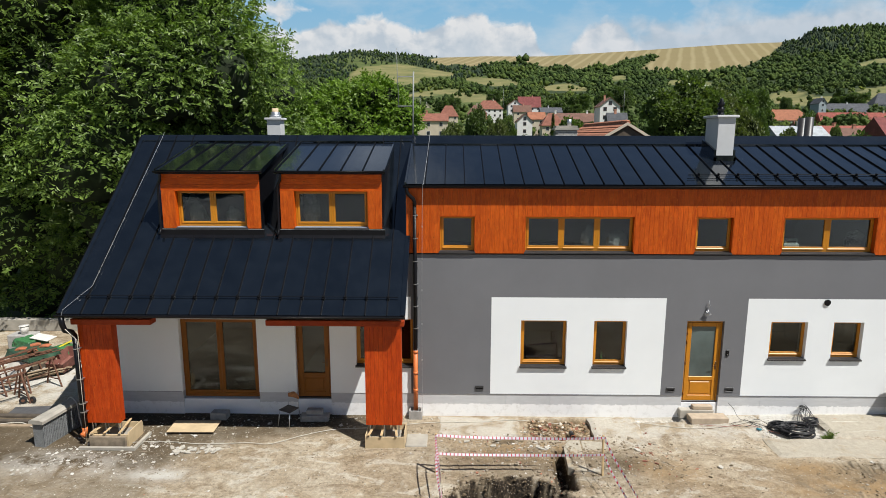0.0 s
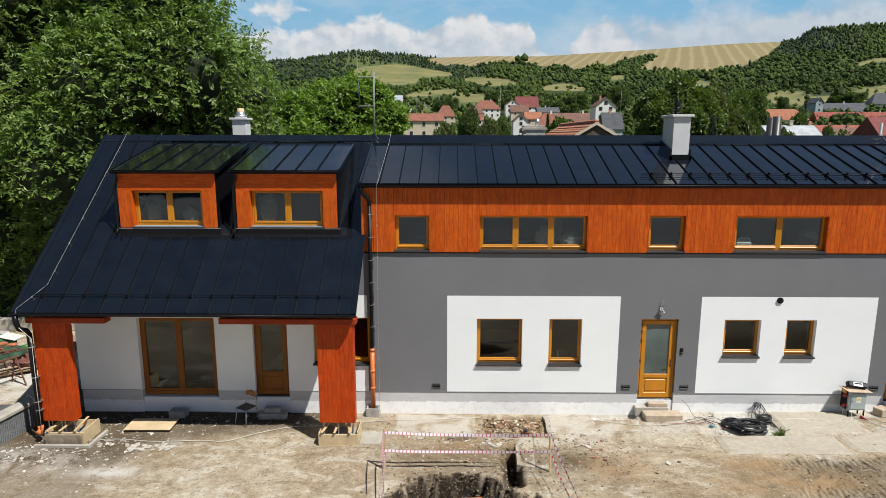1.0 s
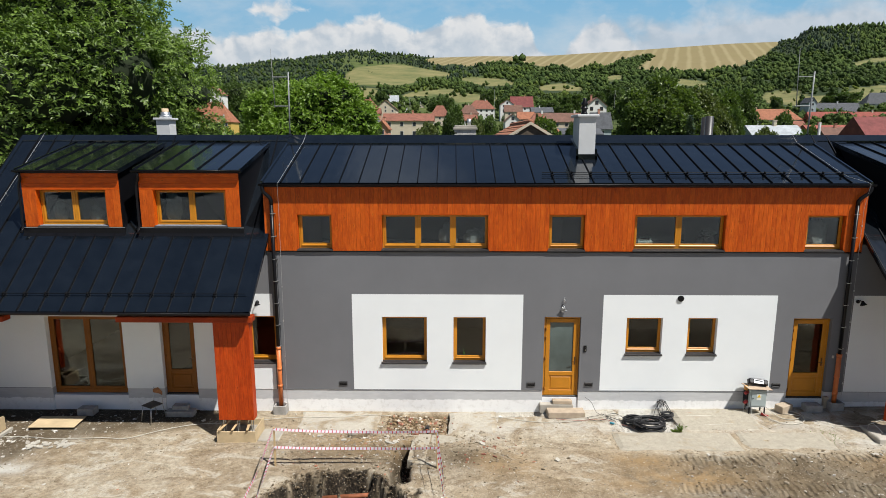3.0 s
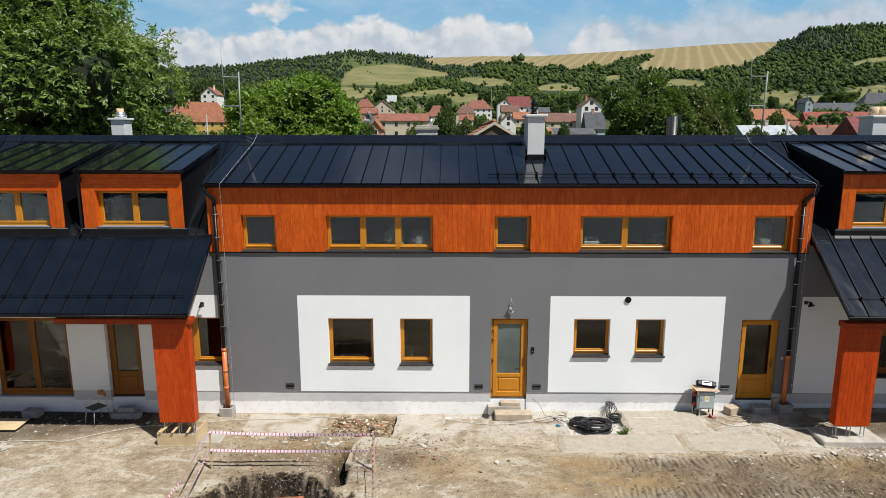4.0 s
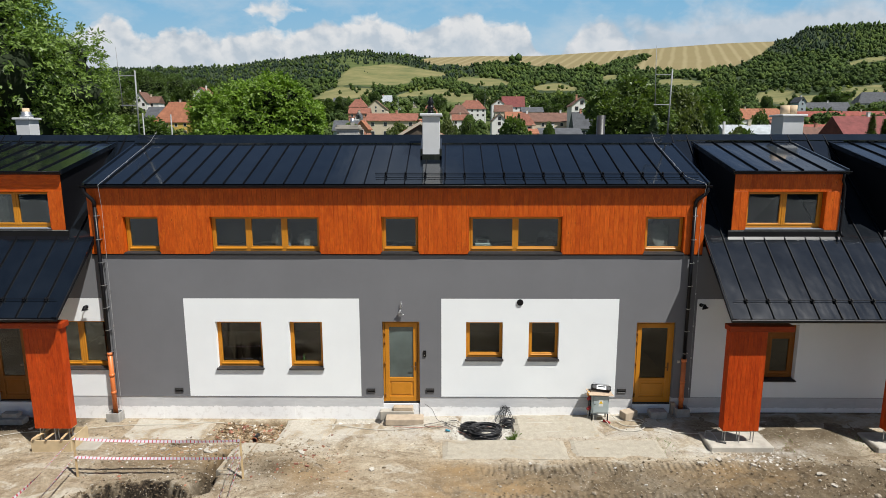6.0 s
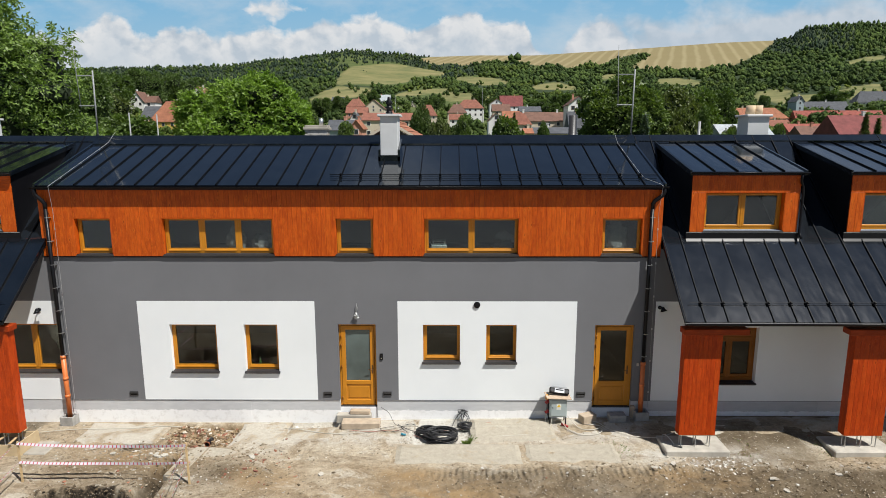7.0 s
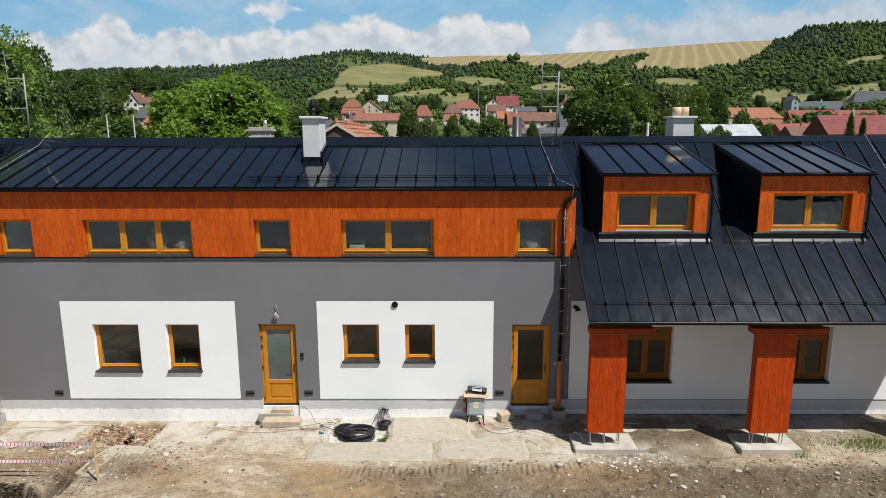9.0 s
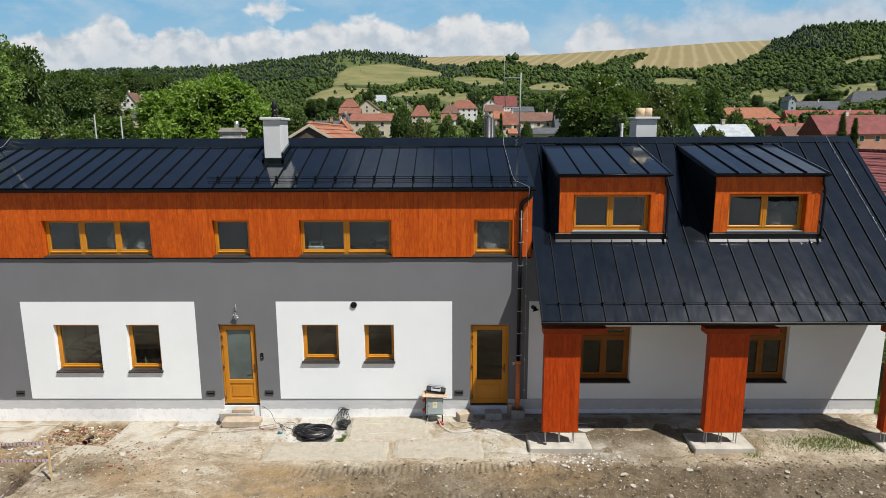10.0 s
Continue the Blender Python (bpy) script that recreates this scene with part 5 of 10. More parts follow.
def formwork(x0, x1, label):
    """A knee-high board box round the footing, with strips laid over it."""
    t = thing("formwork_box", ((x0 + x1) / 2, -1.5, -0.3), label, "formwork", "formwork under the posts")
    y0, y1, zt = -1.86, -1.12, 0.06
    part("board", Geo().box(x0, x1, y0, y0 + 0.025, -0.32, zt, 0.003), PLY, t)
    part("board", Geo().box(x0, x1, y1 - 0.025, y1, -0.32, zt, 0.003), PLY, t)
    part("board", Geo().box(x0 + 0.001, x0 + 0.025, y0 + 0.026, y1 - 0.026, -0.32, zt + 0.03, 0.003), PLY, t)
    part("board", Geo().box(x1 - 0.025, x1 - 0.001, y0 + 0.026, y1 - 0.026, -0.32, zt + 0.05, 0.003), PLY, t)
    part("concrete_fill", Geo().box(x0 + 0.026, x1 - 0.026, y0 + 0.026, y1 - 0.026, -0.32, -0.10), CONC, t, "rough grey concrete")
    for i, fx in enumerate((0.16, 0.42, 0.74)):
        x = x0 + (x1 - x0) * fx
        part("strip", Geo().box(-0.03, 0.03, -0.42, 0.42, 0, 0.022, 0.003).moved(pose(x, -1.49, zt + 0.052, 0, 0, (i - 1) * 9)), TIMBER, t)
    return t


formwork(-7.98, -6.98, "raw board formwork box under the post")
formwork(-14.98, -13.98, "raw board formwork box at the corner post")
CASTBROWN = plain_mat("stained_cast_concrete", (0.255, 0.205, 0.145), 0.95, vary=0.4, scale=5, bumps=0.6)
single("footing_pad", Geo().box(-6.97, -6.42, -1.80, -1.16, -0.40, -0.20, 0.02), PALECONC, "pale concrete pad beside the board formwork", "concrete pad", "pads under the posts")
single("cast_block", Geo().box(-14.95, -14.02, -1.93, -1.865, -0.32, 0.03, 0.012), CASTBROWN, "rough brown cast concrete before the formwork", "concrete")
single("kerb_board", Geo().box(-15.15, -13.72, -2.08, -2.0, -0.26, -0.18, 0.006), PALECONC, "pale edging strip before the corner formwork", "edging", "edgings of the corner")
single("kerb_board", Geo().box(-13.80, -13.72, -1.995, -1.2, -0.26, -0.18, 0.006), PALECONC, "pale edging strip beside the corner formwork", "edging", "edgings of the corner")


# ---- chimneys and roof furniture ----
def chimney(x0, x1, y0, y1, zb, zt, label, flues, cowl):
    c = thing("chimney", ((x0 + x1) / 2, (y0 + y1) / 2, zb), label, "chimney", "chimneys of the house")
    part("shaft", Geo().box(x0, x1, y0, y1, zb, zt - 0.07, 0.008), CHIM, c)
    part("cap", Geo().box(x0 - 0.07, x1 + 0.07, y0 - 0.07, y1 + 0.07, zt - 0.07, zt, 0.012), CHIM, c, "pale concrete cover slab")
    for fx, r, h, mat in flues:
        x, y = x0 + (x1 - x0) * fx, (y0 + y1) / 2
        part("flue", Geo().tube([(x, y, zt - 0.01), (x, y, zt + h)], r, 16), mat, c, "", True)
    if cowl:
        x, y = (x0 + x1) / 2 - 0.02, (y0 + y1) / 2
        prof = [(0.10, 0.0), (0.10, 0.05), (0.075, 0.07), (0.075, 0.16), (0.11, 0.17), (0.11, 0.20), (0.07, 0.22), (0.07, 0.28), (0.10, 0.29), (0.10, 0.32), (0.05, 0.40), (0.045, 0.46), (0.02, 0.48)]
        part("cowl", Geo().tube([(x, y, zt + h) for r, h in prof], [r for r, h in prof], 16), BLACK, c, "black ringed flue cowl", True)
    return c


ch = chimney(1.66, 2.14, 1.56, 2.42, 6.5, 8.10, "pale grey rendered chimney with black cowl and flashing", [], True)
part("base_flashing", Geo().prism([(1.50, 6.74), (1.50, 6.93), (1.555, 6.95), (1.555, 7.13), (2.47, 7.42), (2.47, 6.9)], "x", 1.60, 1.658).prism([(1.50, 6.74), (1.50, 6.93), (1.555, 6.95), (1.555, 7.13), (2.47, 7.42), (2.47, 6.9)], "x", 2.142, 2.20).box(1.60, 2.20, 1.50, 1.557, 6.74, 6.98), SHEET, ch, "black sheet collar")
chimney(-12.08, -11.62, 4.9, 5.4, 5.0, 8.10, "grey rendered chimney with steel and clay flue", [(0.5, 0.20, 0.10, STEEL), (0.5, 0.15, 0.2, STEEL), (0.5, 0.11, 0.32, TAN)], False)
chimney(12.68, 13.32, 3.5, 4.2, 6.0, 8.13, "grey rendered chimney with twin clay flues", [(0.33, 0.14, 0.28, TAN), (0.68, 0.14, 0.28, TAN)], False)


def mast(x, s, label):
    """A roof pole with a thin rod held out on two arms."""
    m = thing("antenna_mast", (x, 3.05, 7.45), label, "mast", "masts on the ridge")
    part("pole", Geo().tube([(x, 3.05, 7.40), (x + 0.03 * s, 3.05, 9.42)], 0.023, 8), MASTGREY, m, "", True)
    part("rod", Geo().tube([(x - 0.42, 3.05, 8.35), (x - 0.46, 3.05, 9.3), (x - 0.48, 3.05, 10.10)], [0.014, 0.011, 0.006], 6), MASTGREY, m, "", True)
    for z in (8.40, 9.27):
        part("arm", Geo().tube([(x - 0.46, 3.05, z), (x + 0.04, 3.05, z)], 0.016, 6), MASTGREY, m)
    part("foot", Geo().tube([(x, 3.05, 7.42), (x, 3.05, 7.56)], [0.09, 0.04], 10), BLACK, m, "black sealing boot")
    return m


mast(-7.03, 1, "grey steel lightning mast on the ridge, tree behind")
mast(9.0, 1, "grey steel lightning mast on the ridge beside the garden wing")


# ---- downpipes ----
def downpipe(x, gx, z_orange, foot, label, yaw=1):
    """From the middle roof's gutter: a swan neck, black pipe with clamps, orange foot pipe."""
    t = thing("downpipe", (x, -0.09, foot), label, "downpipe", "downpipes of the house")
    y = -0.10
    part("neck", Geo().tube([(gx, -0.155, 6.23), (gx, -0.155, 6.10), (gx + (x - gx) * 0.15, -0.15, 6.02), (x - (x - gx) * 0.15, -0.13, 5.88), (x, y, 5.80), (x, y, 5.68)], 0.05, 10), BLACK, t, "", True)
    part("pipe", Geo().tube([(x, y, 5.70), (x, y, z_orange - 0.05)], 0.048, 12), BLACK, t, "", True)
    part("foot_pipe", Geo().tube([(x, y, z_orange), (x, y, foot)], 0.062, 14), ORANGEPIPE, t, "orange plastic foot pipe", True)
    for z in (z_orange - 0.01, z_orange - 0.62, z_orange - 1.12):
        if z > foot + 0.1:
            part("socket", Geo().tube([(x, y, z - 0.05), (x, y, z + 0.03)], 0.07, 14), ORANGEPIPE, t, "", True)
    z = 5.45
    while z > z_orange:
        part("clamp", Geo().tube([(x, y, z - 0.008), (x, y, z + 0.008)], 0.051, 12).box(x + 0.045, x + 0.085, y - 0.015, y + 0.09, z - 0.010, z + 0.010), STEEL, t)
        z -= 0.62
    return t


downpipe(-6.80, -7.0, 1.70, -0.05, "black downpipe with orange foot pipe in a concrete block")
downpipe(8.74, 9.0, 1.56, 0.0, "black downpipe with orange foot pipe beside the side door")


# ---- the yard ----
def ground_at(x, y):
    xa, ya = np.array([float(x)]), np.array([float(y)])
    return float((terrain(xa, ya) + yard_relief(xa, ya)[0])[0])


def dusty_mat(name, colour, cover):
    """Old concrete, half hidden under trodden soil and dust."""
    mat, nt, bs = mat_new(name)
    p = world_pos(nt)
    a = noise_tex(nt, p, 0.9, 6, 0.65, 0.6)
    b = noise_tex(nt, p, 9.0, 5, 0.7)
    f = noise_tex(nt, p, 55.0, 3, 0.7)
    c = ramp(nt, b, [(0.3, tuple(k * 0.82 for k in colour)), (0.7, tuple(k * 1.12 for k in colour))])
    soil = ramp(nt, b, [(0.32, (0.17, 0.128, 0.08)), (0.5, (0.27, 0.212, 0.138)), (0.7, (0.38, 0.315, 0.215))])
    m = maths(nt, "ADD", a, maths(nt, "MULTIPLY", maths(nt, "SUBTRACT", b, 0.5), 0.35))
    c = mixc(nt, ramp(nt, m, [(cover, grey(0)), (cover + 0.10, grey(0.9))]), c, soil)
    c = mixc(nt, 0.5, c, ramp(nt, f, [(0.32, grey(0.7)), (0.5, grey(1.0)), (0.68, grey(1.25))]), "MULTIPLY")
    nt.links.new(c, bs.inputs["Base Color"])
    bs.inputs["Roughness"].default_value = 0.95
    bs.inputs["Specular IOR Level"].default_value = 0.25
    bump(nt, bs, maths(nt, "ADD", b, maths(nt, "MULTIPLY", f, 0.4)), 0.6, 0.02)
    return mat


APRONC = dusty_mat("dusty_apron_concrete", (0.43, 0.395, 0.33), 0.46)
STRIPC = dusty_mat("dusty_strip_concrete", (0.375, 0.34, 0.272), 0.57)


def slab(x0, x1, y0, y1, label, seed, mat=None, lift=0.012, name="concrete_slab", jit=0.05):
    """A cast ground slab with a broken outline that follows the ground."""
    rng = random.Random(seed)
    ring = []
    for (xa, ya), (xb, yb) in zip([(x0, y0), (x1, y0), (x1, y1), (x0, y1)], [(x1, y0), (x1, y1), (x0, y1), (x0, y0)]):
        n = max(2, int(math.hypot(xb - xa, yb - ya) / 0.22))
        for i in range(n):
            f = i / n
            ring.append((xa + (xb - xa) * f + rng.uniform(-jit, jit), ya + (yb - ya) * f + rng.uniform(-jit, jit)))
    cx, cy = (x0 + x1) / 2, (y0 + y1) / 2
    flat = [ground_flat(x, y) + lift for x, y in ring]
    g = Geo()
    n = len(ring)
    pts = [(x, y, z - 0.14) for (x, y), z in zip(ring, flat)] + [(x, y, z - lift - 0.012) for (x, y), z in zip(ring, flat)]
    pts += [(x + max(-0.13, min(0.13, cx - x)), y + max(-0.10, min(0.10, cy - y)), z) for (x, y), z in zip(ring, flat)]
    pts.append((cx, cy, ground_flat(cx, cy) + lift))
    f = [(i, (i + 1) % n, (i + 1) % n + n, i + n) for i in range(n)] + [(i + n, (i + 1) % n + n, (i + 1) % n + 2 * n, i + 2 * n) for i in range(n)]
    f += [(i + 2 * n, (i + 1) % n + 2 * n, 3 * n) for i in range(n)]
    g.solid(pts, f)
    return single(name, g, mat or APRONC, label, "concrete slab", "slabs in the yard")


def ground_flat(x, y):
    return YARD + yard_rise(np.array([float(x)]), np.array([float(y)]))[0]


slab(2.25, 5.36, -2.15, -1.27, "pale worn concrete strip flush with the yard", 1, STRIPC, 0.03, jit=0.022)
slab(5.44, 7.75, -2.12, -1.27, "pale worn concrete strip with crumbled end", 2, STRIPC, 0.03, jit=0.03)
slab(-6.25, -3.92, -1.18, -0.04, "dusty concrete apron slab along the plinth", 3, None, 0.03)
slab(-2.05, -0.72, -1.28, -0.04, "dusty concrete apron slab beside the trench", 4, None, 0.03)
slab(-0.70, 0.60, -0.95, -0.34, "dusty concrete apron slab before the entrance", 14)
slab(4.12, 6.35, -1.20, -0.04, "dusty concrete apron slab under cables", 5, STRIPC, 0.05, jit=0.02)
slab(6.38, 8.5, -0.95, -0.04, "shaded concrete apron slab near the side door", 15)
slab(8.5, 17.6, -0.92, -0.02, "long shaded concrete apron along the garden wing", 6, None, 0.02)
slab(-6.95, -6.35, -1.72, -1.20, "thin pale concrete plate beside formwork", 7, PALECONC)


def broken_plate(pts, top, thick, label):
    g = Geo()
    n = len(pts)
    p = [(x, y, top - thick) for x, y in pts] + [(x, y, top - 0.01) for x, y in pts]
    cx, cy = sum(x for x, y in pts) / n, sum(y for x, y in pts) / n
    p += [(x + (cx - x) * 0.03, y + (cy - y) * 0.03, top) for x, y in pts]
    g.solid(p, [(i, (i + 1) % n, (i + 1) % n + n, i + n) for i in range(n)] + [(i + n, (i + 1) % n + n, (i + 1) % n + 2 * n, i + 2 * n) for i in range(n)] + [tuple(range(2 * n, 3 * n))])
    return single("cover_slab", g, STRIPC, label, "concrete slab", "slabs in the yard")


broken_plate([(-2.98, -1.75), (-2.77, -1.42), (-2.50, -1.41), (-2.62, -2.92), (-3.04, -2.76)], -0.20, 0.2, "large cracked pale cover slab over the trench")
broken_plate([(-2.47, -1.41), (-2.02, -1.47), (-1.72, -1.62), (-1.56, -1.84), (-1.72, -2.06), (-2.06, -2.32), (-2.22, -2.62), (-2.30, -2.90), (-2.59, -2.92)], -0.21, 0.2, "narrow broken pale cover slab beside the stake")


# warning tape round the pit
def stake(x, y, h, lean, label):
    z = ground_at(x, y)
    g = Geo().box(-0.022, 0.022, -0.016, 0.016, -0.35, h, 0.003).moved(pose(x, y, z, lean, lean * 0.6, 15))
    return single("stake", g, TIMBER, label, "stake", "stakes round the pit", base=(x, y, z))


STAKES = [(-6.17, -2.96), (-2.30, -3.06), (-5.93, -5.9), (-2.05, -5.7)]
for i, (x, y) in enumerate(STAKES):
    stake(x, y, (1.0, 1.0, 0.98, 0.95)[i], (1.0, -1.5, 2.0, -2.0)[i], ("raw timber stake holding warning tape", "short raw timber stake beside the cover slab", "raw timber stake at the front of the pit", "raw timber stake with loose tape")[i])


def tape(a, b, sag, twist, label, width=0.058, stripe=(1, 4)):
    """Striped ribbon between two points: red and white lengths in turn."""
    a, b = Vector(a), Vector(b)
    ln = (b - a).length
    n = max(4, int(ln / 0.022))
    g = Geo()
    side = Vector((0, 0, 1))
    along = (b - a).normalized()
    flat = along.cross(side).normalized()
    prev = None
    for i in range(n + 1):
        f = i / n
        p = a.lerp(b, f) + Vector((0, 0, -sag * 4 * f * (1 - f))) + flat * 0.01 * math.sin(f * 9)
        w = -twist * math.sin(f * 5.0 + 0.5) - 0.35
        d = side * math.cos(w) + flat * math.sin(w)
        q = (p - d * width / 2, p + d * width / 2, p + d * width / 2 + flat * 0.002, p - d * width / 2 + flat * 0.002)
        if prev:
            m = 0 if i % stripe[1] < stripe[0] else 1
            g.face([prev[0], q[0], q[1], prev[1]], m)
            g.face([prev[3], prev[2], q[2], q[3]], m)
        prev = q
    me = g.mesh("warning_tape", [REDTAPE, WHITETAPE], fix=False, base=tuple(a))
    ob = new("warning_tape", me)
    ob.location = a
    return tagged(ob, label, "warning tape", "tapes round the pit")


def stake_top(i, h):
    x, y = STAKES[i]
    return (x, y - 0.03, ground_at(x, y) + h)


tape(stake_top(0, 0.96), stake_top(1, 0.96), 0.05, 0.5, "red and white warning tape, upper line above the pit")
tape(stake_top(0, 0.50), stake_top(1, 0.54), 0.03, 0.5, "red and white warning tape, lower line above the pit")
tape(stake_top(0, 0.97), stake_top(2, 0.95), 0.08, 0.8, "red and white warning tape slanting to the front stake", 0.046, (2, 5))
tape(stake_top(0, 0.51), stake_top(2, 0.50), 0.10, 0.8, "pale warning tape, lower line to the front stake", 0.046, (2, 6))
tape(stake_top(1, 0.97), stake_top(3, 0.80), 0.14, 0.35, "twisted red and white warning tape hanging loose", 0.040, (3, 8))
tape(stake_top(1, 0.55), stake_top(3, 0.40), 0.12, 0.45, "twisted red and white warning tape near the ground", 0.036, (3, 8))
RUSTPIPE = plain_mat("dirty_orange_pipe", (0.27, 0.085, 0.035), 0.75, vary=0.45, scale=7)
mouth = thing("pipe_mouth", (-2.62, -1.18, -0.35), "small red clay pipe mouth in the trench rubble", "pipe")
part("rim", Geo().tube([(-2.62 + 0.07 * math.cos(a), -1.22, -0.25 + 0.07 * math.sin(a)) for a in [2 * math.pi * k / 20 for k in range(21)]], 0.014, 6, False), RUSTPIPE, mouth, "", True)
# solid black plug: the pipe's inner shade is put into its colour
part("bore", Geo().tube([(-2.62, -1.21, -0.25), (-2.62, -0.9, -0.27)], 0.062, 16), BLACK, mouth, "black plug standing in for the dark bore", True)
single("drain_pipe", Geo().tube([(-4.95, -3.50, -0.74), (-3.55, -3.38, -0.70)], 0.052, 14), RUSTPIPE, "rusty orange drain pipe lying in the pit", "pipe", smooth=True)


# cables
def cable(pts, r, mat, label, group="cables on the ground", n=6, name="cable"):
    """A cable through plan points laid on the ground; a third value is a height of its own."""
    ctrl = [Vector((p[0], p[1], p[2] if len(p) > 2 else ground_at(p[0], p[1]) + 0.035)) for p in pts]
    path = []
    for i in range(len(ctrl) - 1):
        p0, p1, p2, p3 = ctrl[max(i - 1, 0)], ctrl[i], ctrl[i + 1], ctrl[min(i + 2, len(ctrl) - 1)]
        for k in range(6):
            t = k / 6
            path.append(0.5 * ((2 * p1) + (p2 - p0) * t + (2 * p0 - 5 * p1 + 4 * p2 - p3) * t * t + (3 * p1 - p0 - 3 * p2 + p3) * t**3))
    path.append(ctrl[-1])
    g = Geo().tube(path, r, n)
    return single(name, g, mat, label, "cable", group, smooth=True)


cable([(-14.0, -1.7), (-13.2, -1.62), (-12.2, -1.75), (-11.0, -1.7), (-10.4, -1.75), (-9.7, -1.3), (-8.9, -0.95), (-7.9, -0.85), (-6.4, -0.55), (-5, -0.42), (-4.0, -0.30), (-2.2, -0.22), (-0.8, -0.42), (0.3, -0.72), (1.2, -0.74), (1.9, -0.62), (2.5, -0.42), (3.4, -0.46), (4.5, -0.52), (5.5, -0.50), (6.1, -0.42), (6.15, -0.32), (6.16, -0.3, 0.2)], 0.009, PLASTICW, "long off-white power cable along the house front")
cable([(6.75, -0.25, 0.1), (7.0, -0.62), (7.35, -0.72), (7.62, -0.55), (7.5, -0.35), (7.2, -0.2)], 0.009, PLASTICW, "off-white cable looped beside the power box")
cable([(7.5, -0.3), (7.8, -0.75), (8.3, -1.05), (8.9, -1.1), (9.4, -0.9), (10.0, -0.7), (10.8, -0.62)], 0.008, PLASTICW, "off-white cable running to the garden wing")
cable([(2.2, -0.35), (2.5, -0.62), (2.85, -0.55), (2.6, -0.36), (2.3, -0.5), (2.5, -0.75)], 0.008, BLACKRUB, "thin dark cable loops near the entrance")
cable([(2.9, -0.62), (3.4, -0.5), (4.0, -0.42), (4.5, -0.3), (4.8, -0.36), (5.1, -0.3)], 0.006, REDLEAD, "thin red cable over gravel")
cable([(5.0, -0.34), (5.4, -0.36), (5.8, -0.33), (6.2, -0.35)], 0.01, BLACKRUB, "short black cable with a plug")


def cable_coil(cx, cy, r, loops, seed, label):
    rng = random.Random(seed)
    z = ground_at(cx, cy)
    t = thing("cable_coil", (cx, cy, z), label, "cable coil", "coils of cable")
    for k in range(loops):
        rr, sq = r * rng.uniform(0.72, 1.08), rng.uniform(0.65, 0.85)
        ox, oy, oz = rng.uniform(-0.05, 0.05), rng.uniform(-0.04, 0.04), 0.03 + 0.20 * k / loops
        tx, ty = rng.uniform(-0.12, 0.12), rng.uniform(-0.12, 0.12)
        path = []
        for i in range(25):
            a = 2 * math.pi * i / 24
            w = 1 + 0.05 * math.sin(3 * a + k)
            path.append((cx + ox + rr * w * math.cos(a), cy + oy + rr * w * sq * math.sin(a), z + oz + tx * rr * math.cos(a) + ty * rr * math.sin(a)))
        part("loop", Geo().tube(path, 0.014, 5, False), BLACKRUB, t, "", True)
    return t


cable_coil(3.36, -0.88, 0.40, 22, 3, "heap of coiled black cable in the gravel patch")
cable_coil(3.00, -0.66, 0.27, 12, 4, "small tangle of black cable")
cable_coil(4.02, -0.42, 0.18, 9, 5, "loose coil of black cable by the wall")
for i, (x, dx) in enumerate(((3.92, -0.3), (3.97, -0.12), (4.02, 0.1), (4.06, -0.2), (4.1, 0.05))):
    cable([(x, 0.03, 0.10), (x - 0.05, -0.12, 0.13), (x + dx * 0.6, -0.22, -0.02), (x + dx, -0.42)], 0.008, BLACKRUB, "thin black cable hanging from the plinth", "cables from the plinth")


# concrete blocks and steps
def block(x0, x1, y0, y1, h, mat, label, turn=0.0, hollow=False, z=None, category="block"):
    cx, cy = (x0 + x1) / 2, (y0 + y1) / 2
    z = max(ground_at(cx, cy), ground_flat(cx, cy)) if z is None else z
    w, d = (x1 - x0) / 2, (y1 - y0) / 2
    g = Geo()
    if hollow:
        t = 0.04
        g.box(-w, w, -d, -d + t, 0, h, 0.006).box(-w, w, d - t, d, 0, h, 0.006).box(-w, -w + t, -d + t, d - t, 0, h, 0.006).box(w - t, w, -d + t, d - t, 0, h, 0.006).box(-w + t, w - t, -d + t, d - t, 0, 0.03)
    else:
        g.box(-w, w, -d, d, 0, h, 0.012)
    g.moved(pose(cx, cy, z, 0, 0, turn))
    return single("concrete_block", g, mat, label, category, "loose blocks by the wall", base=(cx, cy, z))


block(0.70, 1.72, -0.52, -0.18, 0.17, TANBLOCK, "tan stone block as entrance step", 1)
block(0.52, 1.45, -0.17, 0.03, 0.25, PALECONC, "pale flat block under the entrance door", 0)
block(0.88, 1.42, -0.15, 0.02, 0.11, TANBLOCK, "tan block stacked as upper step", -1, z=ground_flat(1, -0.1) + 0.25)
block(7.08, 7.50, -0.36, -0.10, 0.22, TANBLOCK, "tan stone block beside the power box", 25)
block(7.85, 8.30, -0.36, -0.08, 0.20, BLOCKM, "grey concrete block as step at the side door", 2)
block(8.56, 8.92, -0.30, -0.02, 0.24, BLOCKM, "hollow concrete block round the downpipe foot", 3, True)
block(8.48, 8.60, -0.10, 0.02, 0.34, TANBLOCK, "tan block standing upright by the wall", 0)
block(-6.98, -6.62, -0.28, 0.01, 0.26, BLOCKM, "hollow concrete block round the downpipe foot, in the sun", -2, True)
block(-9.98, -9.20, -0.44, -0.16, 0.16, BLOCKM, "grey concrete block as lower veranda step", 1)
block(-9.82, -9.38, -0.34, -0.14, 0.13, BLOCKM, "grey concrete block stacked as upper veranda step", 0, z=ground_flat(-9.6, -0.3) + 0.16)
block(-12.48, -12.02, -0.40, -0.12, 0.20, BLOCKM, "grey concrete block under the french window", -2)


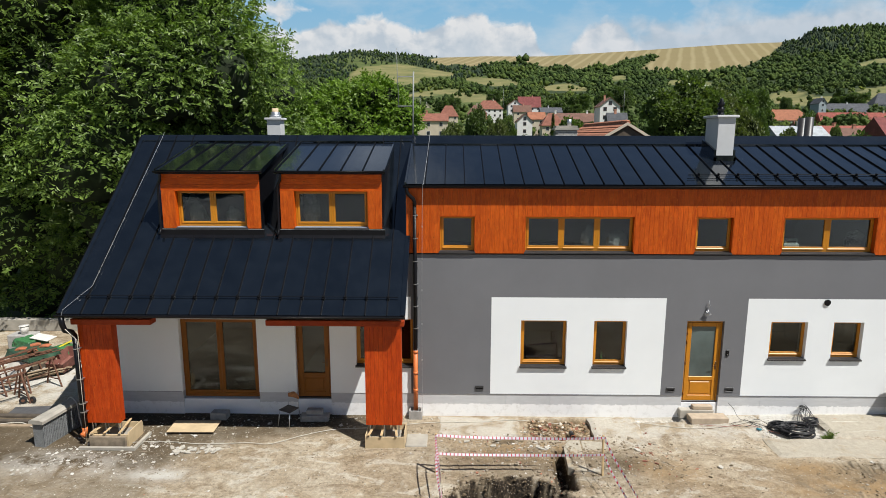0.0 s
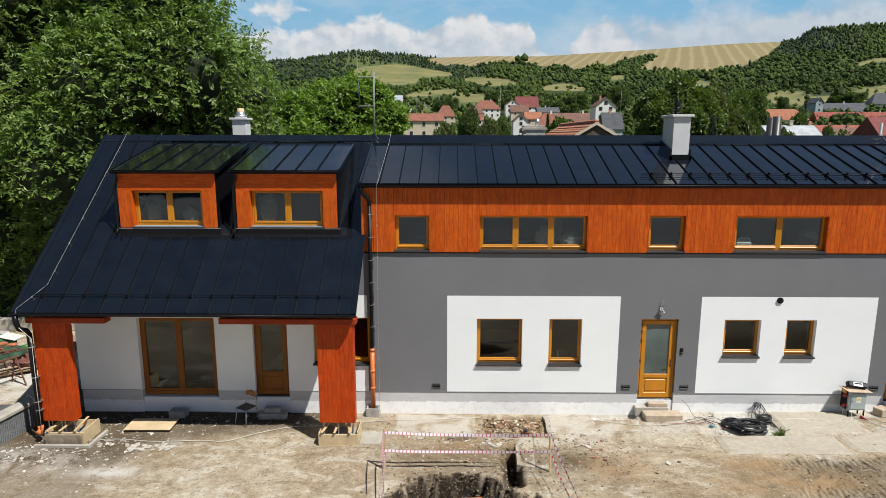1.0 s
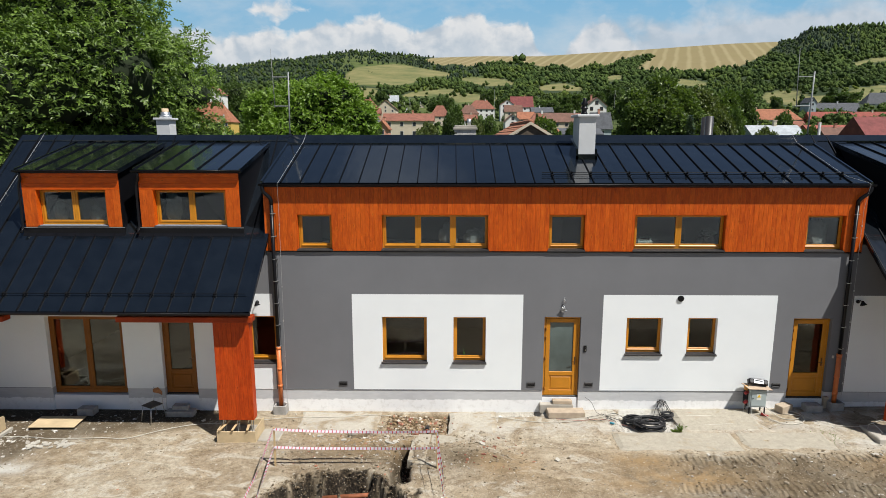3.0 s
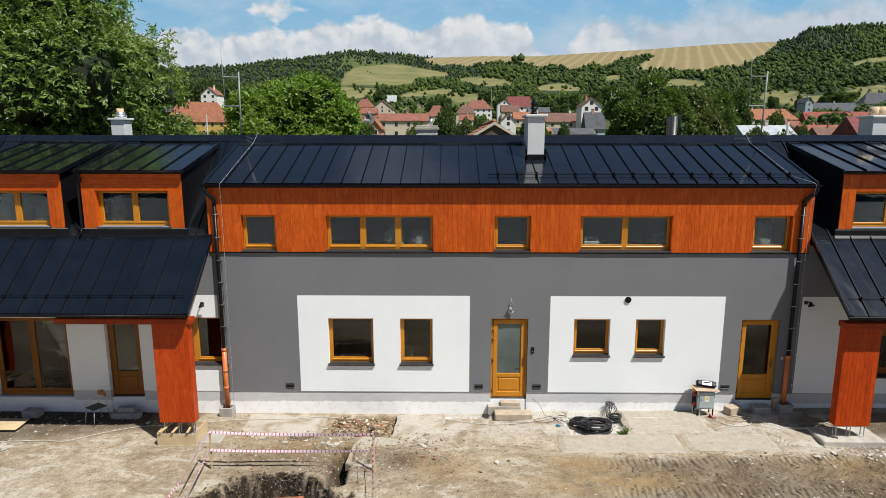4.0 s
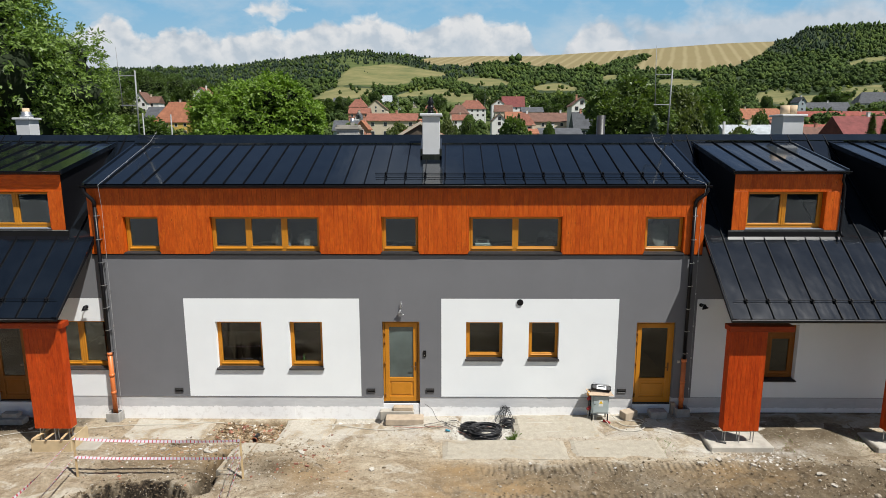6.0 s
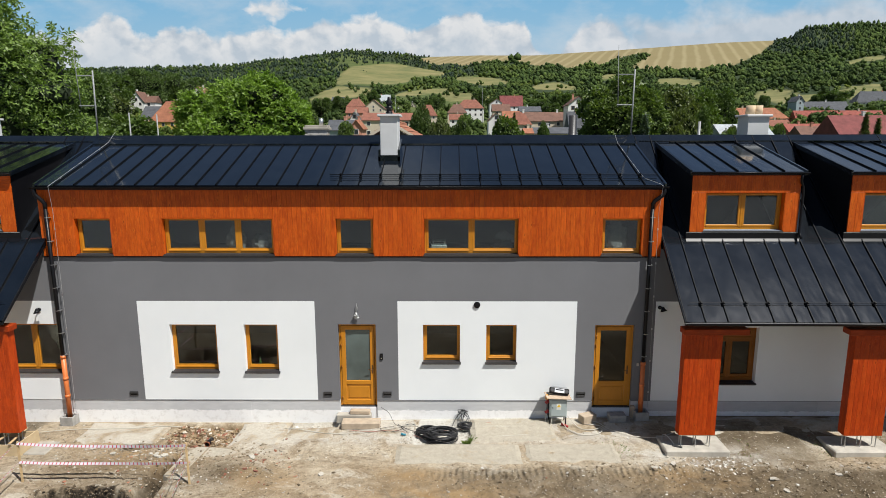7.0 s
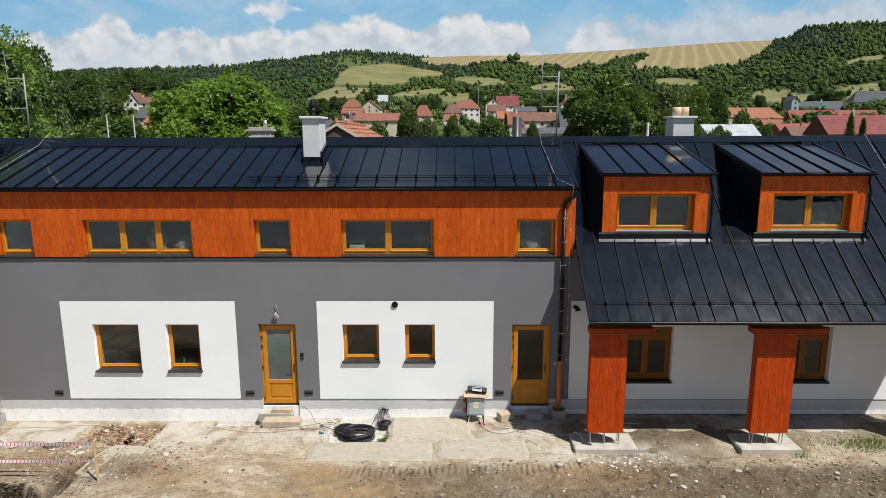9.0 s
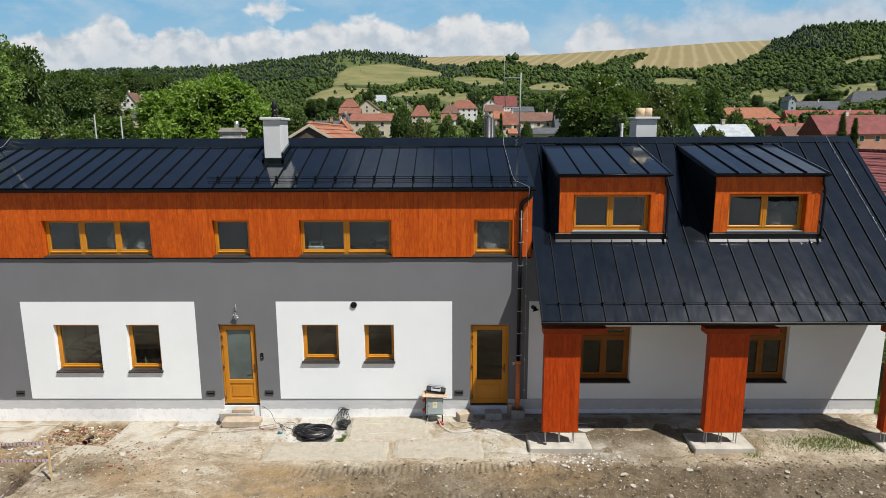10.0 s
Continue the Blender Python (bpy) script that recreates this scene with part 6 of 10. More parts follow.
# power box with radio
def power_box():
    x, y = 6.44, -0.26
    z = ground_flat(x, y) + 0.02
    t = thing("power_box", (x, y, z), "grey steel site power box on legs with red sockets", "power box")
    part("cabinet", Geo().box(x - 0.20, x + 0.26, y - 0.14, y + 0.14, z + 0.20, z + 0.72, 0.012), GREYBOX, t)
    part("cabinet_door", Geo().box(x - 0.16, x + 0.23, y - 0.158, y - 0.142, z + 0.24, z + 0.69, 0.006), GREYBOX, t)
    part("lock", Geo().tube([(x - 0.12, y - 0.158, z + 0.48), (x - 0.12, y - 0.17, z + 0.48)], 0.014, 10), BLACK, t)
    tri = [(x + 0.04 + 0.06 * math.cos(a), z + 0.53 + 0.06 * math.sin(a)) for a in (radians(90), radians(210), radians(330))]
    part("warning_label", Geo().box(x - 0.02, x + 0.10, y - 0.1605, y - 0.1585, z + 0.42, z + 0.60), plain_mat("label_white", (0.7, 0.7, 0.66), 0.5), t, "white warning label")
    part("warning_triangle", Geo().prism([(u, w) for u, w in tri], "y", y - 0.1625, y - 0.161), plain_mat("label_yellow", (0.75, 0.5, 0.02), 0.5), t, "yellow warning triangle")
    for dx in (-0.18, 0.24):
        for dy in (-0.12, 0.12):
            part("leg", Geo().box(x + dx - 0.015, x + dx + 0.015, y + dy - 0.015, y + dy + 0.015, z - 0.02, z + 0.20, 0.003), BLACK, t)
    for k, zz in enumerate((z + 0.62, z + 0.34)):
        part("socket", Geo().tube([(x - 0.20, y - 0.02, zz), (x - 0.30, y - 0.05, zz - 0.05)], [0.05, 0.04], 12), RED, t, "red industrial socket", True)
    part("plug", Geo().tube([(x + 0.12, y - 0.18, z + 0.04), (x + 0.28, y - 0.28, z + 0.0)], [0.04, 0.03], 10), RED, t, "faded red plug", True)
    part("switch", Geo().box(x - 0.30, x - 0.21, y - 0.05, y + 0.05, z + 0.66, z + 0.78, 0.01), plain_mat("switch_yellow", (0.6, 0.28, 0.05), 0.5), t, "orange yellow switch housing")
    part("back_panel", Geo().box(x - 0.23, x - 0.20, y - 0.05, y + 0.18, z + 0.2, z + 0.78, 0.004), BLACK, t)
    top = part("top_board", Geo().box(x - 0.30, x + 0.36, y - 0.22, y + 0.20, z + 0.745, z + 0.765, 0.004).moved(Matrix.Translation((x, y, z + 0.75)) @ pose(0, 0, 0, 0, 3, 2) @ Matrix.Translation((-x, -y, -z - 0.75))), plain_mat("dusty_lid_board", (0.46, 0.35, 0.25), 0.85, vary=0.2), t, "pale board lid")
    r = thing("radio", (x + 0.08, y, z + 0.78), "silver black portable radio lying on the power box", "radio")
    m = Matrix.Translation((x + 0.06, y, z + 0.80)) @ pose(0, 0, 0, -35, 6, -4)
    part("body", Geo().box(-0.26, 0.26, -0.07, 0.07, 0, 0.15, 0.02).moved(m), BLACK, r)
    part("front_panel", Geo().box(-0.13, 0.13, -0.078, -0.071, 0.02, 0.13, 0.004).moved(m), STEEL, r, "silver control panel")
    part("dial", Geo().box(-0.10, 0.10, -0.083, -0.079, 0.08, 0.11, 0.002).moved(m), BLACK, r, "dark tuning dial")
    for s in (-1, 1):
        part("speaker", Geo().tube([(s * 0.19, -0.071, 0.075), (s * 0.19, -0.082, 0.075)], [0.055, 0.05], 16).moved(m), SILL, r)
    part("handle", Geo().tube([(-0.22, 0, 0.14), (-0.2, 0, 0.19), (0.2, 0, 0.19), (0.22, 0, 0.14)], 0.01, 6).moved(m), STEEL, r)


power_box()


# small fittings on the front
def vent(x, z):
    t = thing("wall_vent", (x, -0.01, z), "small dark wall vent with a slanted flap", "vent", "vents in the plinth line")
    part("frame", Geo().box(x - 0.115, x + 0.115, -0.022, 0.002, z + 0.045, z + 0.062, 0.003).box(x - 0.115, x + 0.115, -0.022, 0.002, z - 0.062, z - 0.045, 0.003).box(x - 0.115, x - 0.098, -0.022, 0.002, z - 0.045, z + 0.045, 0.003).box(x + 0.098, x + 0.115, -0.022, 0.002, z - 0.045, z + 0.045, 0.003), SILL, t)
    part("backing", Geo().box(x - 0.098, x + 0.098, -0.006, 0.001, z - 0.045, z + 0.045), BLACK, t)
    part("slat", Geo().prism([(-0.020, z + 0.045), (-0.026, z + 0.010), (-0.018, z + 0.006), (-0.012, z + 0.045)], "x", x - 0.098, x + 0.098), SILL, t)


for x, z in ((-5.03, 0.60), (0.27, 0.60), (1.89, 0.61), (7.14, 0.62)):
    vent(x, z)
single("wall_outlet", Geo().tube([(4.305, 0.0, 3.115), (4.305, -0.03, 3.115)], 0.085, 20).tube([(4.305, -0.03, 3.115), (4.305, -0.034, 3.115)], [0.085, 0.06], 20), BLACK, "round black vent cap in the white panel", "vent")
ic = thing("intercom", (1.75, -0.02, 1.58), "black intercom beside the entrance door", "intercom")
part("body", Geo().box(1.71, 1.79, -0.025, 0.0, 1.58, 1.76, 0.006), BLACK, ic)
part("button", Geo().tube([(1.75, -0.025, 1.63), (1.75, -0.03, 1.63)], 0.014, 10), STEEL, ic)
part("lens", Geo().tube([(1.75, -0.025, 1.70), (1.75, -0.028, 1.70)], 0.012, 10), SILL, ic)
single("switch", Geo().box(8.60, 8.66, -0.02, 0, 1.42, 1.50, 0.005), PLASTICW, "small white switch beside the side door", "switch")


def wall_lamp(x, z, label):
    t = thing("wall_lamp", (x, -0.02, z - 0.1), label, "lamp", "lamps on the front")
    part("mount", Geo().tube([(x, 0.0, z), (x, -0.03, z)], 0.05, 14), BLACK, t, "", True)
    part("arm", Geo().tube([(x, -0.03, z), (x, -0.10, z + 0.05), (x + 0.03, -0.16, z + 0.03)], 0.014, 8), BLACK, t, "", True)
    part("shade", Geo().tube([(x + 0.03, -0.16, z + 0.06), (x + 0.035, -0.17, z + 0.0), (x + 0.05, -0.18, z - 0.05)], [0.025, 0.05, 0.09], 16), BLACK, t, "black dish shade", True)


wall_lamp(-7.35, 2.97, "small black wall lamp on the white wing wall")
wall_lamp(9.12, 3.05, "small black wall lamp beside the garden wing roof")
kn = thing("wire_bundle", (1.10, -0.03, 2.78), "knotted grey installation wires sticking from the wall above the door", "wires")
rk = random.Random(5)
for k in range(7):
    a = [Vector((1.10, 0.0, 2.92))]
    for i in range(7):
        w = rk.uniform(0, 6.3)
        a.append(Vector((1.10 + 0.10 * math.cos(w) * (0.3 + i / 9), -0.05 - 0.03 * rk.random(), 2.86 - 0.012 * i + 0.05 * math.sin(w))))
    part("wire", Geo().tube(a, 0.007, 5), STEEL, kn, "", True)
part("wire", Geo().tube([(1.10, 0, 2.92), (1.11, -0.05, 2.98), (1.12, -0.04, 3.10), (1.13, -0.05, 3.16)], 0.007, 5), STEEL, kn, "", True)
part("wire", Geo().tube([(1.12, -0.03, 2.94), (1.16, -0.05, 3.02), (1.12, -0.05, 3.12)], 0.006, 5), STEEL, kn, "", True)


# lightning conductors along the roofs
WIREGREY = plain_mat("aluminium_wire", (0.34, 0.34, 0.34), 0.6, metal=0.2)

def conductor(pts, label, clips=True):
    t = thing("lightning_conductor", pts[0], label, "wire", "lightning conductors")
    part("wire", Geo().tube(pts, 0.005, 6), WIREGREY, t)
    if clips:
        for a, b in zip(pts, pts[1:]):
            n = int((Vector(b) - Vector(a)).length / 0.85)
            for i in range(n):
                p = Vector(a).lerp(Vector(b), (i + 0.5) / n)
                part("clip", Geo().box(p.x - 0.012, p.x + 0.012, p.y - 0.012, p.y + 0.012, p.z - 0.04, p.z + 0.012, 0.003), STEEL, t)
    return t


def on_slope(x, y, h=0.06):
    return (x, y, roof_z(y) + h)


def on_mid(x, y, h=0.06):
    return (x, y, 6.265 + 0.345 * (y + 0.09) + h)


conductor([(-14.72, 3.05, TOP + 0.12), on_slope(-14.73, 2.8), on_slope(-14.80, -1.35, 0.10), on_slope(-15.28, -1.88, 0.08), (-15.30, -2.0, 3.05)], "white lightning wire down the veranda wing roof")
conductor([(-6.50, 3.05, TOP + 0.14), (-6.52, 2.65, 7.32), on_mid(-6.56, -0.2), (-6.58, -0.23, 6.26), (-6.60, -0.12, 5.6), (-6.62, -0.10, 3.0), (-6.62, -0.10, -0.1)], "thin lightning wire over the middle roof to the ground")
conductor([(8.52, 3.05, TOP + 0.10), (8.52, 2.70, 7.30), on_mid(8.56, 0.5), on_mid(8.60, 0.2), on_mid(8.9, -0.15), (8.93, -0.23, 6.26), (8.9, -0.12, 5.6), (8.92, -0.11, 0.3)], "thin lightning wire at the end of the middle roof")
conductor([(18.25, 3.05, TOP + 0.12), on_slope(18.25, 2.8), on_slope(18.25, -1.8)], "thin lightning wire down the garden wing roof")


# the corner downpipe
def corner_pipe():
    x = -15.28
    t = thing("downpipe", (x, -1.7, 0.1), "black downpipe beside the corner post with orange elbow", "downpipe", "downpipes of the house")
    part("neck", Geo().tube([(x, -1.96, 3.17), (x, -1.96, 3.0), (x + 0.03, -1.92, 2.82), (x + 0.10, -1.78, 2.74), (x + 0.14, -1.74, 2.62)], 0.066, 12), BLACK, t, "", True)
    part("pipe", Geo().tube([(x + 0.14, -1.74, 2.64), (x + 0.14, -1.74, 0.16)], 0.064, 14), BLACK, t, "", True)
    part("elbow", Geo().tube([(x + 0.14, -1.74, 0.20), (x + 0.14, -1.74, 0.12), (x + 0.14, -1.77, 0.05), (x + 0.12, -1.84, 0.01)], [0.07, 0.068, 0.068, 0.08], 14), ORANGEPIPE, t, "orange plastic elbow", True)
    for z in (2.3, 1.5, 0.85, 0.62):
        part("clamp", Geo().tube([(x + 0.14, -1.74, z - 0.012), (x + 0.14, -1.74, z + 0.012)], 0.070, 12).box(x + 0.17, x + 0.24, -1.76, -1.66, z - 0.012, z + 0.012), STEEL, t)
    part("wire", Geo().tube([(x + 0.02, -2.0, 2.95), (x + 0.25, -1.84, 2.55), (x + 0.22, -1.83, 1.2), (x + 0.24, -1.86, -0.1)], 0.008, 5), PLASTICW, t, "", True)


corner_pipe()


# chair under the veranda
def chair(x, y, turn):
    z = ground_flat(x, y) + 0.025
    t = thing("chair", (x, y, z), "old school chair with brown plywood seat and steel legs", "chair")
    m = pose(x, y, z, 0, 0, turn)
    seat = Geo()
    seat.box(-0.20, 0.20, -0.19, 0.19, 0.43, 0.448, 0.008)
    part("seat", seat.moved(m), plain_mat("dark_seat", (0.09, 0.07, 0.055), 0.6, vary=0.2), t)
    bk = Geo()
    n = 8
    for i in range(n):
        a0, a1 = -0.19 + 0.38 * i / n, -0.19 + 0.38 * (i + 1) / n
        c = lambda a: 0.19 + 0.03 * (1 - (a / 0.19) ** 2)
        bk.solid([(a0, c(a0), 0.68), (a1, c(a1), 0.68), (a1, c(a1), 0.86 - 0.02 * abs(i - 3.5)), (a0, c(a0), 0.86 - 0.02 * abs(i - 3.5)), (a0, c(a0) + 0.012, 0.68), (a1, c(a1) + 0.012, 0.68), (a1, c(a1) + 0.012, 0.86 - 0.02 * abs(i - 3.5)), (a0, c(a0) + 0.012, 0.86 - 0.02 * abs(i - 3.5))], [(0, 1, 2, 3), (7, 6, 5, 4), (0, 4, 5, 1), (3, 2, 6, 7), (0, 3, 7, 4), (1, 5, 6, 2)])
    part("backrest", bk.moved(m), plain_mat("worn_plywood", (0.36, 0.15, 0.05), 0.6, vary=0.45, scale=14), t, "peeling orange-brown plywood backrest")
    for sx in (-1, 1):
        part("back_leg", Geo().tube([(sx * 0.19, 0.26, 0), (sx * 0.18, 0.19, 0.43), (sx * 0.17, 0.215, 0.84)], 0.012, 8).moved(m), STEEL, t, "", True)
        part("front_leg", Geo().tube([(sx * 0.20, -0.22, 0), (sx * 0.17, -0.16, 0.43)], 0.012, 8).moved(m), STEEL, t, "", True)
        part("side_rail", Geo().tube([(sx * 0.18, 0.19, 0.42), (sx * 0.17, -0.16, 0.42)], 0.01, 6).moved(m), STEEL, t, "", True)


chair(-10.22, -0.62, -28)
single("plywood_sheet", Geo().box(-0.62, 0.62, -0.30, 0.30, 0, 0.018, 0.003).moved(pose(-12.70, -0.92, -0.175, 3, 0, 1)), PLY, "clean pale plywood sheet lying on the yard", "plywood", base=(-12.7, -0.92, -0.2))
single("steel_hook", Geo().tube([(8.95, -1.25, -0.06), (8.93, -1.3, 0.10), (9.0, -1.36, 0.14), (9.1, -1.45, 0.05), (9.16, -1.52, -0.05)], 0.008, 6), STEEL, "bent steel bar on the footing pad", "steel bar", smooth=True)
single("wood_scrap", Geo().box(-0.12, 0.12, -0.03, 0.03, 0, 0.03, 0.006).moved(pose(9.2, -1.62, -0.055, 0, 0, -25)), SILL, "dark wood scrap on the footing pad", "wood scrap")


def crumpled(cx, cy, cz, rx, ry, h, seed):
    """A heap of creased foil resting on its base."""
    bm = bmesh.new()
    bmesh.ops.create_icosphere(bm, subdivisions=4, radius=1)
    g = Geo()
    for v in bm.verts:
        c = v.co
        w = 1 + 0.35 * noise.noise(c * 2.2 + Vector((seed, 0, 0))) + 0.22 * abs(noise.noise(c * 6.0 + Vector((0, seed, 0)))) - 0.12 * abs(noise.noise(c * 13.0))
        g.v.append((cx + c.x * w * rx, cy + max(-1.0, min(1.0, c.y * w)) * ry, cz + max(0.0, c.z * w * 0.5 + 0.45) * h))
    g.f = [tuple(q.index for q in fc.verts) for fc in bm.faces]
    g.m = [0] * len(g.f)
    bm.free()
    return g


# low wall and clutter beyond the gable
DARKBLOCK = plain_mat("dark_coated_block", (0.075, 0.075, 0.078), 0.8, vary=0.2, scale=6)


def low_wall():
    t = thing("low_wall", (-15.9, -0.9, -0.3), "low block wall with pale cap and mesh face", "wall")
    a, b = Vector((-16.2, -1.95, 0)), Vector((-15.75, 1.2, 0))
    d = (b - a).normalized()
    s = Vector((-d.y, d.x, 0))
    m = Matrix(((d.x, s.x, 0, a.x), (d.y, s.y, 0, a.y), (0, 0, 1, -0.3), (0, 0, 0, 1)))
    ln = (b - a).length
    rows, cols = 4, 6
    for r in range(rows):
        for c in range(cols):
            off = 0.5 if r % 2 else 0
            x0, x1 = max(0, ln * (c - off) / cols), min(ln, ln * (c + 1 - off) / cols)
            if x1 - x0 > 0.05:
                part("block", Geo().box(x0 + 0.004, x1 - 0.004, -0.14, 0.14, r * 0.17, r * 0.17 + 0.166, 0.006).moved(m), DARKBLOCK, t)
    grid = Geo()
    for i in range(16):
        grid.box(ln * 0.0 - 0.012, -0.004, -0.13 + 0.26 * i / 15 - 0.004, -0.13 + 0.26 * i / 15 + 0.004, 0.02, 0.67)
    for i in range(60):
        grid.box(ln * i / 60, ln * i / 60 + 0.012, -0.152, -0.144, 0.02, 0.67)
    for i in range(26):
        grid.box(0.0, ln, -0.156, -0.150, 0.03 + 0.025 * i, 0.038 + 0.025 * i)
    part("mesh_cover", grid.moved(m), MASTGREY, t, "grey plaster mesh over the blocks")
    part("cap", Geo().prism([(-0.20, 0.69), (-0.20, 0.76), (-0.10, 0.80), (0.10, 0.80), (0.20, 0.76), (0.20, 0.69)], "x", -0.06, ln + 0.02).moved(m), PALECONC, t, "rounded pale concrete cap")


low_wall()
SHEETW = plain_mat("pale_panel", (0.62, 0.60, 0.55), 0.8, vary=0.1)
TARP = plain_mat("green_tarpaulin", (0.035, 0.085, 0.05), 0.5, vary=0.3, scale=5, bumps=0.4)
OLDLATH = plain_mat("weathered_lath", (0.33, 0.25, 0.165), 0.9, vary=0.3, scale=4)
PALEBOARD = plain_mat("dusty_pale_board", (0.44, 0.41, 0.36), 0.9, vary=0.25, scale=4)
MUDWOOD = plain_mat("muddy_dark_wood", (0.085, 0.068, 0.05), 0.9, vary=0.35, scale=5, bumps=0.4)
GREENFOIL = plain_mat("green_foil", (0.045, 0.165, 0.06), 0.45, vary=0.35, scale=7, bumps=0.4)
CARTRED = plain_mat("faded_red_steel", (0.21, 0.085, 0.065), 0.75, vary=0.35, scale=8)
BRICK = plain_mat("red_brick", (0.40, 0.13, 0.06), 0.9, vary=0.25, scale=8, bumps=0.4)


def trestle(x, y, turn, ln, h, label):
    z = ground_at(x, y)
    t = thing("trestle", (x, y, z), label, "trestle", "trestles beside the house")
    m = pose(x, y, z, 0, 0, turn)
    part("top_rail", Geo().box(-ln / 2, ln / 2, -0.03, 0.03, h - 0.06, h, 0.005).moved(m), RUST, t)
    for s in (-1, 1):
        for w in (-1, 1):
            part("leg", Geo().tube([(s * ln * 0.42, w * 0.36, 0), (s * ln * 0.40, w * 0.03, h - 0.03)], 0.025, 6).moved(m), RUST, t)
        part("foot_rail", Geo().tube([(s * ln * 0.42, -0.26, h * 0.25), (s * ln * 0.42, 0.26, h * 0.25)], 0.018, 6).moved(m), RUST, t)
    part("brace", Geo().tube([(-ln * 0.41, 0.2, h * 0.4), (ln * 0.41, 0.2, h * 0.4)], 0.018, 6).moved(m), RUST, t)


for tx, ty, tr, tl, th, tlab in ((-18.75, 0.35, 58, 1.2, 0.88, "rusty steel trestle in the sun"), (-18.55, 1.5, 66, 1.2, 0.92, "rusty steel trestle with pipes on it"), (-19.2, 1.15, 50, 1.1, 0.85, "low rusty steel trestle among others"), (-19.75, 0.75, 62, 1.2, 0.9, "rusty steel trestle beside the leaning panel"), (-19.6, 2.2, 70, 1.3, 0.95, "tall rusty steel trestle beside the laths")):
    trestle(tx, ty, tr, tl, th, tlab)
for i in range(7):
    single("steel_pipe", Geo().tube([(-20.6 + 0.13 * i, 0.25 + 0.10 * i, 0.66 + 0.035 * (i % 3)), (-18.9 + 0.10 * i, 1.75 + 0.12 * i, 0.74 + 0.04 * (i % 3))], 0.022, 8), RUST, "rusty steel pipe lying across the trestles", "pipe", "pipes on the trestles", smooth=True)
for i in range(14):
    single("plank", Geo().box(-0.8, 0.8, -0.035, 0.035, 0, 0.03, 0.004).moved(pose(-19.25 + 0.05 * (i % 4), 2.35 + 0.08 * (i % 5), -0.20 + 0.036 * (i // 3) + 0.002 * i, 0, -4, 30 + 2.2 * (i % 5))), OLDLATH, "weathered grey-brown lath on a low pile", "plank", "laths beside the house")


def board_stack(x, y, turn, w, d, z1, label):
    """A pile of boards and boxes with small offsets."""
    z0 = ground_at(x, y)
    t = thing("board_stack", (x, y, z0), label, "stack", "stacks beside the house")
    rng = random.Random(int(-x * 100))
    n = 6
    for i in range(n):
        a, b = z0 + (z1 - z0) * i / n, z0 + (z1 - z0) * (i + 1) / n - 0.006
        part("board", Geo().box(-w / 2, w / 2, -d / 2, d / 2, a, b, 0.006).moved(pose(x + rng.uniform(-0.04, 0.04), y + rng.uniform(-0.04, 0.04), 0, 0, 0, turn + rng.uniform(-3, 3))), (OLDLATH, PALEBOARD, MUDWOOD)[i % 3], t)


def drape(name, x, y, turn, w, d, z1, fall, mat, seed, label):
    """A creased sheet lying over a stack, its edges hanging down."""
    g = Geo()
    nx, ny = 44, 36
    w2, d2 = w / 2 + 0.02, d / 2 + 0.02
    for j in range(ny + 1):
        for i in range(nx + 1):
            u, v = (i / nx * 2 - 1) * (w2 + fall), (j / ny * 2 - 1) * (d2 + fall)
            eu, ev = max(0.0, abs(u) - w2), max(0.0, abs(v) - d2)
            e = max(eu, ev)
            q = Vector((u * 5.0, v * 5.0, seed))
            ruffle = noise.noise(q)
            crease = abs(noise.noise(q * 2.1))
            out = 0.22 * e + 0.05 * ruffle * min(1, e * 8)
            px = math.copysign(min(abs(u), w2) + (out if eu > 0 else 0), u)
            py = math.copysign(min(abs(v), d2) + (out if ev > 0 else 0), v)
            pz = z1 + 0.012 + (0.035 * crease + 0.015 * (ruffle + 1) if e == 0 else 0.02) - e * (0.9 + 0.25 * ruffle)
            g.v.append((px, py, pz))
    for j in range(ny):
        for i in range(nx):
            a = j * (nx + 1) + i
            g.f.append((a, a + 1, a + nx + 2, a + nx + 1))
            g.m.append(0)
    g.moved(pose(x, y, 0, 0, 0, turn))
    return single(name, g, mat, label, "tarpaulin", "covers over the stacks", smooth=True)


board_stack(-19.73, 3.10, -28, 1.25, 0.85, 0.50, "stack of boards under a dark green tarpaulin")
drape("tarpaulin", -19.73, 3.10, -28, 1.25, 0.85, 0.50, 0.26, TARP, 3, "dark green tarpaulin over a stack of boards")
board_stack(-20.62, 4.25, -25, 0.75, 0.55, 0.46, "small stack of boards under green foil")
drape("tarpaulin", -20.62, 4.25, -25, 0.75, 0.55, 0.46, 0.30, GREENFOIL, 5, "bright green foil over a small stack")
board_stack(-19.18, 3.85, -20, 0.42, 0.50, 0.34, "low stack of offcuts under green foil")
drape("tarpaulin", -19.18, 3.85, -20, 0.42, 0.50, 0.34, 0.34, GREENFOIL, 8, "green foil hanging over a low stack")
for i, (x, y, a) in enumerate(((-20.05, 3.0, 20), (-19.85, 3.42, 35), (-19.45, 3.32, 10), (-19.55, 2.80, 50))):
    single("roof_tile", Geo().prism([(-0.15, 0.0), (-0.15, 0.02), (-0.05, 0.045), (0.05, 0.045), (0.15, 0.02), (0.15, 0.0)], "y", -0.12, 0.12).moved(pose(x, y, 0.545, 0, 0, a)), BRICK, "loose orange roof tile on the tarpaulin", "roof tile", "tiles on the tarpaulin")
single("stone_block", Geo().box(-21.9, -21.0, 4.85, 5.4, -0.25, 0.38, 0.03), BLOCKM, "large grey stone block beside the green foil", "stone block")
